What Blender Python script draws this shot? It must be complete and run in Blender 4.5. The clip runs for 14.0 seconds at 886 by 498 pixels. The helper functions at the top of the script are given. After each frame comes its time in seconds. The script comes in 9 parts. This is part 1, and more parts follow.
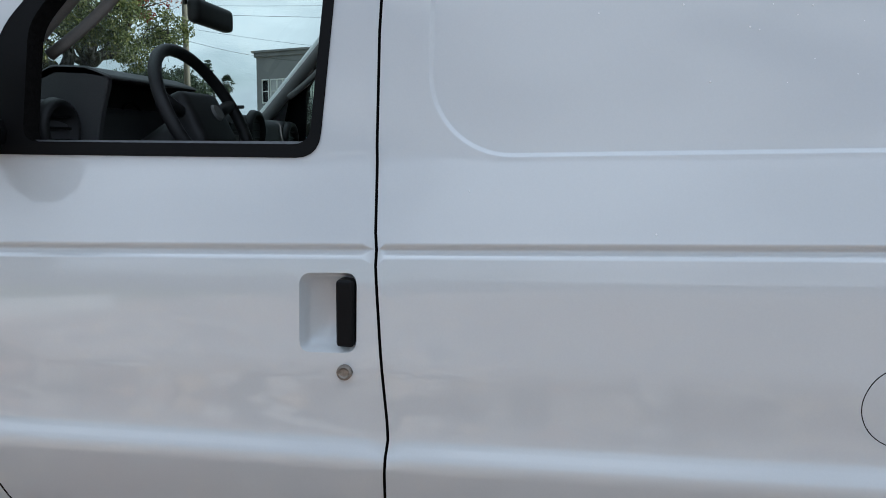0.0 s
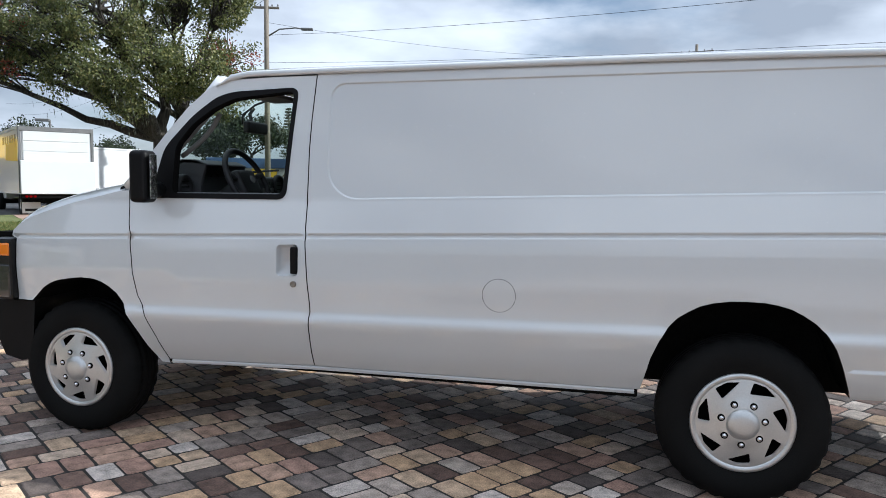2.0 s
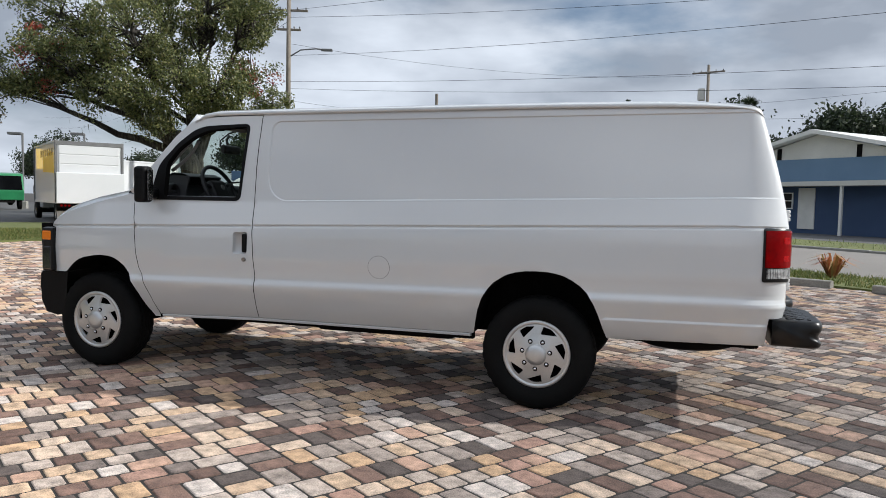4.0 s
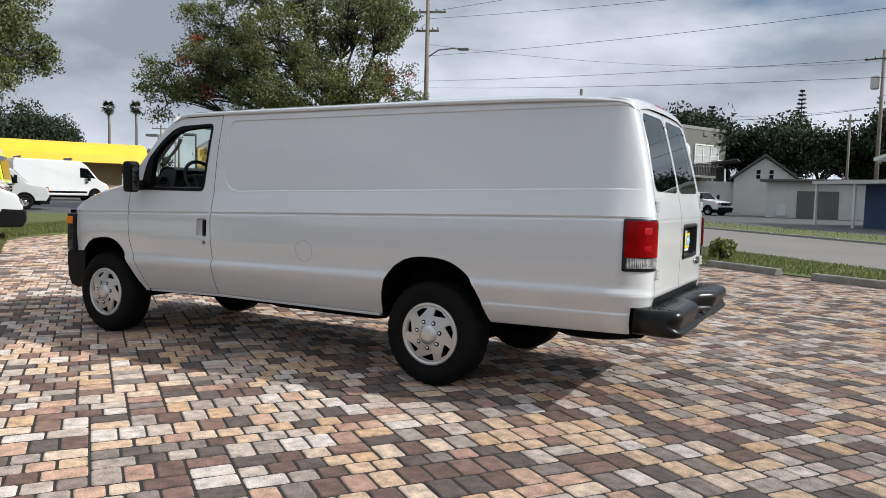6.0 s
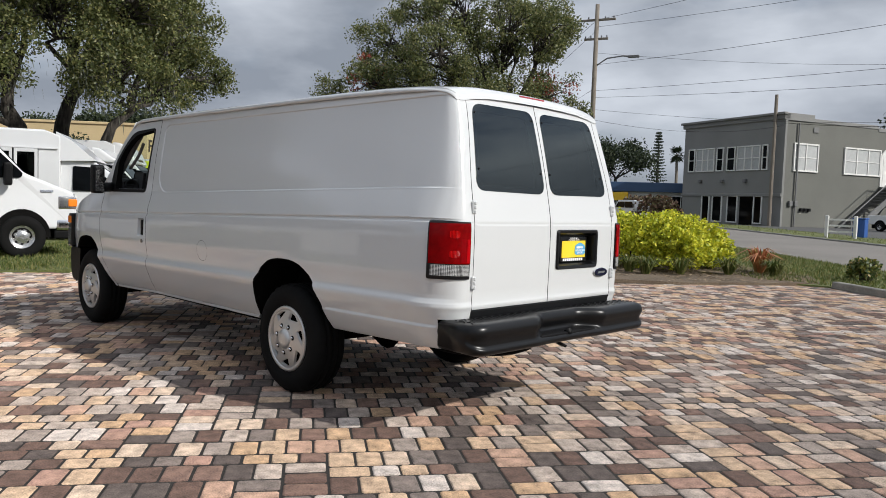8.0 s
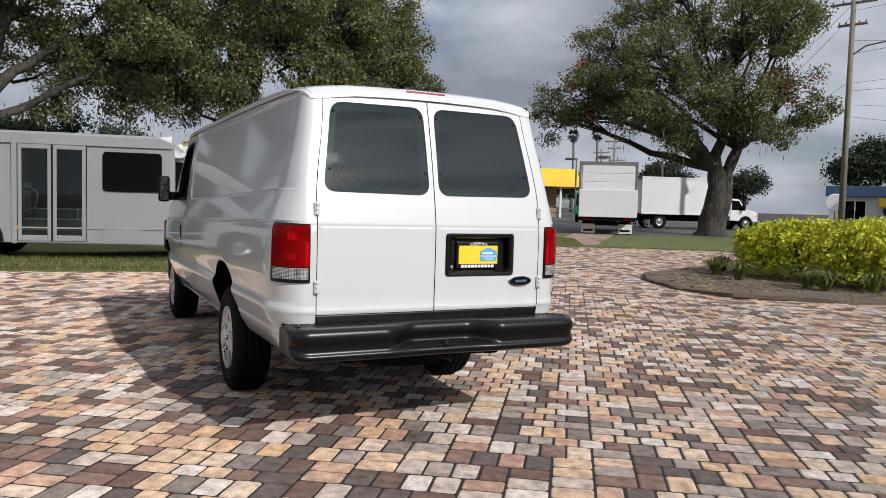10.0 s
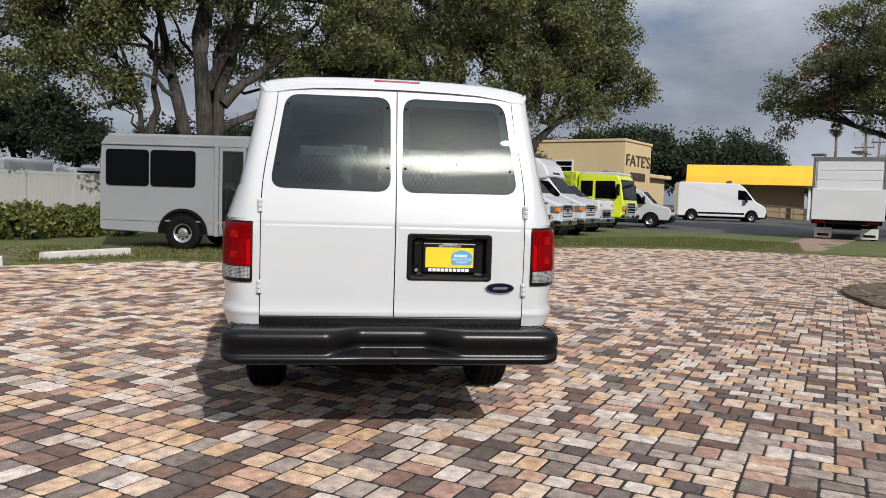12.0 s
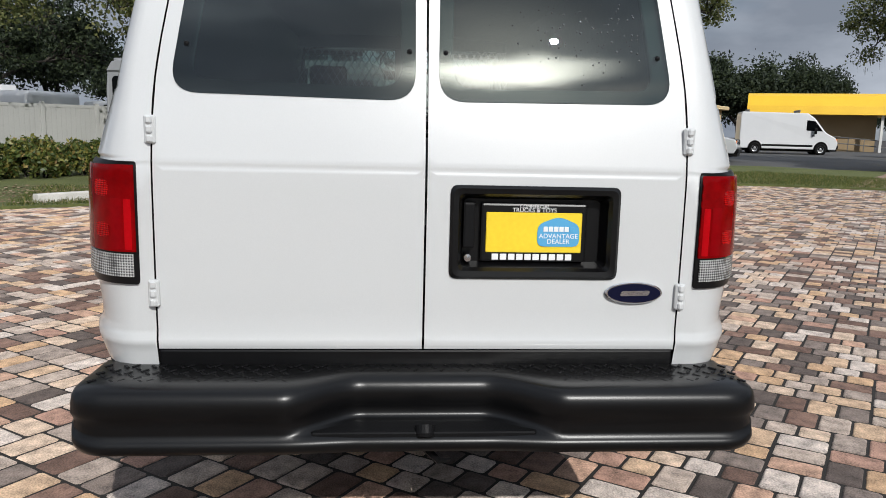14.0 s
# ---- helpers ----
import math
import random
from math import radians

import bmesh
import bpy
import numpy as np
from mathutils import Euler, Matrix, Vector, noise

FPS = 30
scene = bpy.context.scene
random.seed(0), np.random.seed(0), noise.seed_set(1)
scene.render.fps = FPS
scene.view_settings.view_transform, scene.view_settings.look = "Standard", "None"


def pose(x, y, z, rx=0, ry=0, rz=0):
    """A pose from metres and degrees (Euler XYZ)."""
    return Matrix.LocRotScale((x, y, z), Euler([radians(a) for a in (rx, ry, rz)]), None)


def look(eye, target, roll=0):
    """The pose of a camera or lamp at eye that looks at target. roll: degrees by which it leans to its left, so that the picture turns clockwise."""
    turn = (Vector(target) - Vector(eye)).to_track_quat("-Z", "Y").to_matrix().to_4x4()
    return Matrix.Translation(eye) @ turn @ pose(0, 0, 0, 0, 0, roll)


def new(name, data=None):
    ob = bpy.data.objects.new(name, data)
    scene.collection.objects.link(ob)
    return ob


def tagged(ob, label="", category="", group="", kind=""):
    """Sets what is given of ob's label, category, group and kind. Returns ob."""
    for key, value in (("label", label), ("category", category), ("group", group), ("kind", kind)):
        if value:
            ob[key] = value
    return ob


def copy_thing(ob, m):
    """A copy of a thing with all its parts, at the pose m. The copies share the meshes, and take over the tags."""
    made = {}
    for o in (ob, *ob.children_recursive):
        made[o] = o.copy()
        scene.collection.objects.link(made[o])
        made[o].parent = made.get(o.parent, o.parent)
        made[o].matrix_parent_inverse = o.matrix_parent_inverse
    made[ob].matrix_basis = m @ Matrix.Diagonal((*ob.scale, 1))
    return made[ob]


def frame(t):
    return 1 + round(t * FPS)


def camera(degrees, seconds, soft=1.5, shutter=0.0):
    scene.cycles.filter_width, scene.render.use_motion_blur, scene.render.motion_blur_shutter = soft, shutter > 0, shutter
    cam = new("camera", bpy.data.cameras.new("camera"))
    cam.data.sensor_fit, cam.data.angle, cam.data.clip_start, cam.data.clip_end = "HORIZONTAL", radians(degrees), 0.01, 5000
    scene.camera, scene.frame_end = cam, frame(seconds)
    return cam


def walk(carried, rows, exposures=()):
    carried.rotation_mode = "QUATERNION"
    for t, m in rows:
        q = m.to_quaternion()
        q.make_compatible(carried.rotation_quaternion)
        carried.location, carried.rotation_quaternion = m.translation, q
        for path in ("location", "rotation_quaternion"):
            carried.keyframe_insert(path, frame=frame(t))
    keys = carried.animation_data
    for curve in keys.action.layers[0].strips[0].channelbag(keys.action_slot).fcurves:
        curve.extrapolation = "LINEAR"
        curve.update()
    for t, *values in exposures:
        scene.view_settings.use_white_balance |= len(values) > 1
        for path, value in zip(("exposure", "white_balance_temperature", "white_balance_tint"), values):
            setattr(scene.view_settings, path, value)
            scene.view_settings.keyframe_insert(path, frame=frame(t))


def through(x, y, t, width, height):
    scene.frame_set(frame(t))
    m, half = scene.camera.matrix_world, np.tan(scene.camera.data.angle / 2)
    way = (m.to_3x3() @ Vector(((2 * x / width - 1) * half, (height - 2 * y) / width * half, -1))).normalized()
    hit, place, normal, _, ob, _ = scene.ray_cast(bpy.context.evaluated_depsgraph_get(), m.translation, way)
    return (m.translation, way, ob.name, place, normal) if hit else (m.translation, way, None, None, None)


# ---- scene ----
cam = camera(61.2, 14.0, 0.9)
PATH = [
    (0, (1.784, -1.454, 1.361), (1.469, 0.502, 1.087), 0.6),
    (0.5, (2.131, -1.939, 1.388), (1.73, 0.007, 1.16), 0.0),
    (1, (2.403, -2.461, 1.41), (1.945, -0.526, 1.203), 0.1),
    (1.5, (2.762, -2.954, 1.4), (2.266, -1.026, 1.216), 0.3),
    (2, (3.044, -3.475, 1.406), (2.534, -1.548, 1.241), 0.6),
    (2.5, (3.404, -3.967, 1.387), (2.879, -2.043, 1.244), 0.7),
    (3, (3.692, -4.437, 1.376), (3.149, -2.517, 1.248), 0.9),
    (3.2, (3.79, -4.631, 1.37), (3.255, -2.708, 1.248), 1.1),
    (5.3, (5.488, -4.89, 1.348), (4.693, -3.061, 1.194), 1.3),
    (5.5, (5.681, -4.793, 1.333), (4.839, -2.985, 1.178), 1.3),
    (6, (6.129, -4.511, 1.356), (5.156, -2.769, 1.212), 1.5),
    (6.5, (6.54, -4.117, 1.378), (5.438, -2.454, 1.25), 1.8),
    (7, (6.977, -3.715, 1.39), (5.762, -2.131, 1.271), 2.1),
    (7.5, (7.366, -3.282, 1.352), (6.058, -1.774, 1.232), 2.1),
    (8, (7.812, -2.868, 1.341), (6.413, -1.444, 1.216), 2.0),
    (8.2, (7.946, -2.693, 1.349), (6.51, -1.307, 1.22), 2.0),
    (10.3, (8.994, -0.608, 1.359), (7.146, 0.15, 1.244), 1.4),
    (10.5, (9.009, -0.403, 1.359), (7.131, 0.278, 1.246), 1.3),
    (11, (9.003, 0.067, 1.357), (7.073, 0.577, 1.248), 1.3),
    (11.5, (9.041, 0.485, 1.39), (7.08, 0.855, 1.271), 1.4),
    (12, (8.999, 0.639, 1.388), (7.023, 0.91, 1.251), 1.8),
    (12.5, (8.764, 0.688, 1.346), (6.781, 0.89, 1.183), 2.2),
    (13, (8.273, 0.742, 1.347), (6.29, 0.91, 1.144), 2.3),
    (13.5, (7.639, 0.811, 1.336), (5.66, 0.967, 1.088), 2.0),
    (14, (6.988, 0.818, 1.333), (5.019, 0.976, 1.02), 1.4),
]
EXPOSURES = [(0, 0.45, 5420, 6), (1.5, 0.49, 5530, 7), (3, 0.23, 5800, 9), (5.5, 0.05, 5940, 9), (7, -0.10, 5960, 9), (8, -0.20, 6020, 10), (10.5, -0.36, 6010, 12), (12, -0.40, 5980, 12), (13, -0.43, 5930, 11), (14, -0.45, 5900, 10)]
walk(cam, [(t, look(e, g, r)) for t, e, g, r in PATH], exposures=EXPOSURES)

# ---- light ----
SUN_DIR = Vector((1.45, 0.38, 0.97)).normalized()
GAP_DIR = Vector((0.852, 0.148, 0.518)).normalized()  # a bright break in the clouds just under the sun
world = bpy.data.worlds.new("sky")
scene.world = world
world.use_nodes = True
wn, wl = world.node_tree.nodes, world.node_tree.links
wn.clear()
sky = wn.new("ShaderNodeTexSky")
sky.sky_type, sky.sun_disc = "NISHITA", False
sky.sun_elevation = math.asin(SUN_DIR.z)
sky.sun_rotation = math.atan2(SUN_DIR.x, SUN_DIR.y)
sky.air_density, sky.dust_density = 1.0, 1.5
coord = wn.new("ShaderNodeTexCoord")
squash = wn.new("ShaderNodeMapping")
squash.inputs["Scale"].default_value = (1.0, 1.0, 2.6)
squash.inputs["Location"].default_value = (3.1, 0.7, 0.2)
wl.new(coord.outputs["Generated"], squash.inputs["Vector"])
clouds = wn.new("ShaderNodeTexNoise")
clouds.inputs["Scale"].default_value, clouds.inputs["Detail"].default_value = 1.9, 9.0
clouds.inputs["Roughness"].default_value = 0.55
wl.new(squash.outputs["Vector"], clouds.inputs["Vector"])
cover = wn.new("ShaderNodeMapRange")
cover.inputs["From Min"].default_value, cover.inputs["From Max"].default_value = 0.29, 0.49
cover.interpolation_type = "SMOOTHSTEP"
wl.new(clouds.outputs["Fac"], cover.inputs["Value"])
shade = wn.new("ShaderNodeTexNoise")
shade.inputs["Scale"].default_value, shade.inputs["Detail"].default_value = 2.6, 6.0
wl.new(squash.outputs["Vector"], shade.inputs["Vector"])
tone = wn.new("ShaderNodeValToRGB")
tone.color_ramp.elements[0].position, tone.color_ramp.elements[0].color = 0.38, (4.5, 4.8, 5.3, 1)
tone.color_ramp.elements[1].position, tone.color_ramp.elements[1].color = 0.60, (10.0, 10.2, 10.5, 1)
wl.new(shade.outputs["Fac"], tone.inputs["Fac"])
up_ = wn.new("ShaderNodeSeparateXYZ")
wl.new(coord.outputs["Generated"], up_.inputs[0])
zen = wn.new("ShaderNodeMapRange")
zen.inputs["From Min"].default_value, zen.inputs["From Max"].default_value = 0.32, 1.0
zen.inputs["To Min"].default_value, zen.inputs["To Max"].default_value = 1.0, 1.7
wl.new(up_.outputs["Z"], zen.inputs["Value"])
lit = wn.new("ShaderNodeVectorMath")
lit.operation = "SCALE"
wl.new(tone.outputs["Color"], lit.inputs[0])
wl.new(zen.outputs["Result"], lit.inputs["Scale"])
blend = wn.new("ShaderNodeMix")
blend.data_type = "RGBA"
wl.new(cover.outputs["Result"], blend.inputs["Factor"])
wl.new(sky.outputs["Color"], blend.inputs[6])
wl.new(lit.outputs["Vector"], blend.inputs[7])
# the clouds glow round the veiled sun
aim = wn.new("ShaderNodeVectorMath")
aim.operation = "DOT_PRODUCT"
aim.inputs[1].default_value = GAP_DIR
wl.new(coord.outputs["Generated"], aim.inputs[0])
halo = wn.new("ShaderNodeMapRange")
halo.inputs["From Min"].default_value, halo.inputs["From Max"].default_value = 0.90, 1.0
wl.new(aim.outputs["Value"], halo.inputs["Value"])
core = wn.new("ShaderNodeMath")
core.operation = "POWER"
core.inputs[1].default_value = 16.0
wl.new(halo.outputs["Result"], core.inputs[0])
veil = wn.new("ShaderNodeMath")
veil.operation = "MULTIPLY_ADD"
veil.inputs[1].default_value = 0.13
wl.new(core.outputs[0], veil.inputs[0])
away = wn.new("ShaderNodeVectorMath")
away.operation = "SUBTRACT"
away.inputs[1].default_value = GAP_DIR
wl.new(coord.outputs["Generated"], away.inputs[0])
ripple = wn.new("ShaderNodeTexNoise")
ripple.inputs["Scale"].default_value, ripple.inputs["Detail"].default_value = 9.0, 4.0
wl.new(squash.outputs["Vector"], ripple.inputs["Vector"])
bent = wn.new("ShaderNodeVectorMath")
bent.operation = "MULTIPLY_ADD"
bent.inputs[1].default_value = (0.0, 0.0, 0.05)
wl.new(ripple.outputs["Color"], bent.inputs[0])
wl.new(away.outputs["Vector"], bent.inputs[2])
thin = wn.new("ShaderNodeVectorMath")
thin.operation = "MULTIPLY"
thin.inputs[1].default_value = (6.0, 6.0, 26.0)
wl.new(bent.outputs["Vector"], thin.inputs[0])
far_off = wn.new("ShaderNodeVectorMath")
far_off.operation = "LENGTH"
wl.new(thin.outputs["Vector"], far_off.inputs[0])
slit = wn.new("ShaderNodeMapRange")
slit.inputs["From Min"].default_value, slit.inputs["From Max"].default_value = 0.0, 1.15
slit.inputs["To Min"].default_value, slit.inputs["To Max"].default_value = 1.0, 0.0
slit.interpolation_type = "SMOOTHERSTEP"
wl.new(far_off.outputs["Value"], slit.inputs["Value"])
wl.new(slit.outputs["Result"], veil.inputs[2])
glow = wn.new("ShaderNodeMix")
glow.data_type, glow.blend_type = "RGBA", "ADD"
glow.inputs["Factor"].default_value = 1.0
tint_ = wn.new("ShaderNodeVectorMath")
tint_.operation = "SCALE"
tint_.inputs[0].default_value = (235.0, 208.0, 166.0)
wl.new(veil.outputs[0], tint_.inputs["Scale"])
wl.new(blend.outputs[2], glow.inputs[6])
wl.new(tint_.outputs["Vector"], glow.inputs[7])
air = wn.new("ShaderNodeBackground")
air.inputs["Strength"].default_value = 0.076
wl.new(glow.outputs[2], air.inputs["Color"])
wout = wn.new("ShaderNodeOutputWorld")
wl.new(air.outputs["Background"], wout.inputs["Surface"])
sun_data = bpy.data.lights.new("sun", "SUN")
sun_data.energy, sun_data.angle, sun_data.color = 4.9, radians(0.6), (1.0, 0.93, 0.82)
sun = new("sun", sun_data)
sun.matrix_world = look(SUN_DIR * 60, (0, 0, 0))


# ---- materials ----
def base_mat(name, colour, rough=0.6, metal=0.0, coat=0.0, spec=0.5):
    m = bpy.data.materials.new(name)
    m.use_nodes = True
    b = m.node_tree.nodes["Principled BSDF"]
    b.inputs["Base Color"].default_value = (*colour, 1)
    b.inputs["Roughness"].default_value, b.inputs["Metallic"].default_value = rough, metal
    b.inputs["Coat Weight"].default_value, b.inputs["Specular IOR Level"].default_value = coat, spec
    b.inputs["Coat Roughness"].default_value = 0.04
    return m, m.node_tree.nodes, m.node_tree.links, b


def grained(name, dark, light, rough=0.7, metal=0.0, coarse=2.0, fine=40.0, bump=0.15, coat=0.0, spread=0.25, depth=0.01, spec=0.5):
    """A surface whose colour drifts at two scales, with fine relief."""
    m, n, l, b = base_mat(name, light, rough, metal, coat, spec)
    co = n.new("ShaderNodeTexCoord")
    a, f = n.new("ShaderNodeTexNoise"), n.new("ShaderNodeTexNoise")
    a.inputs["Scale"].default_value, a.inputs["Detail"].default_value = coarse, 5
    f.inputs["Scale"].default_value, f.inputs["Detail"].default_value = fine, 4
    l.new(co.outputs["Object"], a.inputs["Vector"])
    l.new(co.outputs["Object"], f.inputs["Vector"])
    mix = n.new("ShaderNodeMath")
    mix.operation = "MULTIPLY_ADD"
    mix.inputs[1].default_value = 0.5
    half_ = n.new("ShaderNodeMath")
    half_.operation = "MULTIPLY"
    half_.inputs[1].default_value = 0.5
    l.new(f.outputs["Fac"], half_.inputs[0])
    l.new(a.outputs["Fac"], mix.inputs[0])
    l.new(half_.outputs[0], mix.inputs[2])
    ramp = n.new("ShaderNodeValToRGB")
    ramp.color_ramp.elements[0].position, ramp.color_ramp.elements[0].color = 0.5 - spread, (*dark, 1)
    ramp.color_ramp.elements[1].position, ramp.color_ramp.elements[1].color = 0.5 + spread, (*light, 1)
    l.new(mix.outputs[0], ramp.inputs["Fac"])
    l.new(ramp.outputs["Color"], b.inputs["Base Color"])
    if bump:
        bp = n.new("ShaderNodeBump")
        bp.inputs["Strength"].default_value, bp.inputs["Distance"].default_value = bump, depth
        l.new(f.outputs["Fac"], bp.inputs["Height"])
        l.new(bp.outputs["Normal"], b.inputs["Normal"])
    return m


def island_mat(name, stops, rough=0.8, fine=60.0, bump=0.4, depth=0.004, through=0.0, mottle=0.25):
    """Each loose piece, or each object, takes its own colour from the stops."""
    m, n, l, b = base_mat(name, stops[0][1], rough)
    g, o = n.new("ShaderNodeNewGeometry"), n.new("ShaderNodeObjectInfo")
    add = n.new("ShaderNodeMath")
    add.operation = "ADD"
    l.new(g.outputs["Random Per Island"], add.inputs[0])
    l.new(o.outputs["Random"], add.inputs[1])
    fr = n.new("ShaderNodeMath")
    fr.operation = "FRACT"
    l.new(add.outputs[0], fr.inputs[0])
    ramp = n.new("ShaderNodeValToRGB")
    ramp.color_ramp.interpolation = "LINEAR" if through else "CONSTANT"
    while len(ramp.color_ramp.elements) < len(stops):
        ramp.color_ramp.elements.new(0.5)
    for e, (p, c) in zip(ramp.color_ramp.elements, stops):
        e.position, e.color = p, (*c, 1)
    l.new(fr.outputs[0], ramp.inputs["Fac"])
    f = n.new("ShaderNodeTexNoise")
    f.inputs["Scale"].default_value, f.inputs["Detail"].default_value = fine, 5
    a = n.new("ShaderNodeTexNoise")
    a.inputs["Scale"].default_value, a.inputs["Detail"].default_value = 14.0, 4
    co = n.new("ShaderNodeNewGeometry")
    l.new(co.outputs["Position"], f.inputs["Vector"])
    l.new(co.outputs["Position"], a.inputs["Vector"])
    s = n.new("ShaderNodeMath")
    s.operation = "ADD"
    l.new(f.outputs["Fac"], s.inputs[0])
    l.new(a.outputs["Fac"], s.inputs[1])
    r = n.new("ShaderNodeMapRange")
    r.inputs["From Min"].default_value, r.inputs["From Max"].default_value = 0.6, 1.4
    r.inputs["To Min"].default_value, r.inputs["To Max"].default_value = 1 - mottle, 1 + mottle
    l.new(s.outputs[0], r.inputs["Value"])
    mx = n.new("ShaderNodeMix")
    mx.data_type, mx.blend_type = "RGBA", "MULTIPLY"
    mx.inputs["Factor"].default_value = 1
    l.new(ramp.outputs["Color"], mx.inputs[6])
    l.new(r.outputs["Result"], mx.inputs[7])
    l.new(mx.outputs[2], b.inputs["Base Color"])
    if bump:
        bp = n.new("ShaderNodeBump")
        bp.inputs["Strength"].default_value, bp.inputs["Distance"].default_value = bump, depth
        l.new(f.outputs["Fac"], bp.inputs["Height"])
        l.new(bp.outputs["Normal"], b.inputs["Normal"])
    if through:
        out = n["Material Output"]
        t = n.new("ShaderNodeBsdfTranslucent")
        ms = n.new("ShaderNodeMixShader")
        ms.inputs[0].default_value = through
        l.new(mx.outputs[2], t.inputs["Color"])
        l.new(b.outputs[0], ms.inputs[1])
        l.new(t.outputs[0], ms.inputs[2])
        l.new(ms.outputs[0], out.inputs["Surface"])
    return m


def glass_mat(name, tint, rough=0.0, ior=1.55, film=(1.0, 1.0, 1.0)):
    """A thin pane: what lies behind shows through its tint, and it mirrors by Fresnel."""
    m = bpy.data.materials.new(name)
    m.use_nodes = True
    n, l = m.node_tree.nodes, m.node_tree.links
    n.clear()
    tr, gl = n.new("ShaderNodeBsdfTransparent"), n.new("ShaderNodeBsdfGlossy")
    tr.inputs["Color"].default_value = (*tint, 1)
    gl.inputs["Roughness"].default_value = rough
    gl.inputs["Color"].default_value = (*film, 1)
    fr = n.new("ShaderNodeFresnel")
    fr.inputs["IOR"].default_value = ior
    ms, out = n.new("ShaderNodeMixShader"), n.new("ShaderNodeOutputMaterial")
    l.new(fr.outputs[0], ms.inputs[0])
    l.new(tr.outputs[0], ms.inputs[1])
    l.new(gl.outputs[0], ms.inputs[2])
    l.new(ms.outputs[0], out.inputs["Surface"])
    return m


PAINT = grained("white_van_paint", (0.56, 0.57, 0.57), (0.60, 0.61, 0.61), 0.32, coarse=1.2, fine=260, bump=0.02, coat=1.0, depth=0.001)
PAINT.node_tree.nodes["Principled BSDF"].inputs["Coat IOR"].default_value = 1.68
PAINT.node_tree.nodes["Principled BSDF"].inputs["Coat Roughness"].default_value = 0.05
WHITE = grained("white_vehicle_paint", (0.58, 0.59, 0.60), (0.68, 0.68, 0.68), 0.35, coarse=0.8, fine=90, bump=0.03, coat=0.6)
GREY_PAINT = grained("silver_grey_bus_paint", (0.20, 0.205, 0.21), (0.28, 0.285, 0.29), 0.38, coarse=0.8, fine=90, bump=0.03, coat=0.4)
LIME = grained("lime_yellow_fire_paint", (0.62, 0.72, 0.02), (0.78, 0.86, 0.05), 0.35, coarse=1, fine=70, bump=0.03, coat=0.6)
BLACK_PLASTIC = grained("black_textured_plastic", (0.004, 0.004, 0.0045), (0.010, 0.010, 0.0105), 0.45, coarse=3, fine=420, bump=0.25, depth=0.002, spec=0.10)
SATIN_BLACK = grained("satin_black_bumper", (0.002, 0.002, 0.0022), (0.005, 0.005, 0.0055), 0.31, coarse=4, fine=300, bump=0.06, depth=0.002, spec=0.34)
RUBBER = grained("tyre_rubber", (0.004, 0.004, 0.004), (0.010, 0.0098, 0.0095), 0.75, coarse=5, fine=180, bump=0.3, depth=0.003, spec=0.10)
# sooty underbody; also the near-black painted as shade in gaps and recesses
UNDER = grained("sooty_underbody_and_gap_shade", (0.003, 0.003, 0.003), (0.010, 0.0095, 0.009), 0.85, coarse=4, fine=60, bump=0.3, spec=0.04)
RIM = grained("silver_wheel_cover", (0.50, 0.50, 0.49), (0.62, 0.62, 0.61), 0.34, metal=0.75, coarse=5, fine=150, bump=0.04, depth=0.001)
DULL_ALLOY = grained("dull_alloy", (0.20, 0.20, 0.21), (0.34, 0.34, 0.35), 0.4, metal=0.7, coarse=8, fine=90, bump=0.05)
CHROME = base_mat("chrome", (0.75, 0.75, 0.76), 0.12, 1.0)[0]
INTERIOR = grained("grey_dashboard_vinyl", (0.035, 0.036, 0.038), (0.06, 0.061, 0.063), 0.7, coarse=4, fine=300, bump=0.2, depth=0.002)
DARK_INTERIOR = grained("black_cab_trim", (0.005, 0.005, 0.0055), (0.012, 0.012, 0.013), 0.6, coarse=4, fine=300, bump=0.2, depth=0.002)
HEADLINER = grained("grey_headliner_cloth", (0.12, 0.12, 0.115), (0.19, 0.19, 0.18), 0.9, coarse=3, fine=300, bump=0.2, depth=0.002)
LENS_RED = grained("red_lamp_lens", (0.10, 0.0004, 0.0008), (0.24, 0.0010, 0.002), 0.10, coarse=7, fine=40, bump=0.0, depth=0.002, spec=0.10)
FADED_RED = base_mat("faded_red_lens", (0.30, 0.05, 0.055), 0.2, 0, 0.3)[0]


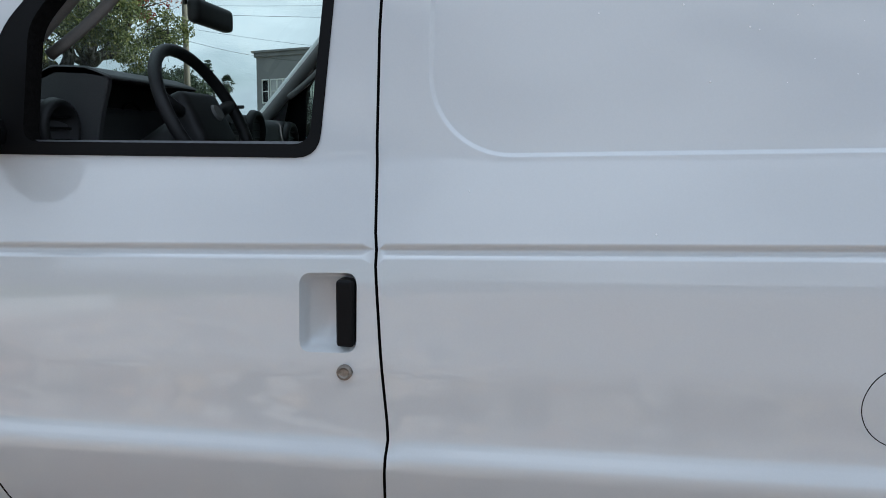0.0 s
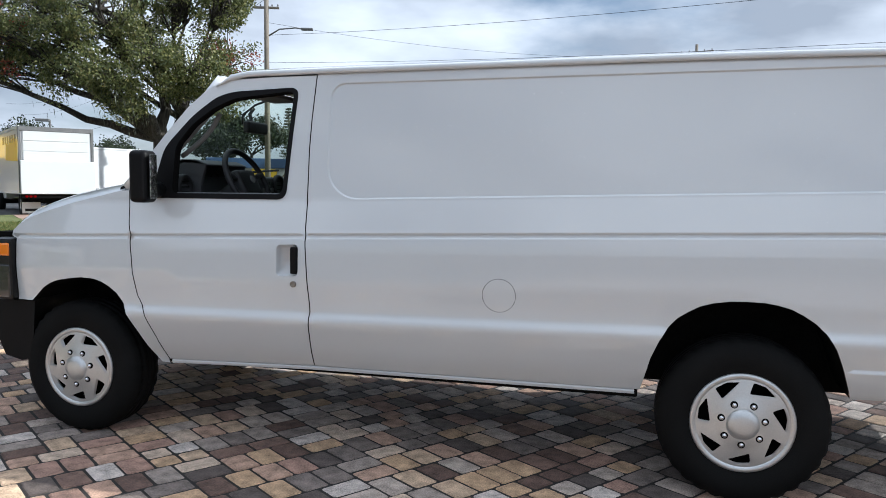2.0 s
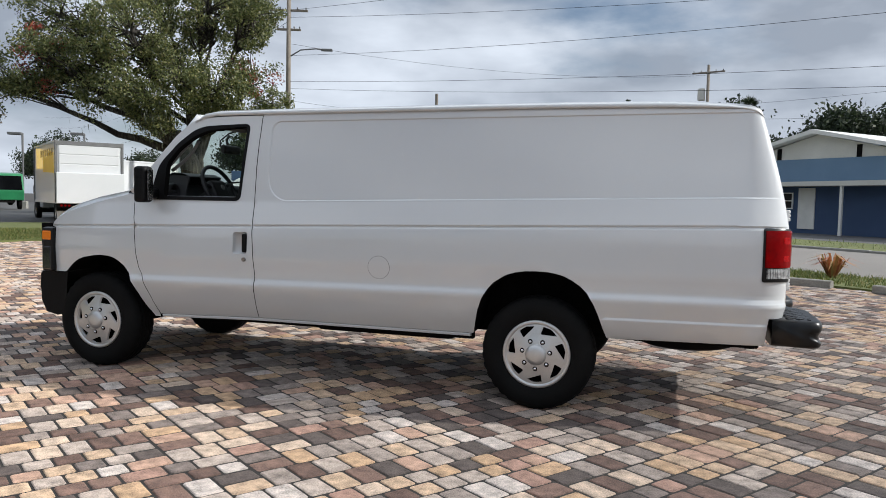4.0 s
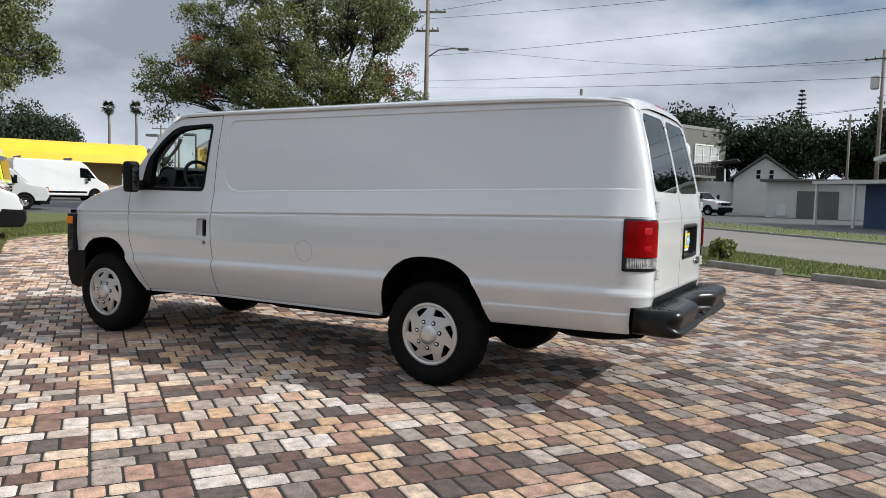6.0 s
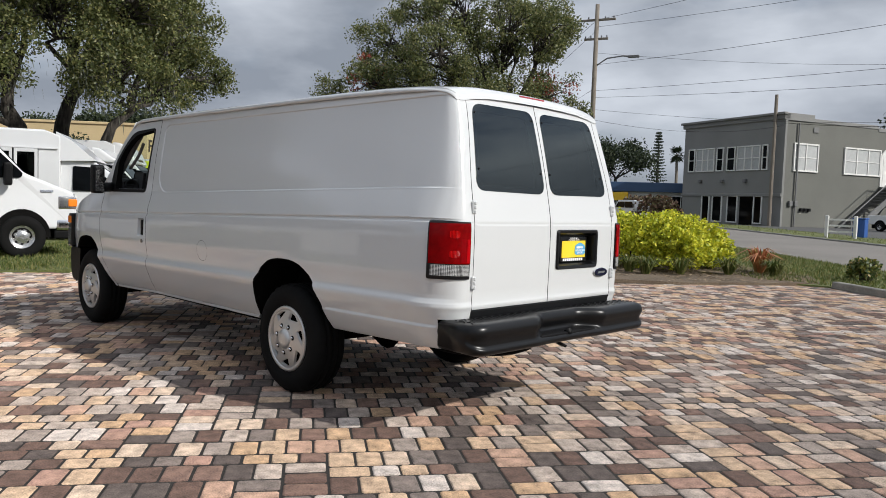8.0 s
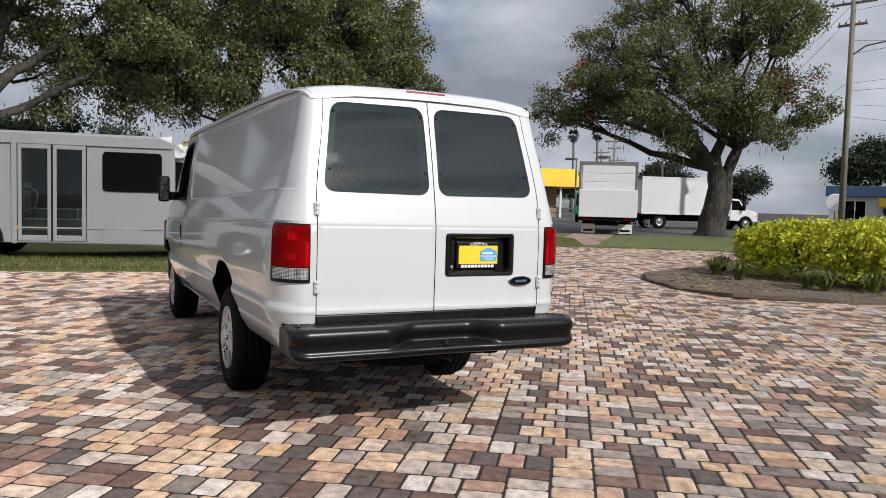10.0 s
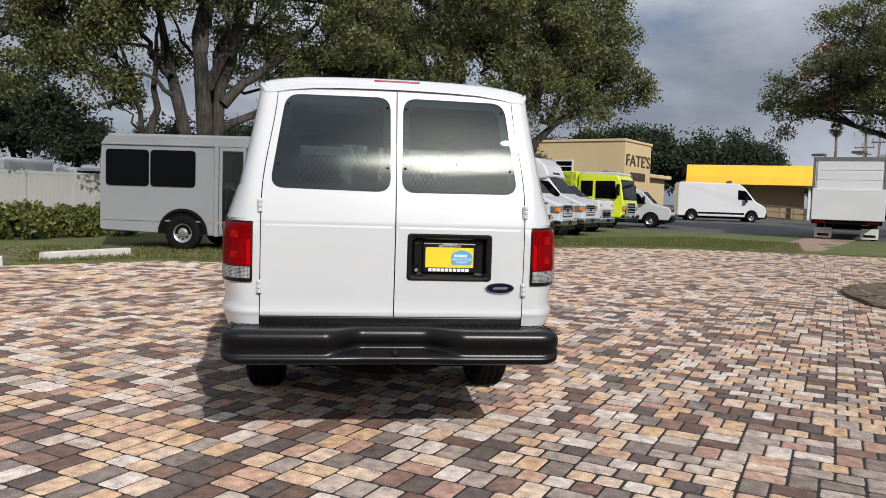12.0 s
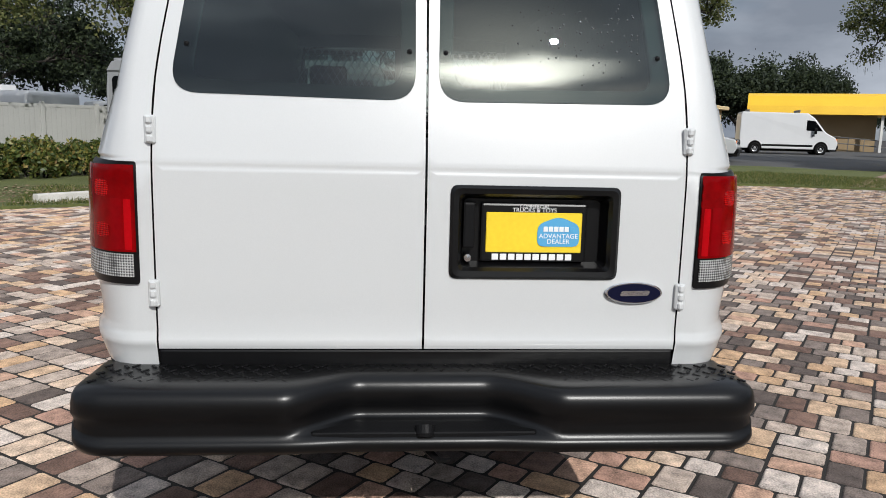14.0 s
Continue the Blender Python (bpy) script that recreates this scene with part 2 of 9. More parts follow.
def prism_mat(name, dark, light, pitch=0.0055, spec=0.2):
    """A moulded lens: small square prisms, their uneven light put into the colour."""
    m, n, l, b = base_mat(name, light, 0.12, 0, 0.0, spec)
    co = n.new("ShaderNodeTexCoord")
    waves = []
    for axis in ("Y", "Z"):
        w = n.new("ShaderNodeTexWave")
        w.bands_direction = axis
        w.inputs["Scale"].default_value = 0.31 / pitch
        w.inputs["Distortion"].default_value = 0.4
        l.new(co.outputs["Object"], w.inputs["Vector"])
        waves.append(w)
    drift = n.new("ShaderNodeTexNoise")
    drift.inputs["Scale"].default_value = 28.0
    l.new(co.outputs["Object"], drift.inputs["Vector"])
    add = n.new("ShaderNodeMath")
    add.operation = "ADD"
    l.new(waves[0].outputs["Fac"], add.inputs[0])
    l.new(waves[1].outputs["Fac"], add.inputs[1])
    mul = n.new("ShaderNodeMath")
    mul.operation = "MULTIPLY"
    l.new(add.outputs[0], mul.inputs[0])
    l.new(drift.outputs["Fac"], mul.inputs[1])
    ramp = n.new("ShaderNodeValToRGB")
    ramp.color_ramp.elements[0].position, ramp.color_ramp.elements[0].color = 0.2, (*dark, 1)
    ramp.color_ramp.elements[1].position, ramp.color_ramp.elements[1].color = 0.8, (*light, 1)
    l.new(mul.outputs[0], ramp.inputs["Fac"])
    l.new(ramp.outputs["Color"], b.inputs["Base Color"])
    bp = n.new("ShaderNodeBump")
    bp.inputs["Strength"].default_value, bp.inputs["Distance"].default_value = 0.5, 0.002
    l.new(add.outputs[0], bp.inputs["Height"])
    l.new(bp.outputs["Normal"], b.inputs["Normal"])
    return m


# bulb glints in the red lens, painted as a brighter red
LENS_GLINT = prism_mat("painted_glint_prisms", (0.16, 0.0006, 0.001), (0.52, 0.003, 0.003), spec=0.06)
LENS_STRIP = grained("red_reflector_strip", (0.30, 0.001, 0.003), (0.42, 0.002, 0.005), 0.15, coarse=6, fine=90, bump=0.0, spec=0.12)
LENS_MID = grained("red_lens_face", (0.15, 0.0008, 0.002), (0.24, 0.001, 0.003), 0.12, coarse=9, fine=60, bump=0.0, spec=0.10)
LENS_CLEAR = prism_mat("ribbed_clear_lens", (0.06, 0.06, 0.06), (0.42, 0.42, 0.41), 0.007)
LENS_AMBER = base_mat("amber_lamp_lens", (0.85, 0.22, 0.01), 0.15, 0, 0.8)[0]
GLASS = glass_mat("clear_window_glass", (0.77, 0.86, 0.79))
TINT = glass_mat("dark_tinted_glass", (0.19, 0.27, 0.262), 0.0, 1.95, (0.92, 1.0, 0.985))
FAR_GLASS = base_mat("dark_vehicle_glass", (0.003, 0.0034, 0.004), 0.05, 0, 0.0, 0.08)[0]
MIRROR = grained("rain_specked_mirror", (0.01, 0.01, 0.01), (0.30, 0.30, 0.30), 0.12, metal=1.0, coarse=60, fine=140, bump=0.9, depth=0.01, spread=0.08)


# ---- mesh helpers ----
def mesh_of(name, verts, faces, mat, smooth=False):
    me = bpy.data.meshes.new(name)
    me.from_pydata([tuple(v) for v in verts], [], faces)
    me.materials.append(mat)
    if smooth:
        me.shade_smooth()
    me.update()
    return me


def part(name, bm, mat, parent=None, label="", smooth=False, m=None):
    """One mesh object, from a bmesh, a mesh or (verts, faces), under parent."""
    if isinstance(bm, tuple):
        me = mesh_of(name, bm[0], bm[1], mat, smooth)
    elif isinstance(bm, bpy.types.Mesh):
        me = bm
    else:
        me = bpy.data.meshes.new(name)
        bm.to_mesh(me)
        bm.free()
        me.materials.append(mat)
        if smooth:
            me.shade_smooth()
    ob = new(name, me)
    if parent is not None:
        ob.parent = parent
    if m is not None:
        ob.matrix_basis = m
    if label:
        ob["label"] = label
    return ob


def empty(name, m, label, category, group="", kind=""):
    ob = new(name)
    ob.matrix_basis = m
    ob.empty_display_size = 0.1
    return tagged(ob, label, category, group, kind)


def box(x0, x1, y0, y1, z0, z1, bevel=0.0, seg=2, bm=None):
    """A box, bevelled; joined into bm where one is given."""
    b = bmesh.new()
    bmesh.ops.create_cube(b, size=1)
    bmesh.ops.scale(b, vec=(x1 - x0, y1 - y0, z1 - z0), verts=b.verts)
    bmesh.ops.translate(b, vec=((x0 + x1) / 2, (y0 + y1) / 2, (z0 + z1) / 2), verts=b.verts)
    if bevel:
        bmesh.ops.bevel(b, geom=list(b.edges), offset=bevel, segments=seg, affect="EDGES", profile=0.6)
    return b if bm is None else join(bm, b)


def join(bm, other):
    me = bpy.data.meshes.new("tmp")
    other.to_mesh(me)
    other.free()
    bm.from_mesh(me)
    bpy.data.meshes.remove(me)
    return bm


def tube(points, radius, seg=8, bm=None, cap=True):
    """A round bar along points; radius is one number or one for each point."""
    pts = [Vector(p) for p in points]
    rad = radius if isinstance(radius, (list, tuple)) else [radius] * len(pts)
    b = bmesh.new() if bm is None else bm
    rings, side = [], None
    for i, p in enumerate(pts):
        d = (pts[min(i + 1, len(pts) - 1)] - pts[max(i - 1, 0)]).normalized()
        if side is None:
            side = d.orthogonal().normalized()
        side = (side - d * side.dot(d)).normalized()
        up = d.cross(side)
        rings.append([b.verts.new(p + (side * math.cos(a) + up * math.sin(a)) * rad[i]) for a in (2 * math.pi * k / seg for k in range(seg))])
    for r0, r1 in zip(rings, rings[1:]):
        for k in range(seg):
            b.faces.new((r0[k], r0[(k + 1) % seg], r1[(k + 1) % seg], r1[k]))
    if cap:
        b.faces.new(rings[0][::-1])
        b.faces.new(rings[-1])
    return b


def slab(outline, y0, y1, bm=None, inset=0.0, bevel=0.0, seg=2):
    """A solid whose outline lies in x and z, from y0 to y1."""
    b = bmesh.new()
    vs = [b.verts.new((x, y0, z)) for x, z in outline]
    f = b.faces.new(vs)
    ext = bmesh.ops.extrude_face_region(b, geom=[f])
    for v in ext["geom"]:
        if isinstance(v, bmesh.types.BMVert):
            v.co.y = y1
    bmesh.ops.recalc_face_normals(b, faces=b.faces)
    if bevel:
        bmesh.ops.bevel(b, geom=list(b.edges), offset=bevel, segments=seg, affect="EDGES", profile=0.6)
    return b if bm is None else join(bm, b)


def lathe(profile, seg=48, axis="y"):
    """A turned solid: profile of (radius, along) round the y axis."""
    verts, faces = [], []
    for r, a in profile:
        for k in range(seg):
            t = 2 * math.pi * k / seg
            verts.append((r * math.cos(t), a, r * math.sin(t)))
    for i in range(len(profile) - 1):
        for k in range(seg):
            k2 = (k + 1) % seg
            faces.append((i * seg + k, i * seg + k2, (i + 1) * seg + k2, (i + 1) * seg + k))
    return verts, faces


def lerp(x, xs, ys):
    return float(np.interp(x, xs, ys))


def rise(x, y):
    """The ground's gentle climb away from the van."""
    d = math.hypot(x - 4, y + 1)
    return 0.32 * min(1.0, max(0.0, (d - 16) / 42)) ** 1.0


# ---- the van ----
from mathutils.geometry import delaunay_2d_cdt

C = 0.928  # the van's centre line


def sill_z(x):
    return 0.445 + 0.0105 * (x - 0.56)


def crease_z(x):
    return 0.760 + 0.0125 * (x - 0.95)


def groove_z(x):
    return 1.143 + 0.0262 * (x - 0.95)


def belt_z(x):
    return 1.346 + 0.0257 * (x - 1.77)


def smooth01(t):
    t = min(1.0, max(0.0, t))
    return t * t * (3 - 2 * t)


FIELD_X, FIELD_R = 1.518, (0.165, 0.07)  # the pressed field's front edge; its lower and upper corner radius


def half_width(x, z, field=1.0):
    """Half the body's width: sill tuck, rub ledge, belt groove and the lean of the upper side."""
    s, c, g = sill_z(x), crease_z(x), groove_z(x)
    zs = (s - 0.06, s, s + 0.10, c - 0.085, c - 0.045, c - 0.028, c + 0.002, c + 0.025, 0.93, g - 0.06, g - 0.013, g - 0.003, g + 0.003, g + 0.010, g + 0.016, g + 0.17, 1.66, 1.95, 2.05)
    ws = (0.852, 0.866, 0.925, 0.978, 0.991, 0.990, 0.975, 0.974, 0.988, 0.982, 0.976, 0.963, 0.962, 0.971, 0.969, 0.925, 0.886, 0.843, 0.823)
    w = lerp(z, zs, ws)
    w -= (0.018 + 0.011 * smooth01((z - 1.15) / 0.8)) * max(0.0, x - 1.5)
    # the valance behind the rear wheel stands a little prouder
    w += 0.013 * smooth01((x - 3.85) / 0.1) * smooth01((c - 0.150 - z) / 0.020) * smooth01((z - s + 0.02) / 0.06)
    w -= 0.30 * max(0.0, 0.05 - x) ** 2
    # the pressed field of the load bay's side
    px0, pz0, pz1 = FIELD_X, belt_z(x), 1.918 + 0.010 * (x - 1.6)
    if x > 1.4:
        low_ = z < (pz0 + pz1) / 2
        r = FIELD_R[0] if low_ else FIELD_R[1]
        qx, qz = px0 + r - x, (pz0 + r - z) if low_ else (z - pz1 + r)
        d = r - math.hypot(qx, qz) if (qx > 0 and qz > 0) else min(x - px0, z - pz0, pz1 - z)
        w -= 0.0075 * field * smooth01(d / 0.010 + 0.5)
    return w


def rear_x(z):
    zs = (0.60, 0.69, 0.735, 0.755, 0.79, 0.90, 1.00, 1.10, 1.217, 1.225, 1.238, 1.30)
    xs = (4.99, 5.000, 5.010, 5.0185, 5.012, 5.0150, 5.0162, 5.0166, 5.0162, 5.0140, 5.0148, 5.0040)
    if z > 1.30:
        return 5.0040 - 0.190 * (z - 1.30) - 0.092 * (z - 1.30) ** 2
    return lerp(z, zs, xs)


S0, S1, S2 = 4.72, 5.10, 5.20  # where the corner begins, where it meets the back, where the back door begins


def side_point(s, z):
    """A point of the left side; past S0 it turns the corner on to the back."""
    if s <= S0:
        return Vector((s, C - half_width(s, z), z))
    y0, xr = C - half_width(S0, z, 1 - smooth01((s - S0 - 0.05) / 0.28)), rear_x(z)
    door = 0.222 + 0.067 * smooth01((z - 1.35) / 0.62)
    ry = door - 0.045 - y0
    if s <= S1:
        a = (s - S0) / (S1 - S0) * math.pi / 2
        return Vector((S0 + (xr - S0) * math.sin(a), y0 + ry * (1 - math.cos(a)), z))
    t = (s - S1) / (S2 - S1)
    return Vector((xr, y0 + ry + t * (door - y0 - ry), z))


def back_point(y, z):
    return Vector((rear_x(z), y, z))


def inside(poly, p):
    """Which of the points p lie inside the polygon."""
    x, y = p[:, 0], p[:, 1]
    r = np.zeros(len(p), bool)
    q = np.array(poly)
    for (x0, y0), (x1, y1) in zip(q, np.roll(q, -1, 0)):
        if y0 != y1:
            r ^= ((y0 > y) != (y1 > y)) & (x < (x1 - x0) * (y - y0) / (y1 - y0) + x0)
    return r


def edge_distance(poly, p):
    d = np.full(len(p), 1e9)
    q = np.array(poly, float)
    for a, b in zip(q, np.roll(q, -1, 0)):
        ab = b - a
        t = np.clip(((p - a) @ ab) / max(ab @ ab, 1e-12), 0, 1)
        d = np.minimum(d, np.hypot(*(p - a - t[:, None] * ab).T))
    return d


def dense(poly, step=0.035):
    out = []
    for a, b in zip(poly, poly[1:] + poly[:1]):
        n = max(1, int(math.ceil(math.dist(a, b) / step)))
        out += [(a[0] + (b[0] - a[0]) * i / n, a[1] + (b[1] - a[1]) * i / n) for i in range(n)]
    return out


def rounded(poly, r, seg=5):
    """The polygon with each corner rounded."""
    out = []
    n = len(poly)
    for i in range(n):
        p, a, b = Vector(poly[i]), Vector(poly[i - 1]), Vector(poly[(i + 1) % n])
        u, v = (a - p), (b - p)
        k = min(r, u.length * 0.45, v.length * 0.45)
        p0, p1 = p + u.normalized() * k, p + v.normalized() * k
        for j in range(seg + 1):
            t = j / seg
            q = p0 * (1 - t) ** 2 + p * 2 * t * (1 - t) + p1 * t * t
            out.append((q.x, q.y))
    return out


def skin(name, outline, mat, parent, point, rows, step, out, holes=(), columns=(), flange=0.022, lift=0.0, mirror=False, label="", dark_edge=False, lines=()):
    """A pressed sheet with a turned-in edge, on the surface point(s, z); out is its rough outward way."""
    loops = [dense(outline)] + [dense(h, 0.02) for h in holes]
    pts, edges = [], []
    for lp in loops:
        k = len(pts)
        pts += lp
        edges += [(k + i, k + (i + 1) % len(lp)) for i in range(len(lp))]
    xs = [p[0] for p in outline]
    cols = sorted(list(np.arange(min(xs) + step / 2, max(xs), step)) + list(columns))
    for row in rows:
        g = np.array([(x, row(x) if callable(row) else row) for x in cols])
        keep = inside(outline, g)
        for h in holes:
            keep &= ~inside(h, g)
        for lp in loops:
            keep &= edge_distance(lp, g) > 0.005
        last = None
        for i, p in enumerate(g):
            if keep[i]:
                pts.append(tuple(p))
                if last == i - 1 and i:
                    edges.append((len(pts) - 2, len(pts) - 1))
                last = i
    for line in lines:
        k = len(pts)
        pts += line
        edges += [(i, i + 1) for i in range(k, len(pts) - 1)]
    vs, _, fs, *_ = delaunay_2d_cdt([Vector(p) for p in pts], edges, [], 0, 1e-6)
    uv = np.array([tuple(v) for v in vs])
    mid = np.array([uv[list(f)].mean(0) for f in fs])
    ok = inside(loops[0], mid)
    for h in loops[1:]:
        ok &= ~inside(h, mid)
    fs = [tuple(f) for f, k in zip(fs, ok) if k]
    out = Vector(out)
    verts, norms = [], []
    e = 0.0005
    for s, z in uv:
        p = point(s, z)
        n = (point(s + e, z) - point(s - e, z)).cross(point(s, z + e) - point(s, z - e))
        n = n.normalized() if n.length > 1e-12 else out.copy()
        if n.dot(out) < 0 and abs(n.dot(out)) > 0.02:
            n = -n
        verts.append(p + n * lift)
        norms.append(n)
    faces = []
    for f in fs:
        a, b, c = (verts[i] for i in f)
        faces.append(f if (b - a).cross(c - a).dot(norms[f[0]]) > 0 else f[::-1])
    count = {}
    for f in faces:
        for a, b in zip(f, f[1:] + f[:1]):
            count[(a, b)] = 1
    rim = [(a, b) for a, b in count if (b, a) not in count]
    twin = {}
    for a, b in rim:
        for i in (a, b):
            if i not in twin:
                twin[i] = (len(verts), len(verts) + 1)
                verts += [verts[i].copy(), verts[i] - norms[i] * flange]
                norms += [norms[i].copy(), norms[i].copy()]
        faces.append((b, a, twin[a][1], twin[b][1]))
    if mirror:
        verts = [Vector((v.x, 2 * C - v.y, v.z)) for v in verts]
        norms = [Vector((n.x, -n.y, n.z)) for n in norms]
        faces = [f[::-1] for f in faces]
    me = mesh_of(name, verts, faces, mat, True)
    flat = len(faces) - len(rim)
    # turned-in edges coloured near-black: the seam's shade is painted on
    if dark_edge:
        me.materials.append(UNDER)
    for i, p in enumerate(me.polygons):
        if i >= flat:
            p.use_smooth = False
            p.material_index = 1 if dark_edge else 0
    me.normals_split_custom_set_from_vertices([tuple(n) for n in norms])
    return part(name, me, mat, parent, label)


van = empty("cargo_van", Matrix(), "white extended cargo van with black bumpers parked on brick pavers", "van")

FIELD_TOP = lambda x: 1.918 + 0.010 * (x - 1.6)
BODY_ROWS = [lambda x, o=o: sill_z(x) + o for o in (0.0, 0.05, 0.10)]
BODY_ROWS += [lambda x, k=k: sill_z(x) + 0.10 + k * (crease_z(x) - 0.075 - sill_z(x) - 0.10) for k in (0.3,)]
BODY_ROWS += [lambda x, o=o: crease_z(x) + o for o in (-0.172, -0.166, -0.160, -0.155, -0.150, -0.140, -0.085, -0.062, -0.045, -0.036, -0.028, -0.018, -0.008, 0.002, 0.012, 0.025)]
BODY_ROWS += [lambda x, k=k: crease_z(x) + 0.03 + k * (groove_z(x) - crease_z(x) - 0.06) for k in (0.15, 0.3, 0.45, 0.6, 0.8)]
BODY_ROWS += [lambda x, o=o: groove_z(x) + o for o in (-0.03, -0.018, -0.013, -0.008, -0.003, 0.003, 0.0065, 0.010, 0.016, 0.035)]
BODY_ROWS += [lambda x, k=k: groove_z(x) + 0.035 + k * (belt_z(x) - groove_z(x) - 0.055) for k in (0.33, 0.66)]
BODY_ROWS += [lambda x, o=o: belt_z(x) + o for o in (-0.016, 0.016)]
BODY_ROWS += [lambda x, k=k: belt_z(x) + 0.02 + k * (FIELD_TOP(x) - belt_z(x) - 0.04) for k in (0.04, 0.09, 0.16, 0.3, 0.45, 0.6, 0.75, 0.86, 0.93, 0.97)]
BODY_ROWS += [lambda x, o=o: FIELD_TOP(x) + o for o in (-0.012, 0.012, 0.04)]
FIELD_COLS = (4.74, 4.80)


def field_line(o):
    """A line along the pressed field's border, o inside it, with round front corners."""
    x0, ends = FIELD_X, []
    for r, edge_, way in ((FIELD_R[0], belt_z, 1), (FIELD_R[1], FIELD_TOP, -1)):
        xs = [S1 - 0.03, S1 - 0.12, S0 + 0.16, S0 + 0.08] + list(np.linspace(S0, x0 + r, 60))
        run = [(x, edge_(min(x, S0)) + way * o) for x in xs]
        run += [(x0 + r - (r - o) * math.sin(a), edge_(x0 + r - (r - o) * math.sin(a)) + way * (r - (r - o) * math.cos(a))) for a in np.linspace(0.10, math.pi / 2, 16)]
        ends.append(run)
    return ends[0] + ends[1][::-1]


ROWS = [0.735, 0.745, 0.755, 0.77, 0.79, 0.85, 0.93, 1.0, 1.08, 1.16, 1.212, 1.220, 1.225, 1.230, 1.234, 1.238, 1.25, 1.30, 1.35, 1.40, 1.45, 1.50, 1.56, 1.62, 1.68, 1.74, 1.80, 1.86, 1.91, 1.94]


FRONT_SEAM = [(0.372, 1.362), (0.377, 1.293), (0.393, 1.19), (0.409, 1.133), (0.421, 1.03), (0.430, 0.933), (0.451, 0.812), (0.492, 0.731), (0.535, 0.586), (0.566, 0.452)]
REAR_SEAM = [(1.430, 1.963), (1.416, 1.75), (1.410, 1.583), (1.411, 1.36), (1.420, 1.157), (1.432, 0.98), (1.444, 0.817), (1.446, 0.771), (1.435, 0.618), (1.427, 0.478)]
FRONT_ARCH = [(0.505, 0.440), (0.472, 0.500), (0.422, 0.622), (0.357, 0.766), (0.317, 0.818), (0.271, 0.853), (0.225, 0.877), (0.179, 0.890), (0.10, 0.895), (0.034, 0.889), (-0.065, 0.872), (-0.12, 0.852), (-0.168, 0.826), (-0.222, 0.782), (-0.264, 0.746)]
REAR_ARCH = [(3.060, 0.475), (3.072, 0.52), (3.102, 0.642), (3.135, 0.725), (3.174, 0.792), (3.213, 0.836), (3.259, 0.867), (3.305, 0.893), (3.361, 0.910), (3.43, 0.921), (3.495, 0.923), (3.57, 0.921), (3.627, 0.912), (3.68, 0.897), (3.727, 0.873), (3.78, 0.838), (3.826, 0.793), (3.865, 0.73), (3.896, 0.657), (3.925, 0.57), (3.950, 0.500)]
GAP = 0.006
WIN_OUT = rounded([(0.500, 1.332), (0.575, 1.600), (0.735, 1.768), (0.865, 1.862), (0.960, 1.889), (1.338, 1.905), (1.294, 1.333)], 0.05)
WIN_IN = rounded([(0.632, 1.360), (0.642, 1.607), (0.735, 1.722), (0.855, 1.806), (0.970, 1.854), (1.314, 1.886), (1.274, 1.360)], 0.035)
POCKET = rounded([(1.270, 0.948), (1.388, 0.952), (1.388, 1.112), (1.270, 1.108)], 0.025)
CAP = [(2.408 + 0.078 * math.cos(a), 0.900 + 0.078 * math.sin(a)) for a in np.linspace(0, 2 * math.pi, 48, endpoint=False)]
CAP_HOLE = [(2.408 + 0.0800 * math.cos(a), 0.900 + 0.0800 * math.sin(a)) for a in np.linspace(0, 2 * math.pi, 48, endpoint=False)]

for far in (False, True):
    tag = dict(mirror=far, dark_edge=True)
    fender = [(-0.382, 1.092), (-0.442, 1.105), (-0.425, 1.135), (-0.385, 1.168), (-0.30, 1.210), (-0.18, 1.248), (-0.02, 1.292), (0.14, 1.330), (0.30, 1.366), (0.366, 1.372)]
    fender += [(x - GAP, z) for x, z in FRONT_SEAM] + [(0.560, 0.428), (0.512, 0.430)] + FRONT_ARCH + [(-0.385, 0.744), (-0.381, 0.944)]
    skin("fender", fender, PAINT, van, side_point, BODY_ROWS, 0.05, (0, -1, 0), **tag)
    door = FRONT_SEAM[::-1] + [(0.400, 1.420), (0.486, 1.566), (0.590, 1.690), (0.702, 1.815), (0.800, 1.897), (0.868, 1.936), (0.95, 1.953), (1.20, 1.961)] + REAR_SEAM
    skin("front_door", door, PAINT, van, side_point, BODY_ROWS, 0.05, (0, -1, 0), holes=[WIN_OUT] + ([] if far else [POCKET]), **tag)
    rear = [(x + GAP, z) for x, z in REAR_SEAM[::-1]] + [(1.44, 1.971), (2.9, 1.986), (4.0, 1.997), (S0, 2.000), (4.85, 1.992), (4.97, 1.974), (S1, 1.956), (S2, 1.952), (S2, 1.40), (S2, 0.695), (S1, 0.690), (4.90, 0.690), (4.892, 0.517)]
    rear += REAR_ARCH[::-1] + [(3.053, 0.471)]
    skin("side_panel", rear, PAINT, van, side_point, BODY_ROWS, 0.05, (0.2, -1, 0), holes=[] if far else [CAP_HOLE], columns=FIELD_COLS, lines=[field_line(o) for o in (-0.0066, -0.0050, -0.0026, 0.0, 0.0026, 0.0050, 0.0066)], **tag)
    # rubber frame of the cab window
    ring = lambda s, z: side_point(s, z)
    skin("window_frame", WIN_OUT, BLACK_PLASTIC, van, ring, (), 0.1, (0, -1, 0), holes=[WIN_IN], flange=0.05, lift=0.004, **tag)

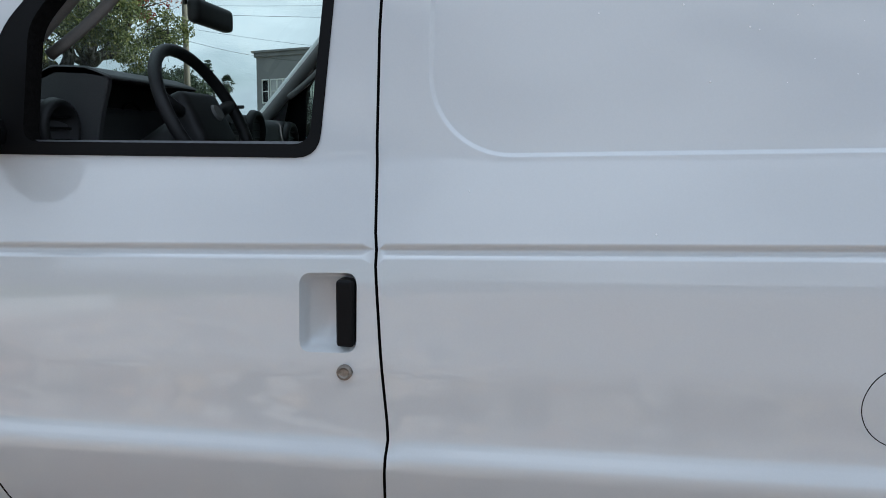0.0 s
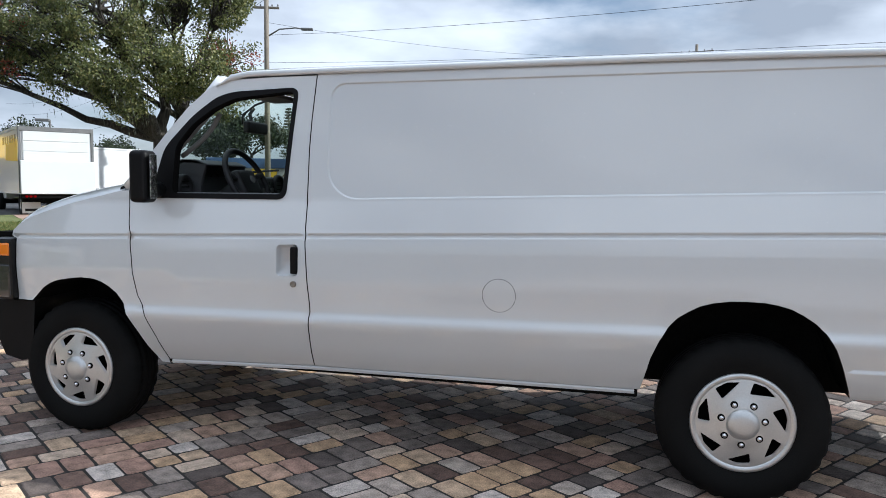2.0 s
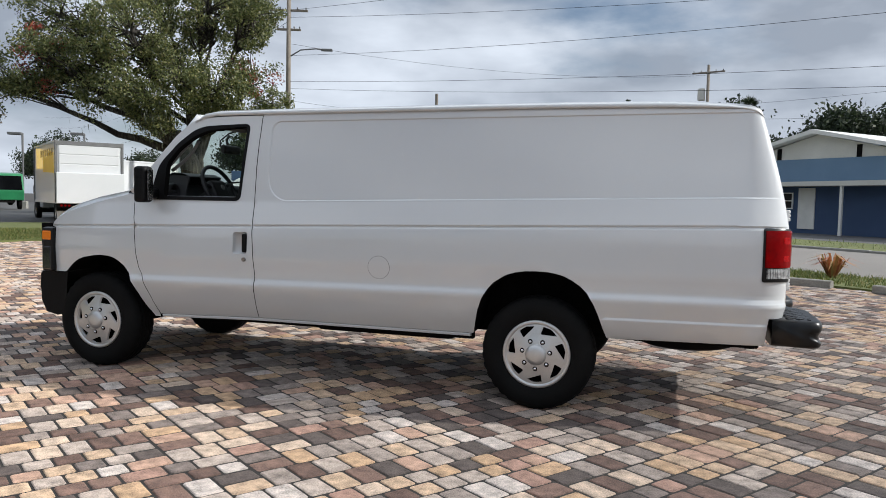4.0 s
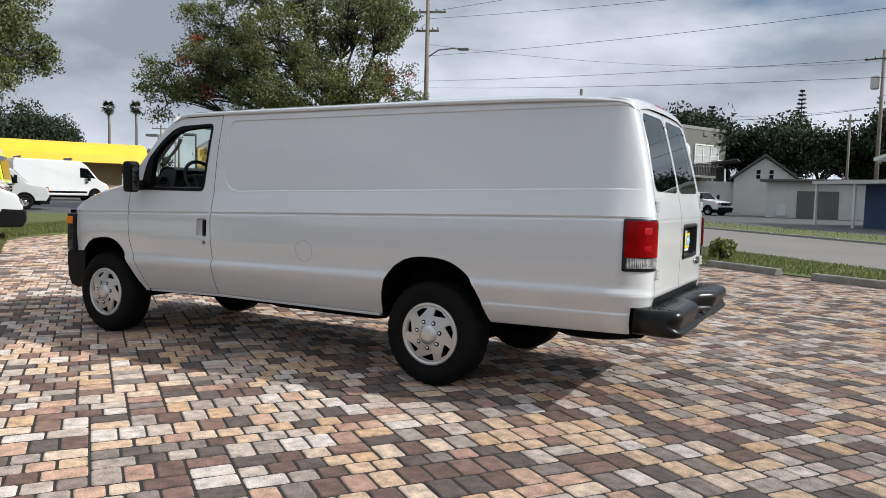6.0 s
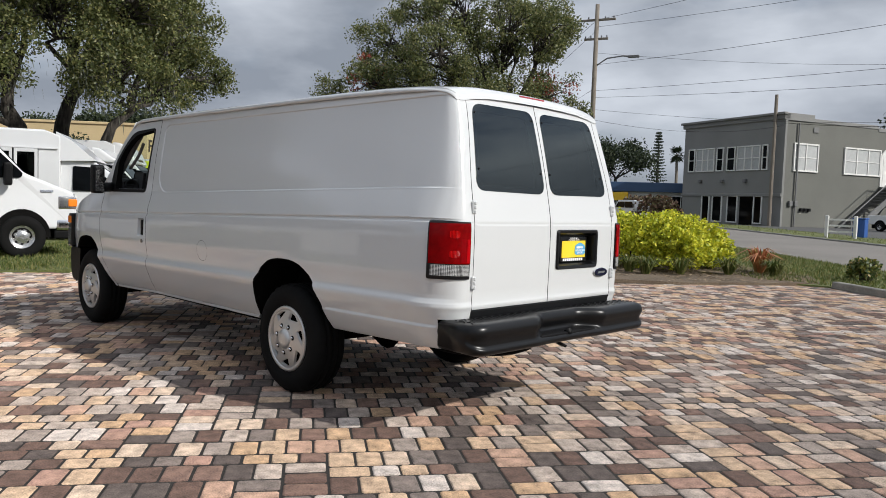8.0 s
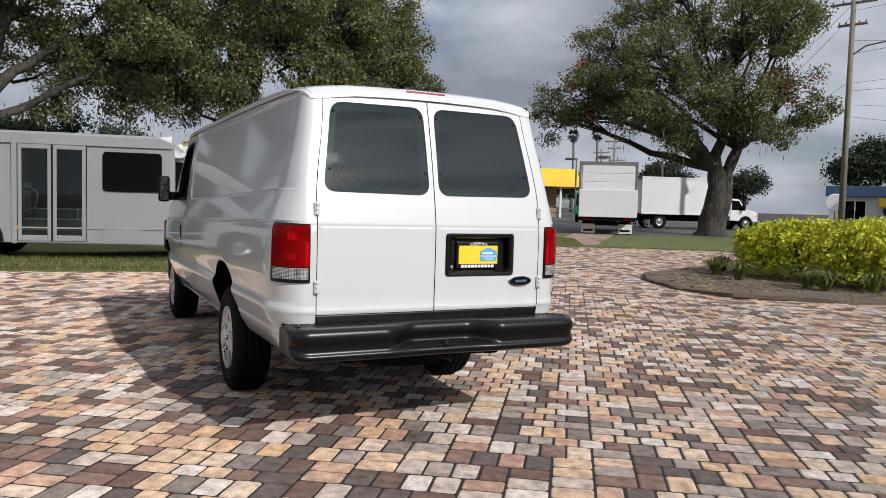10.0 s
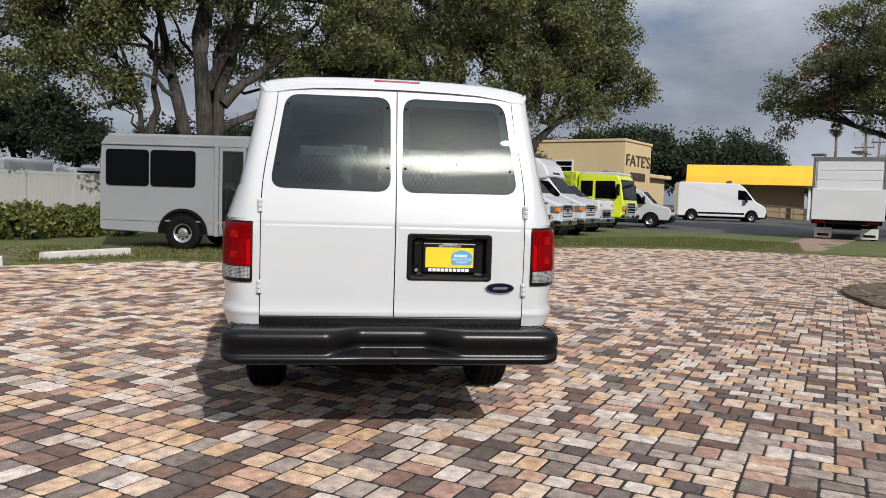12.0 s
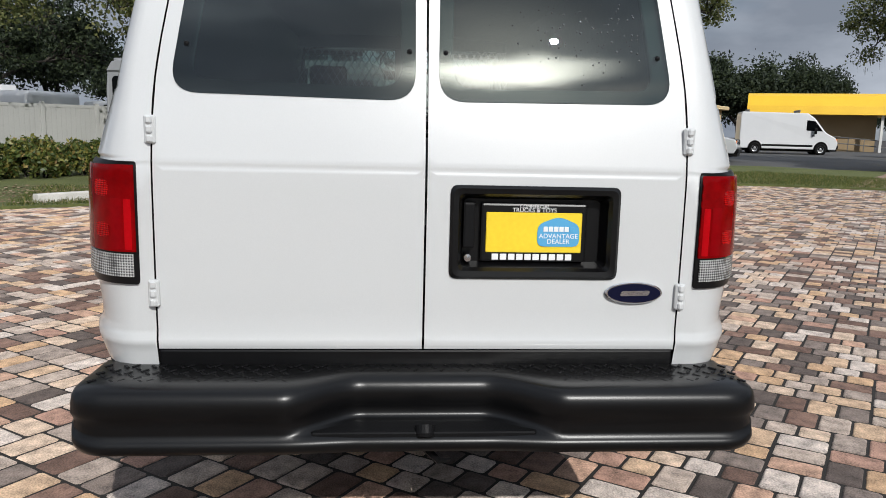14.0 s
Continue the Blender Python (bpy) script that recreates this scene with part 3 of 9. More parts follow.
for seam in (FRONT_SEAM, REAR_SEAM):
    pv = [side_point(x - 0.02 * s, z) + Vector((0, 0.013, 0)) for x, z in seam for s in (1, -1.4)]
    part("door_seal", (pv, [(2 * i, 2 * i + 1, 2 * i + 3, 2 * i + 2) for i in range(len(seam) - 1)]), UNDER, van, "dark door seal")
skin("fuel_door", CAP, PAINT, van, side_point, ROWS, 0.03, (0, -1, 0), flange=0.02, dark_edge=True, label="round white fuel filler door")
# a near-black disc behind the filler door paints the shade in its gap
pv = [side_point(x, z) + Vector((0, 0.012, 0)) for x, z in [(2.408 + 0.10 * math.cos(a), 0.900 + 0.10 * math.sin(a)) for a in np.linspace(0, 2 * math.pi, 24, endpoint=False)]]
part("filler_recess", (pv, [tuple(range(24))]), UNDER, van, "near-black disc painted as the shade round the filler door")
# the rocker's white lip under the door and the side
xs_ = [0.575, 0.70, 1.0, 1.42, 1.8, 2.2, 2.6, 3.035]
pv, pf = [], []
for x in xs_:
    zt = lerp(x, (0.566, 1.43, 3.053), (0.452, 0.478, 0.471)) - 0.004
    y = C - half_width(x, zt)
    pv += [(x, y + 0.006, zt), (x, y + 0.003, zt - 0.008), (x, y + 0.008, zt - 0.021), (x, y + 0.035, zt - 0.024), (x, y + 0.035, zt)]
for i in range(len(xs_) - 1):
    pf += [(5 * i + k, 5 * i + (k + 1) % 5, 5 * i + 5 + (k + 1) % 5, 5 * i + 5 + k) for k in range(5)]
part("rocker_lip", (pv, pf + [(0, 1, 2, 3, 4), tuple(range(len(pv) - 1, len(pv) - 6, -1))]), PAINT, van, "white rocker lip under the door")
# a glass lip stands above the sill of the open driver's window
part("glass_edge", slab([(0.64, 1.358), (1.25, 1.358), (1.252, 1.366), (0.642, 1.364)], 0.030, 0.036), DULL_ALLOY, van, "bright run of the lowered window")
part("side_glass", slab(WIN_IN, 2 * C - 0.062, 2 * C - 0.058), GLASS, van, "clear passenger window")

# door handle in its pocket
bm = bmesh.new()
ring0 = [bm.verts.new(side_point(x, z)) for x, z in POCKET]
cx, cz = 1.329, 1.030
ring1 = [bm.verts.new(side_point(x, z) + Vector((0, 0.012, 0))) for x, z in [(cx + (x - cx) * 0.93, cz + (z - cz) * 0.93) for x, z in POCKET]]
ring2 = [bm.verts.new(side_point(x, z) + Vector((0, 0.036, 0))) for x, z in [(cx + (x - cx) * 0.80, cz + (z - cz) * 0.82) for x, z in POCKET]]
for r0, r1 in ((ring0, ring1), (ring1, ring2)):
    for i in range(len(r0)):
        j = (i + 1) % len(r0)
        bm.faces.new((r0[i], r0[j], r1[j], r1[i]))
bm.faces.new(ring2)
bmesh.ops.recalc_face_normals(bm, faces=bm.faces)
handle = part("door_handle", bm, PAINT, van, "recessed white pocket with a black pull", smooth=True)
part("grip", box(1.347, 1.383, -0.064, -0.020, 0.963, 1.098, 0.009, 3), BLACK_PLASTIC, handle, "black pull grip")
lock = lathe([(0.0, -0.004), (0.008, -0.004), (0.011, -0.006), (0.0155, -0.004), (0.016, 0.006)], 24)
part("door_lock", lock, grained("worn_lock_metal", (0.12, 0.10, 0.08), (0.32, 0.29, 0.25), 0.4, metal=0.7, coarse=40, fine=200, bump=0.2), van, "round metal key lock", m=pose(1.364, -0.062, 0.912))

# roof with its rain gutter
rx = [0.86, 0.875, 0.90, 0.95, 1.05] + list(np.linspace(1.3, 4.5, 17)) + [4.57, 4.65, 4.72, 4.765, 4.793, 4.815, 4.832, 4.845, 4.853]


def roof_edge(x):
    return 1.972 + 0.010 * (x - 1.3) - 0.0075 * max(0.0, x - 3.0) ** 2 if x > 1.0 else 1.968 - 0.28 * (1.0 - x)


cross = [(0.842, -0.004), (0.852, -0.004), (0.858, 0.004), (0.856, 0.018), (0.848, 0.026), (0.838, 0.028), (0.815, 0.033), (0.78, 0.043), (0.70, 0.053), (0.55, 0.060), (0.35, 0.066), (0.15, 0.069), (0.0, 0.070)]
verts, faces = [], []
for i, x in enumerate(rx):
    drop = lerp(x, (4.45, 4.65, 4.765, 4.793, 4.815, 4.832, 4.845, 4.853), (0.0, 0.006, 0.016, 0.022, 0.031, 0.044, 0.062, 0.085))
    drop += 0.03 * smooth01((0.95 - x) / 0.09)
    tw = -0.029 * max(0.0, x - 1.5) - 0.06 * (1 - math.sqrt(max(0.0, 1 - min(1.0, max(0.0, x - 4.69) / 0.163) ** 2)))
    pull = 1 if x < 4.56 else 1 - 0.6 * smooth01((x - 4.56) / 0.2)
    for w, h in cross + [(-w, h) for w, h in cross[-2::-1]]:
        side = math.copysign(min(abs(w), 0.838 + (abs(w) - 0.838) * pull) if abs(w) > 0.838 else abs(w), w)
        scale = (0.858 + tw) / 0.858
        h -= 0.012 * smooth01((x - 4.2) / 0.6) * smooth01((abs(w) - 0.5) / 0.3) * (h > 0.01)
        verts.append((x, C - side * scale, roof_edge(x) + max(h - drop, -0.008 - 0.05 * (x > 4.75))))
nrow = len(cross) * 2 - 1
for i in range(len(rx) - 1):
    for k in range(nrow - 1):
        a = i * nrow + k
        faces.append((a, a + nrow, a + nrow + 1, a + 1))
roof = part("roof", (verts, faces), PAINT, van, smooth=True)
bm = bmesh.new()
bm.from_mesh(roof.data)
bmesh.ops.recalc_face_normals(bm, faces=bm.faces)
bm.to_mesh(roof.data)
bm.free()
part("back_header", box(4.75, 4.828, 0.30, 2 * C - 0.30, 1.925, 1.970, 0.01, 2), PAINT, van)
part("brake_lamp", box(4.752, 4.832, C - 0.128, C + 0.128, 1.984, 2.020, 0.010, 3), FADED_RED, roof, "long red high brake lamp")

# back doors with their windows
for far in (False, True):
    tag = dict(mirror=far)
    edge = lambda z: 0.2268 + 0.067 * smooth01((z - 1.35) / 0.62)
    out = [(C - 0.003, 0.742), (C - 0.003, 1.962)] + [(edge(z), z) for z in (1.955, 1.85, 1.75, 1.65, 1.55, 1.45, 1.35, 1.2, 1.0, 0.85, 0.742)]
    hole = rounded([(0.264, 1.414), (0.898, 1.407), (0.893, 1.922), (0.334, 1.918)], 0.075, 7)
    plate_hole = [rounded([(2 * C - 1.443, 0.950), (2 * C - 1.003, 0.950), (2 * C - 1.003, 1.182), (2 * C - 1.443, 1.182)], 0.02, 4)] if far else []
    bd = skin("back_door", out, PAINT, van, back_point, ROWS, 0.05, (1, 0, 0), holes=[hole] + plate_hole, flange=0.03, dark_edge=True, **tag)
    small = rounded([(0.309, 1.452), (0.860, 1.445), (0.856, 1.885), (0.370, 1.882)], 0.06, 7)
    wf = skin("window_border", hole, SATIN_BLACK, bd, back_point, (), 0.1, (1, 0, 0), holes=[small], flange=0.02, lift=-0.014, label="black ceramic border of the glass", **tag)
    skin("window_pane", hole, TINT, bd, back_point, ROWS, 0.06, (1, 0, 0), flange=0.004, lift=0.003, label="dark tinted fixed glass", **tag)
    for y, z in ((0.306, 1.538), (0.880, 1.535), (0.346, 1.865), (0.876, 1.865)):
        yy = 2 * C - y if far else y
        part("clip", lathe([(0.0, -0.007), (0.005, -0.006), (0.0075, 0.0), (0.0075, 0.01)], 12), BLACK_PLASTIC, bd, m=pose(rear_x(z) + 0.002, yy, z, 0, 0, 90))
    for z in (0.895, 1.318):
        hg = box(rear_x(z) - 0.002, rear_x(z) + 0.016, 0.208, 0.236, z - 0.036, z + 0.036, 0.004, 1)
        for k in (-1, 0, 1):
            box(rear_x(z) + 0.004, rear_x(z) + 0.024, 0.214, 0.230, z + k * 0.024 - 0.010, z + k * 0.024 + 0.010, 0.004, 1, hg)
        if far:
            bmesh.ops.scale(hg, vec=(1, -1, 1), verts=hg.verts)
            bmesh.ops.translate(hg, vec=(0, 2 * C, 0), verts=hg.verts)
            bmesh.ops.reverse_faces(hg, faces=hg.faces)
        part("hinge", hg, PAINT, bd, "white strap hinge")
    zs_ = np.linspace(0.70, 1.955, 24)
    pv = [Vector((rear_x(z) - 0.011, (2 * C - y) if far else y, z)) for z in zs_ for y in (edge(z) - 0.022, edge(z) + 0.016)]
    part("door_seal", (pv, [(2 * i, 2 * i + 1, 2 * i + 3, 2 * i + 2) for i in range(len(zs_) - 1)]), UNDER, bd, "dark rubber seal")
    # tail lamp round the corner
    lamp = [(4.835, 0.918), (S1 + 0.020, 0.918), (S1 + 0.020, 1.236), (4.835, 1.236)]
    tl = skin("tail_lamp", rounded(lamp, 0.012, 3), SATIN_BLACK, van, side_point, ROWS, 0.03, (0.6, -0.8, 0), flange=0.02, lift=0.008, label="red tail lamp with a clear lower lens in a black surround", **tag)
    skin("red_lens", [(4.845, 1.004), (S1 + 0.010, 1.004), (S1 + 0.010, 1.224), (4.845, 1.224)], LENS_RED, tl, side_point, ROWS, 0.025, (0.6, -0.8, 0), flange=0.012, lift=0.015, **tag)
    # two painted bulb glints in brighter red, then the reflector strip and lens face
    for z0, z1, s0, s1, hot in ((1.040, 1.078, 4.955, 5.020, LENS_GLINT), (1.146, 1.188, 4.955, 5.020, LENS_GLINT), (1.010, 1.140, 5.074, 5.096, LENS_STRIP), (1.010, 1.142, 5.028, 5.066, LENS_MID)):
        skin("bulb_glint", rounded([(s0, z0), (s1, z0), (s1, z1), (s0, z1)], 0.018 if hot is LENS_GLINT else 0.003, 4), hot, tl, side_point, (), 0.025, (0.6, -0.8, 0), flange=0.002, lift=0.0162, **tag)
    skin("clear_lens", [(4.856, 0.938), (S1 - 0.004, 0.938), (S1 - 0.004, 0.998), (4.856, 0.998)], LENS_CLEAR, tl, side_point, ROWS, 0.025, (0.6, -0.8, 0), flange=0.012, lift=0.014, **tag)

# number plate well in the right back door
bm = bmesh.new()
outer = rounded([(1.003, 0.950), (1.443, 0.950), (1.443, 1.182), (1.003, 1.182)], 0.02, 4)
loops_ = []
for k, (g, dx) in enumerate(((0.010, 0.004), (0.002, 0.012), (-0.012, 0.010), (-0.020, -0.004), (-0.030, -0.050))):
    mx, mz = 1.223, 1.066
    loops_.append([bm.verts.new((rear_x(1.06) + dx, mx + (y - mx) * (1 + g / 0.22), mz + (z - mz) * (1 + g / 0.116))) for y, z in outer])
for r0, r1 in zip(loops_, loops_[1:]):
    for i in range(len(r0)):
        j = (i + 1) % len(r0)
        bm.faces.new((r0[i], r0[j], r1[j], r1[i]))
bm.faces.new(loops_[-1])
bmesh.ops.recalc_face_normals(bm, faces=bm.faces)
well = part("plate_well", bm, SATIN_BLACK, van, "black plastic recess for the plate and latch", smooth=False)
X0 = rear_x(1.06)
YELLOW_PLATE = grained("yellow_plate_enamel", (0.80, 0.55, 0.02), (0.86, 0.66, 0.03), 0.35, coarse=6, fine=80, bump=0)
BADGE_BLUE = base_mat("plate_badge_blue", (0.10, 0.36, 0.62), 0.4)[0]
LETTER_WHITE = base_mat("white_lettering", (0.8, 0.8, 0.8), 0.5)[0]
OVAL_BLUE = base_mat("dark_blue_enamel", (0.004, 0.005, 0.022), 0.15, 0, 0.2, 0.2)[0]
plate = part("licence_plate", box(X0 - 0.040, X0 - 0.030, 1.080, 1.372, 0.982, 1.142, 0.006, 2), SATIN_BLACK, well, "yellow dealer plate in a black frame")
part("plate_face", box(X0 - 0.031, X0 - 0.026, 1.094, 1.358, 1.008, 1.118, 0.002, 1), YELLOW_PLATE, plate)
bd_out = rounded([(-0.058, -0.038), (0.058, -0.038), (0.058, 0.022), (0.0, 0.045), (-0.058, 0.022)], 0.018, 3)
bm = slab(bd_out, 0, 0.004)
part("badge", bm, BADGE_BLUE, plate, m=pose(X0 - 0.0235, 1.293, 1.064, 0, 0, 90))
for k in range(6):
    part("badge_bar", box(X0 - 0.0232, X0 - 0.0215, 1.251 + k * 0.0145, 1.263 + k * 0.0145, 1.067, 1.081, 0.0005, 1), LETTER_WHITE if k < 5 else BADGE_BLUE, plate)


def lettering(text, size, m, mat, parent, name="lettering", depth=0.0008, align="CENTER"):
    cu = bpy.data.curves.new(name, "FONT")
    cu.body, cu.size, cu.extrude, cu.align_x = text, size, depth, align
    cu.materials.append(mat)
    ob = new(name, cu)
    ob.parent = parent
    ob.matrix_basis = m
    return ob


# written from behind the van: its back is read along +y
READ = pose(0, 0, 0, 90, 0, 90)
lettering("ADVANTAGE", 0.018, Matrix.Translation((X0 - 0.0228, 1.293, 1.049)) @ READ, LETTER_WHITE, plate)
lettering("DEALER", 0.018, Matrix.Translation((X0 - 0.0228, 1.293, 1.034)) @ READ, LETTER_WHITE, plate)
lettering("COMMERCIAL", 0.013, Matrix.Translation((X0 - 0.0292, 1.226, 1.130)) @ READ, LETTER_WHITE, plate)
lettering("TRUCKS & TOYS", 0.0165, Matrix.Translation((X0 - 0.0292, 1.226, 1.119)) @ READ, LETTER_WHITE, plate)
for k in range(10):
    part("letter_bar", box(X0 - 0.0302, X0 - 0.0285, 1.112 + k * 0.0226, 1.130 + k * 0.0226, 0.987, 1.004, 0.0006, 1), LETTER_WHITE, plate)
part("latch_handle", box(X0 - 0.040, X0 - 0.012, 1.030, 1.062, 1.020, 1.145, 0.006, 2), BLACK_PLASTIC, well, "black lift handle")
part("latch_lock", lathe([(0.0, -0.006), (0.010, -0.005), (0.012, 0.0), (0.012, 0.015)], 20), CHROME, well, "round key lock", m=pose(X0 - 0.024, 1.045, 0.993, 0, 0, 90))
oval = [(0.080 * math.cos(a), 0.0305 * math.sin(a)) for a in np.linspace(0, 2 * math.pi, 40, endpoint=False)]
em = part("emblem", slab(oval, 0, 0.008, bevel=0.002, seg=1), CHROME, van, "dark blue oval badge with a bright rim", m=pose(rear_x(0.9) + 0.012, 1.503, 0.905, 0, 0, 90))
part("enamel", slab([(x * 0.92, z * 0.86) for x, z in oval], -0.002, 0.004), OVAL_BLUE, em)
part("script_bar", slab(rounded([(-0.040, -0.008), (0.040, -0.006), (0.044, 0.008), (-0.036, 0.006)], 0.006, 3), -0.0028, 0.0), CHROME, em)


# ---- van: bumpers, wheels, front, cab ----
def bumper_loft(x_face, sign, y0, y1, notch, z_top, z_bot, x_back, n=121):
    """A moulded bumper: an (x, z) section swept across the van, with round ends and a notch for the step."""
    verts, faces = [], []
    for i in range(n):
        y = y0 + (y1 - y0) * i / (n - 1)
        e = min(y - y0, y1 - y)
        end = 0.07 * (1 - math.sqrt(max(0.0, 1 - (1 - min(1, e / 0.10)) ** 2)))
        k = notch * smooth01((0.36 - abs(y - C)) / 0.20)
        xf = x_face - end - k
        zt, zb = z_top - 0.35 * end, z_bot + 0.4 * end
        xo = x_face - end - 0.12 * k
        sec = [(x_back, zt - 0.004), (xf - 0.060, zt), (xf - 0.034, zt - 0.002), (xf - 0.014, zt - 0.010), (xf - 0.003, zt - 0.028), (xf, zt - 0.055), (xf - 0.010, (zt + zb) / 2 + 0.012), (xf - 0.020, zb + 0.076), (xf - 0.016 + 0.10 * k, zb + 0.064), (xo - 0.020, zb + 0.054), (xo - 0.006, zb + 0.046), (xo, zb + 0.030), (xo - 0.010, zb + 0.012), (xo - 0.040, zb), (x_back, zb + 0.005)]
        verts += [(sign * x, y, z) for x, z in sec]
    m = len(sec)
    for i in range(n - 1):
        for j in range(m):
            a, b = i * m + j, i * m + (j + 1) % m
            faces.append((a, b, b + m, a + m))
    faces += [tuple(range(m))[::-1], tuple(range((n - 1) * m, n * m))]
    bm = bmesh.new()
    me = mesh_of("tmp", verts, faces, SATIN_BLACK)
    bm.from_mesh(me)
    bpy.data.meshes.remove(me)
    bmesh.ops.recalc_face_normals(bm, faces=bm.faces)
    return bm


rb = part("rear_bumper", bumper_loft(5.220, 1, 0.047, 1.805, 0.105, 0.698, 0.517, 4.93), SATIN_BLACK, van, "black moulded rear step bumper", smooth=True)
step = [(0.75, 5.130), (0.64, 5.183), (0.645, 5.196), (1.211, 5.196), (1.216, 5.183), (1.106, 5.130)]
bm = bmesh.new()
lo = [bm.verts.new((x, y, 0.559)) for y, x in step]
hi = [bm.verts.new((x, y, 0.585 - 0.10 * (x - 5.130))) for y, x in step]
bm.faces.new(lo[::-1]), bm.faces.new(hi)
for i in range(6):
    bm.faces.new((lo[i], lo[(i + 1) % 6], hi[(i + 1) % 6], hi[i]))
bmesh.ops.recalc_face_normals(bm, faces=bm.faces)
bmesh.ops.bevel(bm, geom=list(bm.edges), offset=0.003, segments=1, affect="EDGES")
part("step_tread", bm, BLACK_PLASTIC, rb, "ribbed step in the middle of the bumper")
part("hitch_cover", lathe([(0.0, -0.02), (0.022, -0.02), (0.026, -0.012), (0.026, 0.01)], 20), BLACK_PLASTIC, rb, m=pose(5.180, C, 0.579, 60, 0, 90))
tb = box(0, 0.024, 0, 0.009, 0, 0.004, 0.0015, 1)
bar = bpy.data.meshes.new("tread_bar")
tb.to_mesh(bar)
tb.free()
bar.materials.append(BLACK_PLASTIC)
for i in range(48):
    for j in range(5):
        yy, xx = 0.10 + i * 0.0353, 5.005 + j * 0.030 + 0.012 * (i % 2)
        if not (abs(yy - C) < 0.36 and xx > 5.05):
            part("tread_bar", bar, BLACK_PLASTIC, rb, m=pose(xx, yy, 0.694, 0, 0, 35 if (i + j) % 2 else -35))
part("door_sill", box(4.955, 5.006, 0.225, 2 * C - 0.225, 0.675, 0.738, 0.006, 2), SATIN_BLACK, van, "dark sill plate under the back doors")

fb = bmesh.new()
verts, faces = [], []
n = 41
for i in range(n):
    y = 0.02 + (2 * C - 0.04) * i / (n - 1)
    q = abs(y - C) / 0.908
    xf = -0.80 + 0.25 * q ** 4
    sec = [(-0.285 - 0.35 * (1 - q) , 0.735), (xf + 0.02, 0.735), (xf, 0.715), (xf - 0.008, 0.60), (xf, 0.585), (xf + 0.005, 0.50), (xf + 0.05, 0.41), (xf + 0.16, 0.385), (-0.31 - 0.35 * (1 - q), 0.40)]
    verts += [(x, y, z) for x, z in sec]
m_ = len(sec)
for i in range(n - 1):
    for j in range(m_):
        a, b = i * m_ + j, i * m_ + (j + 1) % m_
        faces.append((a, b, b + m_, a + m_))
faces += [tuple(range(m_))[::-1], tuple(range((n - 1) * m_, n * m_))]
part("front_bumper", (verts, faces), BLACK_PLASTIC, van, "black plastic front bumper", smooth=False)

# bonnet, cowl, front face
verts, faces = [], []
hx = [-0.445, -0.425, -0.385, -0.30, -0.18, -0.02, 0.14, 0.30, 0.372]
hz = [1.105, 1.135, 1.168, 1.210, 1.248, 1.292, 1.330, 1.366, 1.376]
ts = [0.0, 0.04, 0.10, 0.18, 0.30, 0.5, 0.75, 1.0]
up_ = [0.0, 0.012, 0.030, 0.048, 0.062, 0.072, 0.078, 0.080]
row = [t for t in ts] + [2 - t for t in ts[-2::-1]]
for x, z in zip(hx, hz):
    y0 = C - half_width(x, z)
    for t in row:
        u = t if t <= 1 else 2 - t
        back = 0.26 * (1 - (1 - u) ** 2) * (1.0 if x < 0 else max(0.15, 1 - x * 2.2))
        verts.append((x - back, y0 + (C - y0) * t, z + lerp(u, ts, up_) - 0.02 * u * (x < -0.38)))
k = len(row)
for i in range(len(hx) - 1):
    for j in range(k - 1):
        a = i * k + j
        faces.append((a, a + 1, a + 1 + k, a + k))
part("bonnet", (verts, faces), PAINT, van, "short sloping white bonnet", smooth=True)
verts, faces = [], []
for z in (0.735, 0.83, 0.93, 1.03, 1.085):
    for t in row:
        u = t if t <= 1 else 2 - t
        y0 = C - half_width(-0.42, z) + 0.015
        verts.append((-0.425 - 0.285 * (1 - (1 - u) ** 2.4), y0 + (C - y0) * t, z))
for i in range(4):
    for j in range(k - 1):
        a = i * k + j
        faces.append((a, a + k, a + 1 + k, a + 1))
part("front_panel", (verts, faces), PAINT, van, smooth=True)
bm = bmesh.new()
for z in (0.80, 0.88, 0.96, 1.04):
    box(-0.735, -0.705, C - 0.52, C + 0.52, z - 0.016, z + 0.016, 0.006, 2, bm)
box(-0.73, -0.70, C - 0.54, C + 0.54, 0.765, 1.075, 0.01, 2, bm)
part("grille", bm, BLACK_PLASTIC, van, "dark slatted grille")
for far in (False, True):
    f = lambda y: 2 * C - y if far else y
    hb = bmesh.new()
    for y0, y1, x0 in ((-0.030, 0.03, -0.492), (0.02, 0.10, -0.545), (0.09, 0.18, -0.60), (0.17, 0.34, -0.645)):
        ys = sorted((f(y0), f(y1)))
        box(x0, -0.386, ys[0], ys[1], 0.742, 1.092, 0.02, 2, hb)
    hl = part("headlamp", hb, SATIN_BLACK, van, "stacked black headlamp with an amber marker")
    ys = sorted((f(-0.037), f(0.02)))
    part("marker_lens", box(-0.484, -0.402, ys[0], ys[1], 0.992, 1.066, 0.010, 2), LENS_AMBER, hl, "amber side marker")
    ys = sorted((f(-0.035), f(0.02)))
    part("lower_lens", box(-0.484, -0.400, ys[0], ys[1], 0.755, 0.945, 0.012, 2), base_mat("dark_smoked_lens", (0.02, 0.02, 0.022), 0.12, 0, 0.6)[0], hl)

# windscreen, its pillars and the header
def shield(t, v):
    """t across from -1 to 1, v up from 0 to 1."""
    w = 0.905 - 0.085 * v
    return Vector((0.345 + 0.535 * v + 0.02 * v * (1 - v) - 0.17 * (1 - t * t) * (1 - 0.45 * v), C + t * w, 1.385 + 0.575 * v + 0.035 * (1 - t * t) * v))


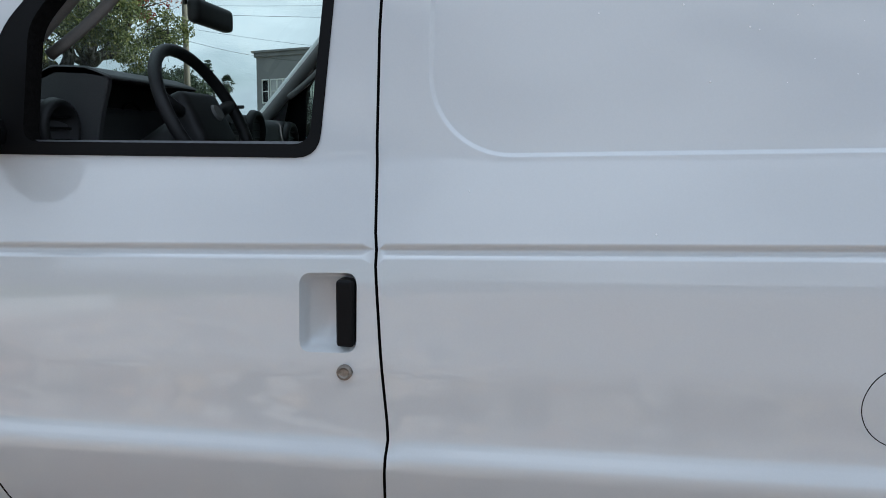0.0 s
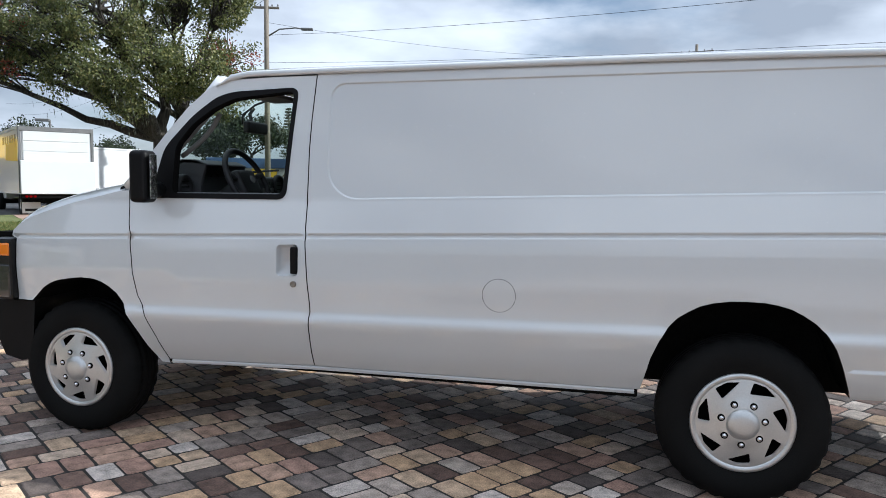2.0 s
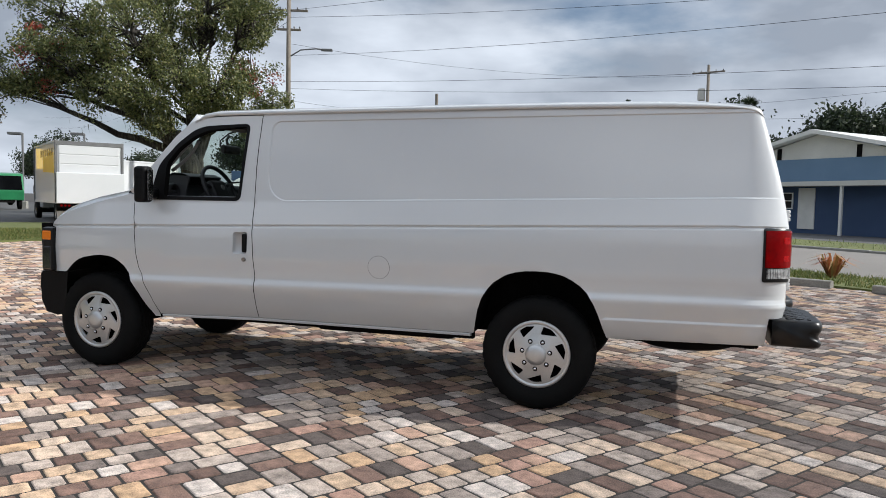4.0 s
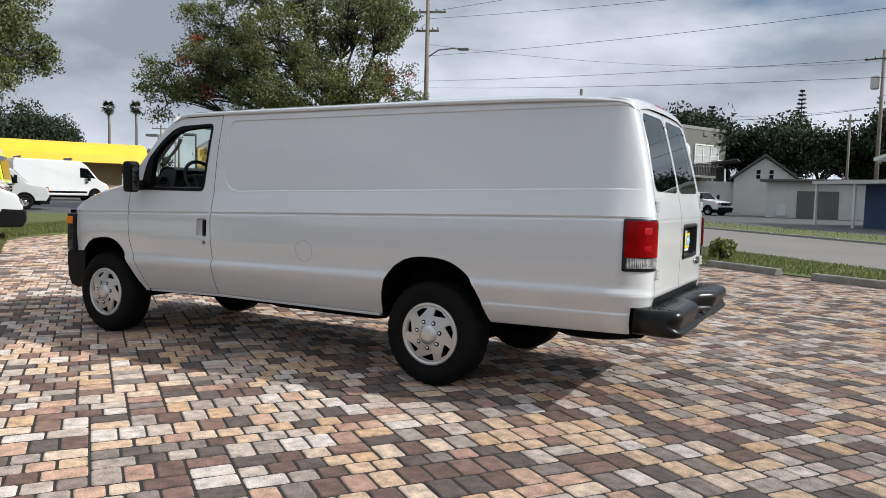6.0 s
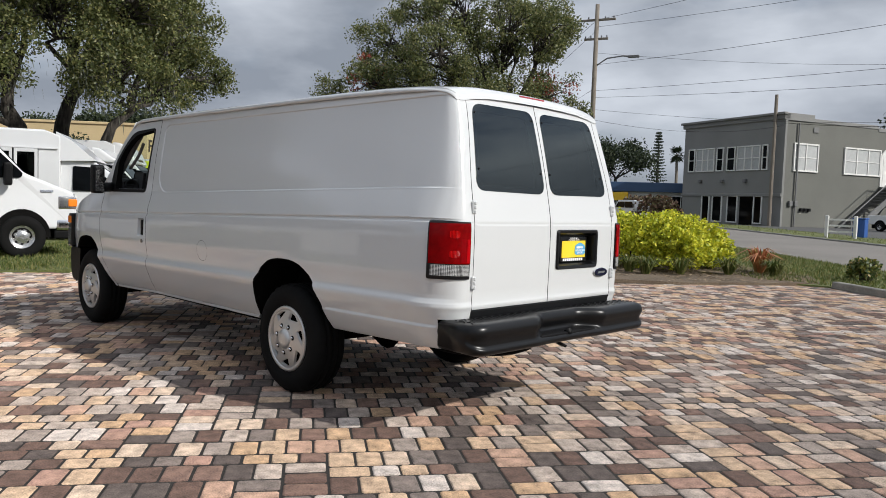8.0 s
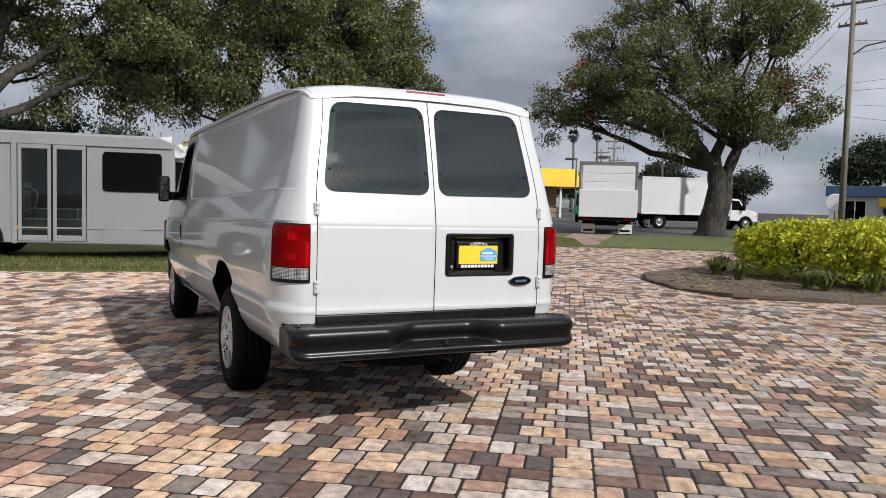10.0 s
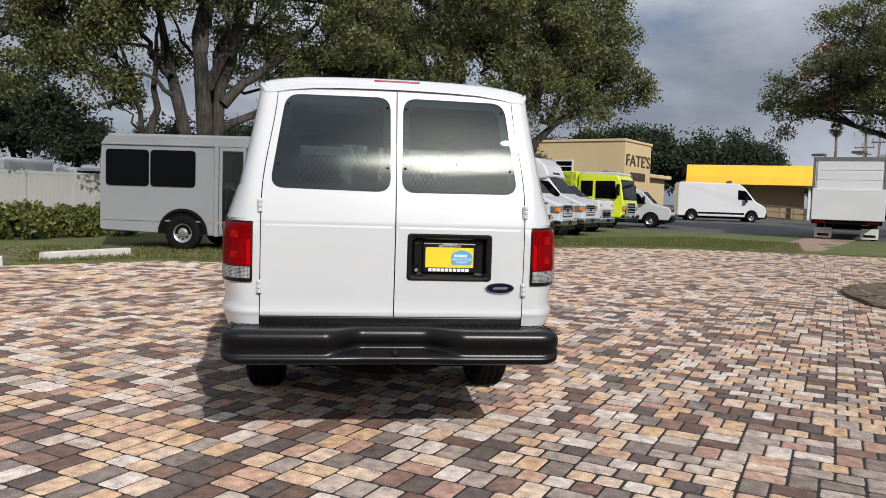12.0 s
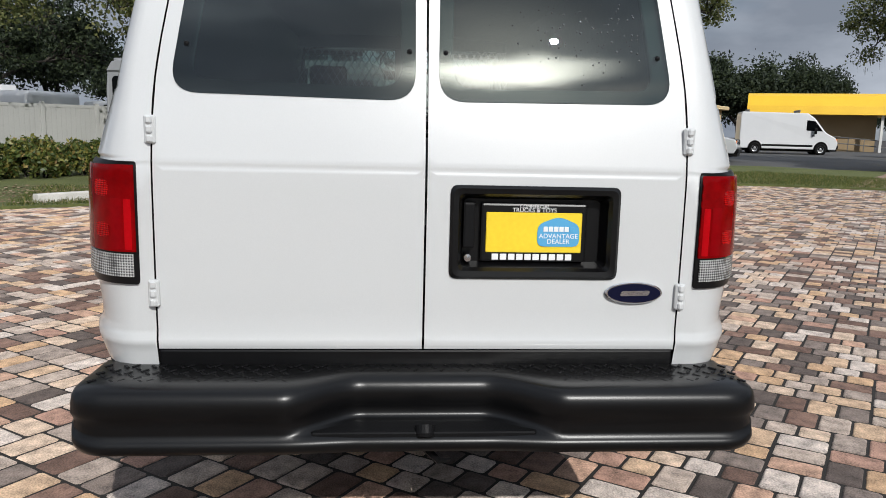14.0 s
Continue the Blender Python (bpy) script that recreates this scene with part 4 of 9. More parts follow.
verts, faces = [], []
nt, nv = 17, 7
for i in range(nv):
    for j in range(nt):
        verts.append(shield(-0.955 + 1.91 * j / (nt - 1), 0.03 + 0.90 * i / (nv - 1)))
for i in range(nv - 1):
    for j in range(nt - 1):
        a = i * nt + j
        faces.append((a, a + 1, a + 1 + nt, a + nt))
ws = part("windscreen", (verts, faces), GLASS, van, "clear laminated windscreen", smooth=True)
ws.visible_shadow = False
for far in (-1, 1):
    pts = [shield(far * 0.985, v) for v in np.linspace(0.0, 1.0, 8)]
    part("pillar", tube(pts, [0.030] * 7 + [0.034], 10), PAINT, van, smooth=True)
    pts = [shield(far * 0.93, v) + Vector((0.045, 0, -0.012)) for v in np.linspace(0.02, 0.96, 8)]
    part("pillar_trim", tube(pts, 0.028, 10), HEADLINER, van, "grey pillar trim", smooth=True)
    g = [shield(far * 0.90, v) + Vector((0.085 + 0.035 * math.sin(math.pi * (v - 0.35) / 0.4), -far * 0.02, -0.03)) for v in np.linspace(0.35, 0.75, 9)]
    part("grab_handle", tube(g, 0.014, 8), HEADLINER, van, "grey moulded grab handle", smooth=True)
part("header", tube([shield(t, 0.98) for t in np.linspace(-0.98, 0.98, 15)], 0.032, 8), PAINT, van, smooth=True)
part("cowl", tube([shield(t, -0.01) + Vector((-0.02, 0, -0.012)) for t in np.linspace(-0.97, 0.97, 15)], 0.03, 8), BLACK_PLASTIC, van, "black cowl below the windscreen", smooth=True)
wip = [shield(0.1 + 0.75 * t, 0.10 + 0.10 * t) + Vector((-0.022, 0, 0.016)) for t in np.linspace(0, 1, 6)]
part("wiper", tube(wip, 0.008, 6), BLACK_PLASTIC, van)
wip = [shield(-0.85 + 0.72 * t, 0.06 + 0.12 * t) + Vector((-0.022, 0, 0.016)) for t in np.linspace(0, 1, 6)]
part("wiper", tube(wip, 0.008, 6), BLACK_PLASTIC, van)

# door mirrors on their sails
for far in (False, True):
    f = (lambda y: 2 * C - y) if far else (lambda y: y)
    ys = sorted((f(-0.188), f(-0.078)))
    dm = part("door_mirror", box(0.508, 0.612, ys[0], ys[1], 1.310, 1.578, 0.034, 5), BLACK_PLASTIC, van, "black door mirror with a rain-spotted glass", smooth=True)
    ys = sorted((f(-0.176), f(-0.090)))
    part("mirror_glass", box(-0.003, 0.003, -0.043, 0.043, -0.113, 0.113, 0.002, 1), MIRROR, dm, m=pose(0.622, f(-0.133), 1.443, 0, 0, -14.5 if far else 14.5))
    a, b = Vector((0.55, f(-0.10), 1.37)), Vector((0.55, f(0.03), 1.375))
    part("arm", tube([a, b], 0.045, 10), BLACK_PLASTIC, dm, smooth=True)

# cab inside
verts, faces = [], []
dash = [(0.36, 1.395), (0.42, 1.44), (0.50, 1.462), (0.555, 1.460), (0.585, 1.44), (0.60, 1.36), (0.625, 1.24), (0.62, 1.05), (0.55, 0.86), (0.34, 0.86)]
db = slab(rounded(dash, 0.03, 3), 0.085, 2 * C - 0.085)
part("dashboard", db, INTERIOR, van, "grey moulded dashboard")
# the hooded instrument panel: a grey shell round a black face
hood = [(0.44, 1.45), (0.48, 1.525), (0.53, 1.548), (0.62, 1.545), (0.685, 1.522), (0.688, 1.512), (0.62, 1.522), (0.54, 1.525), (0.505, 1.51), (0.475, 1.45)]
hd = slab(hood, 0.25, 0.69, bevel=0.004, seg=1)
for y in (0.25, 0.668):
    slab(rounded([(0.44, 1.30), (0.44, 1.45), (0.48, 1.525), (0.53, 1.546), (0.62, 1.543), (0.685, 1.52), (0.655, 1.42), (0.635, 1.30)], 0.02, 3), y, y + 0.022, hd, bevel=0.003, seg=1)
hd = part("instrument_hood", hd, INTERIOR, van, "grey hood over a black instrument panel")
part("instrument_panel", box(0.535, 0.565, 0.272, 0.668, 1.27, 1.52, 0.006, 1), DARK_INTERIOR, hd, "black instrument face")
for y, r in ((0.37, 0.055), (0.53, 0.055), (0.62, 0.032)):
    part("gauge", lathe([(r - 0.004, 0.0), (r, -0.004), (r + 0.004, -0.004), (r + 0.006, 0.004)], 28), BLACK_PLASTIC, hd, m=pose(0.566, y, 1.415, 0, 0, 90))
part("centre_stack", box(0.55, 0.715, 0.79, 1.13, 1.02, 1.458, 0.03, 3), INTERIOR, van, "grey centre stack with vents and switches", smooth=True)
for x, y, z in ((0.602, 0.168, 1.392), (0.718, 1.045, 1.405), (0.602, 1.69, 1.385)):
    rg = lathe([(0.0, 0.012), (0.045, 0.010), (0.052, -0.014), (0.066, -0.012), (0.070, 0.0), (0.072, 0.01)], 28)
    vt = part("air_vent", rg, DARK_INTERIOR, van, "round black air vent", smooth=True, m=pose(x, y, z, 0, 0, 90))
    for k in (-0.028, 0.0, 0.028):
        part("louvre", box(-0.040, 0.040, -0.004, 0.006, k - 0.003, k + 0.003), BLACK_PLASTIC, vt)
for kx, (y, z) in enumerate(((0.87, 1.415), (0.87, 1.375), (0.95, 1.415), (0.95, 1.375), (0.90, 1.31), (0.90, 1.26))):
    part("dash_switch", box(0.708, 0.722, y - 0.032, y + 0.032, z - 0.014, z + 0.014, 0.004, 1), HEADLINER if kx % 2 else DARK_INTERIOR, van)
tilt = pose(0.855, 0.41, 1.425, 0, -27, 0)
sw = [(0.0, 0.195 * math.cos(a), 0.195 * math.sin(a)) for a in np.linspace(0, 2 * math.pi, 41)]
stw = part("steering_wheel", tube(sw, 0.0165, 10, cap=False), DARK_INTERIOR, van, "black steering wheel", smooth=True, m=tilt)
part("hub_pad", box(-0.06, 0.015, -0.10, 0.10, -0.085, 0.075, 0.03, 4), DARK_INTERIOR, stw, smooth=True)
for a in (0.25, math.pi - 0.25, -0.9, math.pi + 0.9):
    part("spoke", tube([(-0.02, 0.07 * math.cos(a), 0.06 * math.sin(a)), (0, 0.19 * math.cos(a), 0.19 * math.sin(a))], 0.017, 8), DARK_INTERIOR, stw, smooth=True)
part("wheel_badge", lathe([(0.0, 0.02), (0.02, 0.019), (0.023, 0.012)], 20), HEADLINER, stw, m=pose(0.018, 0, 0.0, 0, 0, -90))
part("column", tube([(0.83, 0.41, 1.41), (0.58, 0.42, 1.26)], 0.05, 10), DARK_INTERIOR, van, smooth=True)
part("column_stalk", tube([(0.77, 0.42, 1.40), (0.765, 0.62, 1.47)], 0.011, 8), DARK_INTERIOR, van, smooth=True)
rm = part("rear_view_mirror", box(0.60, 0.645, 0.80, 1.055, 1.735, 1.810, 0.02, 3), DARK_INTERIOR, van, "black inside mirror on a cabled stalk", smooth=True)
part("stalk", tube([(0.60, 0.92, 1.80), (0.585, 0.92, 1.86), (0.61, 0.93, 1.90)], 0.012, 8), DARK_INTERIOR, rm, smooth=True)
part("cable", tube([(0.60, 0.80, 1.79), (0.62, 0.77, 1.84), (0.70, 0.78, 1.90), (0.80, 0.82, 1.945)], 0.007, 6), DARK_INTERIOR, rm)
hl = []
for i, x in enumerate((0.885, 0.93, 1.1, 1.4, 1.9)):
    for y in (0.13, 0.35, C, 2 * C - 0.35, 2 * C - 0.13):
        hl.append((x, y, 1.925 + 0.05 * (1 - ((y - C) / 0.8) ** 2) + 0.02 * min(1, (x - 0.885) * 6)))
part("headliner", (hl, [(i * 5 + j, i * 5 + j + 1, i * 5 + j + 6, i * 5 + j + 5) for i in range(4) for j in range(4)]), HEADLINER, van, "grey headliner", smooth=True)
for y in (0.42, 1.43):
    part("sun_visor", box(0.90, 1.08, y - 0.22, y + 0.22, 1.890, 1.912, 0.008, 2), HEADLINER, van, "folded sun visor")
    seat = part("seat", box(0.98, 1.46, y - 0.25, y + 0.25, 0.80, 1.00, 0.05, 3), INTERIOR, van, "grey bucket seat", smooth=True)
    bk = box(-0.06, 0.08, -0.24, 0.24, 0.0, 0.62, 0.05, 3)
    part("backrest", bk, INTERIOR, seat, smooth=True, m=pose(1.42, y, 0.96, 0, 12, 0))
    hr = box(-0.05, 0.05, -0.13, 0.13, 0.0, 0.16, 0.04, 3)
    part("headrest", hr, INTERIOR, seat, smooth=True, m=pose(1.57, y, 1.60, 0, 12, 0))
# steel mesh partition behind the seats
pt = bmesh.new()
for z0, z1, y0, y1 in ((0.62, 1.28, 0.12, 2 * C - 0.12), (1.86, 1.95, 0.16, 2 * C - 0.16), (1.28, 1.86, 0.12, 0.20), (1.28, 1.86, 2 * C - 0.20, 2 * C - 0.12), (1.28, 1.86, C - 0.05, C + 0.05)):
    box(1.80, 1.82, y0, y1, z0, z1, 0.004, 1, pt)
bulk = part("partition", pt, grained("white_steel_partition", (0.55, 0.56, 0.55), (0.68, 0.69, 0.68), 0.5, coarse=2, fine=60), van, "white steel partition with a mesh window")
ms = bmesh.new()
for y0, y1 in ((0.20, C - 0.05), (C + 0.05, 2 * C - 0.20)):
    w, h = y1 - y0, 0.58
    for k in range(-12, 28):
        a = k * 0.048
        for sgn in (1, -1):
            q = [(a, 0.0), (a + h * 0.62, h)]
            t0, t1 = 0.0, 1.0
            dx = q[1][0] - q[0][0]
            t0, t1 = max(t0, -a / dx), min(t1, (w - a) / dx)
            if t1 - t0 > 0.02:
                p0, p1 = (a + dx * t0, h * t0), (a + dx * t1, h * t1)
                f = (lambda u: y0 + u) if sgn > 0 else (lambda u: y1 - u)
                tube([(1.81, f(p0[0]), 1.28 + p0[1]), (1.81, f(p1[0]), 1.28 + p1[1])], 0.0035, 4, ms, False)
part("mesh_wire", ms, bulk.data.materials[0], bulk)
part("cargo_floor", box(0.55, 4.97, 0.40, 2 * C - 0.40, 0.62, 0.68), UNDER, van, "dark load floor")
part("inner_lining", (
    [(x, y, z) for x in (1.46, 4.70) for y, z in ((0.14, 0.94), (0.14, 1.2), (0.24, 1.92), (C, 1.98), (2 * C - 0.24, 1.92), (2 * C - 0.14, 1.2), (2 * C - 0.14, 0.94))],
    [(i, i + 1, i + 8, i + 7) for i in range(6)]), grained("bare_inner_steel", (0.42, 0.43, 0.43), (0.56, 0.57, 0.57), 0.6, coarse=2, fine=40), van)
# dark liners behind the cab's doors and the wheel arches
for far in (False, True):
    f = (lambda y: 2 * C - y) if far else (lambda y: y)
    ys = sorted((f(0.065), f(0.10)))
    part("door_card", slab([(0.55, 0.56), (1.40, 0.56), (1.38, 1.335), (0.45, 1.335)], ys[0], ys[1]), DARK_INTERIOR, van, "dark inner door trim")
    for wx, arch in ((0.10, FRONT_ARCH), (3.505, REAR_ARCH)):
        bm = bmesh.new()
        r0 = [bm.verts.new((x, f(C - half_width(x, z) + 0.012), z)) for x, z in arch]
        r1 = [bm.verts.new((x, f(0.36), z + 0.01)) for x, z in arch]
        for i in range(len(arch) - 1):
            bm.faces.new((r0[i], r0[i + 1], r1[i + 1], r1[i]))
        bm.faces.new(r1)
        part("wheel_housing", bm, UNDER, van, "dark wheel arch liner")
    ys = sorted((f(0.13), f(0.18)))
    part("rocker", box(0.52, 3.05, ys[0], ys[1], 0.420, 0.470, 0.01, 2), UNDER, van)
part("engine_cover", box(-0.62, 0.40, 0.10, 2 * C - 0.10, 0.95, 1.12), UNDER, van)
part("firewall", box(0.36, 0.40, 0.06, 2 * C - 0.06, 0.60, 1.37), UNDER, van)
und = bmesh.new()
box(-0.5, 4.9, 0.42, 0.52, 0.44, 0.58, 0.01, 1, und)
box(-0.5, 4.9, 2 * C - 0.52, 2 * C - 0.42, 0.44, 0.58, 0.01, 1, und)
for x in (0.9, 1.9, 2.8, 4.1, 4.8):
    box(x, x + 0.08, 0.4, 2 * C - 0.4, 0.44, 0.52, 0.01, 1, und)
part("chassis_frame", und, UNDER, van, "dark ladder frame")
tk = box(1.75, 2.85, 0.34, 0.80, 0.36, 0.54, 0.05, 3)
part("fuel_tank", tk, UNDER, van)
part("exhaust", tube([(0.6, 1.3, 0.40), (2.4, 1.3, 0.36), (3.2, 1.35, 0.52), (3.9, 1.45, 0.47), (4.35, 1.52, 0.46)], 0.035, 10), UNDER, van, smooth=True)
part("rear_axle", tube([(3.505, 0.12, 0.37), (3.505, C - 0.14, 0.37), (3.505, C, 0.37), (3.505, C + 0.14, 0.37), (3.505, 2 * C - 0.12, 0.37)], [0.05, 0.06, 0.17, 0.06, 0.05], 14), UNDER, van, smooth=True)
part("front_axle", tube([(0.0, 0.15, 0.34), (0.0, 2 * C - 0.15, 0.34)], 0.06, 10), UNDER, van, smooth=True)
sp = lathe([(0.12, -0.10), (0.30, -0.115), (0.365, -0.09), (0.375, 0.0), (0.365, 0.09), (0.30, 0.115), (0.12, 0.10)], 40)
part("spare_tyre", sp, RUBBER, van, "spare tyre slung under the tail", smooth=True, m=pose(4.45, C, 0.475, 90, 0, 0))
part("tow_strap", tube([(5.05, 0.90, 0.54), (5.10, 0.93, 0.50), (5.14, 0.97, 0.475), (5.12, 1.0, 0.47)], [0.012, 0.012, 0.009, 0.005], 6), BLACK_PLASTIC, van)


def road_wheel(radius=0.375, width=0.235, rim_r=0.222, detail=True):
    """A wheel standing upright; its outer face looks to -y and lies at y = 0. Returns named meshes."""
    r, w = radius, width
    prof = [(rim_r - 0.012, 0.012), (rim_r + 0.02, -0.002), (rim_r + 0.055, -0.012), (r - 0.055, -0.008), (r - 0.022, 0.010), (r - 0.004, 0.028), (r, 0.05)]
    for g in (0.30, 0.5, 0.70):
        prof += [(r, w * g - 0.008), (r - 0.009, w * g - 0.005), (r - 0.009, w * g + 0.005), (r, w * g + 0.008)]
    prof += [(r, w - 0.05), (r - 0.004, w - 0.028), (r - 0.022, w - 0.010), (r - 0.055, w + 0.008), (rim_r, w)]
    v, f = lathe(prof, 96 if detail else 40)
    if detail:
        seg = 96
        for i, (pr, pa) in enumerate(prof):
            if pr > r - 0.012 and (pa < 0.06 or pa > w - 0.06):
                for k in range(seg):
                    if k % 3 == 0:
                        x, y, z = v[i * seg + k]
                        s = 1 - 0.010 / r
                        v[i * seg + k] = (x * s, y, z * s)
    return v, f


def van_wheel(name, at, flip, label):
    v, f = road_wheel()
    hub_v, hub_f = lathe([(0.0, 0.10), (0.19, 0.10), (0.215, 0.05), (0.220, 0.012)], 64)
    ring_v, ring_f = lathe([(0.222, 0.016), (0.2255, 0.004), (0.222, -0.004), (0.212, -0.006), (0.200, -0.002), (0.192, 0.010), (0.190, 0.03)], 64)
    cap_v, cap_f = lathe([(0.0, -0.040), (0.035, -0.039), (0.058, -0.034), (0.070, -0.022), (0.074, -0.004), (0.078, 0.02)], 48)
    wheel = empty(name, at, "", "")
    wheel.parent = van
    wheel["label"] = label
    part("tyre", (v, f), RUBBER, wheel, "black all-terrain tyre", smooth=True)
    part("wheel_well", (hub_v, hub_f), UNDER, wheel, smooth=True)
    part("rim", (ring_v, ring_f), RIM, wheel, smooth=True)
    part("hub_cap", (cap_v, cap_f), RIM, wheel, "domed silver centre cap", smooth=True)
    pol = lambda r, deg: (r * math.cos(radians(deg)), r * math.sin(radians(deg)))
    slots = [rounded([pol(0.191, 129 + q), pol(0.194, 112 + q), pol(0.186, 94 + q), pol(0.136, 131 + q)], 0.010, 3) for q in (k * 360 / 7 for k in range(7))]
    disc = [pol(0.199, q) for q in np.linspace(0, 360, 72, endpoint=False)]
    dish = lambda s, z: Vector((s, -0.012 + lerp(math.hypot(s, z), (0.06, 0.085, 0.115, 0.15, 0.20), (-0.010, -0.006, 0.0, 0.005, 0.012)), z))
    cover = skin("wheel_cover", disc, RIM, wheel, dish, list(np.linspace(-0.19, 0.19, 25)), 0.016, (0, -1, 0), holes=slots, flange=0.022, label="silver cover with seven swirled slots")
    for k in range(7):
        a = 2 * math.pi * (k + 0.22) / 7
        nut = lathe([(0.0, -0.030), (0.006, -0.029), (0.010, -0.024), (0.0115, -0.012), (0.0118, 0.004)], 12)
        part("lug_nut", nut, CHROME, wheel, smooth=True, m=pose(0.093 * math.cos(a), 0.0, 0.093 * math.sin(a)))
        part("nut_recess", lathe([(0.0, -0.0135), (0.0155, -0.0135), (0.017, -0.008)], 14), UNDER, wheel, m=pose(0.093 * math.cos(a), -0.006, 0.093 * math.sin(a)))
    return wheel


for x, s in ((0.0, ""), (3.505, "")):
    van_wheel("wheel", pose(x, 0.018, 0.372), 1, "silver-covered wheel with a black tyre")
    van_wheel("wheel", pose(x, 2 * C - 0.018, 0.372, 0, 0, 180), 1, "silver-covered wheel with a black tyre")


# rain drops left on the paint and the glass
def drops(name, parent, label, n, seed, place, size, mat):
    r = random.Random(seed)
    pv, pf = [], []
    for _ in range(n):
        c, nrm = place(r)
        rad = size * r.uniform(0.5, 1.4)
        u = nrm.orthogonal().normalized()
        w = nrm.cross(u)
        k = len(pv)
        for ring, (q, h) in enumerate(((1.0, 0.0), (0.75, 0.45))):
            pv += [c + (u * math.cos(a) + w * math.sin(a)) * rad * q + nrm * rad * h for a in np.linspace(0, 2 * math.pi, 6, endpoint=False)]
        pv.append(c + nrm * rad * 0.62)
        for i in range(6):
            j = (i + 1) % 6
            pf += [(k + i, k + j, k + 6 + j, k + 6 + i), (k + 6 + i, k + 6 + j, k + 12)]
    part(name, (pv, pf), mat, parent, label, smooth=True)["kind"] = "stuff"


DROP = base_mat("bright_water_drop", (0.95, 0.95, 0.95), 0.15, 0, 1.0)[0]
DARK_DROP = base_mat("water_drop_on_glass", (0.10, 0.11, 0.11), 0.05, 0, 0.6)[0]


def on_side(r):
    x, z = (r.gauss(2.35, 0.30), r.gauss(1.60, 0.09)) if r.random() < 0.6 else (r.uniform(1.6, 4.4), r.uniform(1.20, 1.88))
    return side_point(min(4.6, max(1.56, x)), min(1.9, max(1.2, z))) + Vector((0, -0.0005, 0)), Vector((0, -1, 0))


def on_glass(r):
    y, z = (r.uniform(1.22, 1.50), r.gauss(1.60, 0.05)) if r.random() < 0.6 else (r.uniform(1.05, 1.52), r.uniform(1.46, 1.86))
    return back_point(y, z) + Vector((0.0040, 0, 0)), Vector((1, 0, 0.15)).normalized()


drops("rain_drops", van, "scattered rain drops on the paint", 70, 5, on_side, 0.0016, DROP)
drops("rain_drops", van, "rain drops on the back glass", 130, 6, on_glass, 0.0022, DARK_DROP)


# ---- ground ----
SAND = grained("dark_joint_sand", (0.022, 0.019, 0.017), (0.055, 0.048, 0.042), 0.95, coarse=3, fine=120, bump=0.5)
ASPHALT = grained("worn_asphalt", (0.045, 0.045, 0.046), (0.10, 0.098, 0.095), 0.9, coarse=0.35, fine=60, bump=0.4)
ROAD = grained("pale_worn_road", (0.13, 0.118, 0.105), (0.225, 0.207, 0.187), 0.9, coarse=0.25, fine=40, bump=0.3)
GRASS = grained("mown_grass", (0.055, 0.070, 0.017), (0.155, 0.170, 0.050), 0.95, coarse=0.9, fine=28, bump=0.8, depth=0.04)
MULCH = grained("brown_leaf_mulch", (0.05, 0.035, 0.022), (0.20, 0.15, 0.10), 0.95, coarse=1.5, fine=30, bump=0.9, depth=0.03)
KERB = grained("weathered_concrete", (0.14, 0.135, 0.12), (0.34, 0.33, 0.30), 0.9, coarse=3, fine=50, bump=0.4)
PAVER = island_mat("tumbled_paver", (
    (0.0, (0.460, 0.308, 0.185)), (0.09, (0.484, 0.347, 0.233)), (0.18, (0.513, 0.397, 0.301)), (0.26, (0.421, 0.272, 0.195)), (0.33, (0.339, 0.207, 0.156)), (0.38, (0.412, 0.338, 0.284)), (0.48, (0.302, 0.247, 0.210)),
    (0.57, (0.184, 0.147, 0.127)), (0.66, (0.097, 0.075, 0.065)), (0.75, (0.124, 0.075, 0.057)), (0.84, (0.184, 0.113, 0.086)), (0.91, (0.504, 0.437, 0.389))), rough=0.9, fine=130, bump=1.0, depth=0.008, mottle=0.72)
PAVER.node_tree.nodes["Principled BSDF"].inputs["Diffuse Roughness"].default_value = 1.0

U, N = Vector((-0.71, 0.704)), Vector((0.704, 0.71))  # along the street, and across it


def street(a, d):
    return (a * U.x + d * N.x, a * U.y + d * N.y)


# one ground sheet out to the horizon
gx = sorted(set(list(np.arange(-120, 100, 4.0)) + [-3000, -1500, -700, -350, -200, 150, 350, 800, 3000]))
gv, gf = [], []
for x in gx:
    for y in gx:
        gv.append((x, y, rise(x, y) - 0.045))
k = len(gx)
for i in range(k - 1):
    for j in range(k - 1):
        a = i * k + j
        gf.append((a, a + k, a + k + 1, a + 1))
tagged(part("ground", (gv, gf), SAND, smooth=True), "dark sandy ground under the lot", "ground", kind="structure")


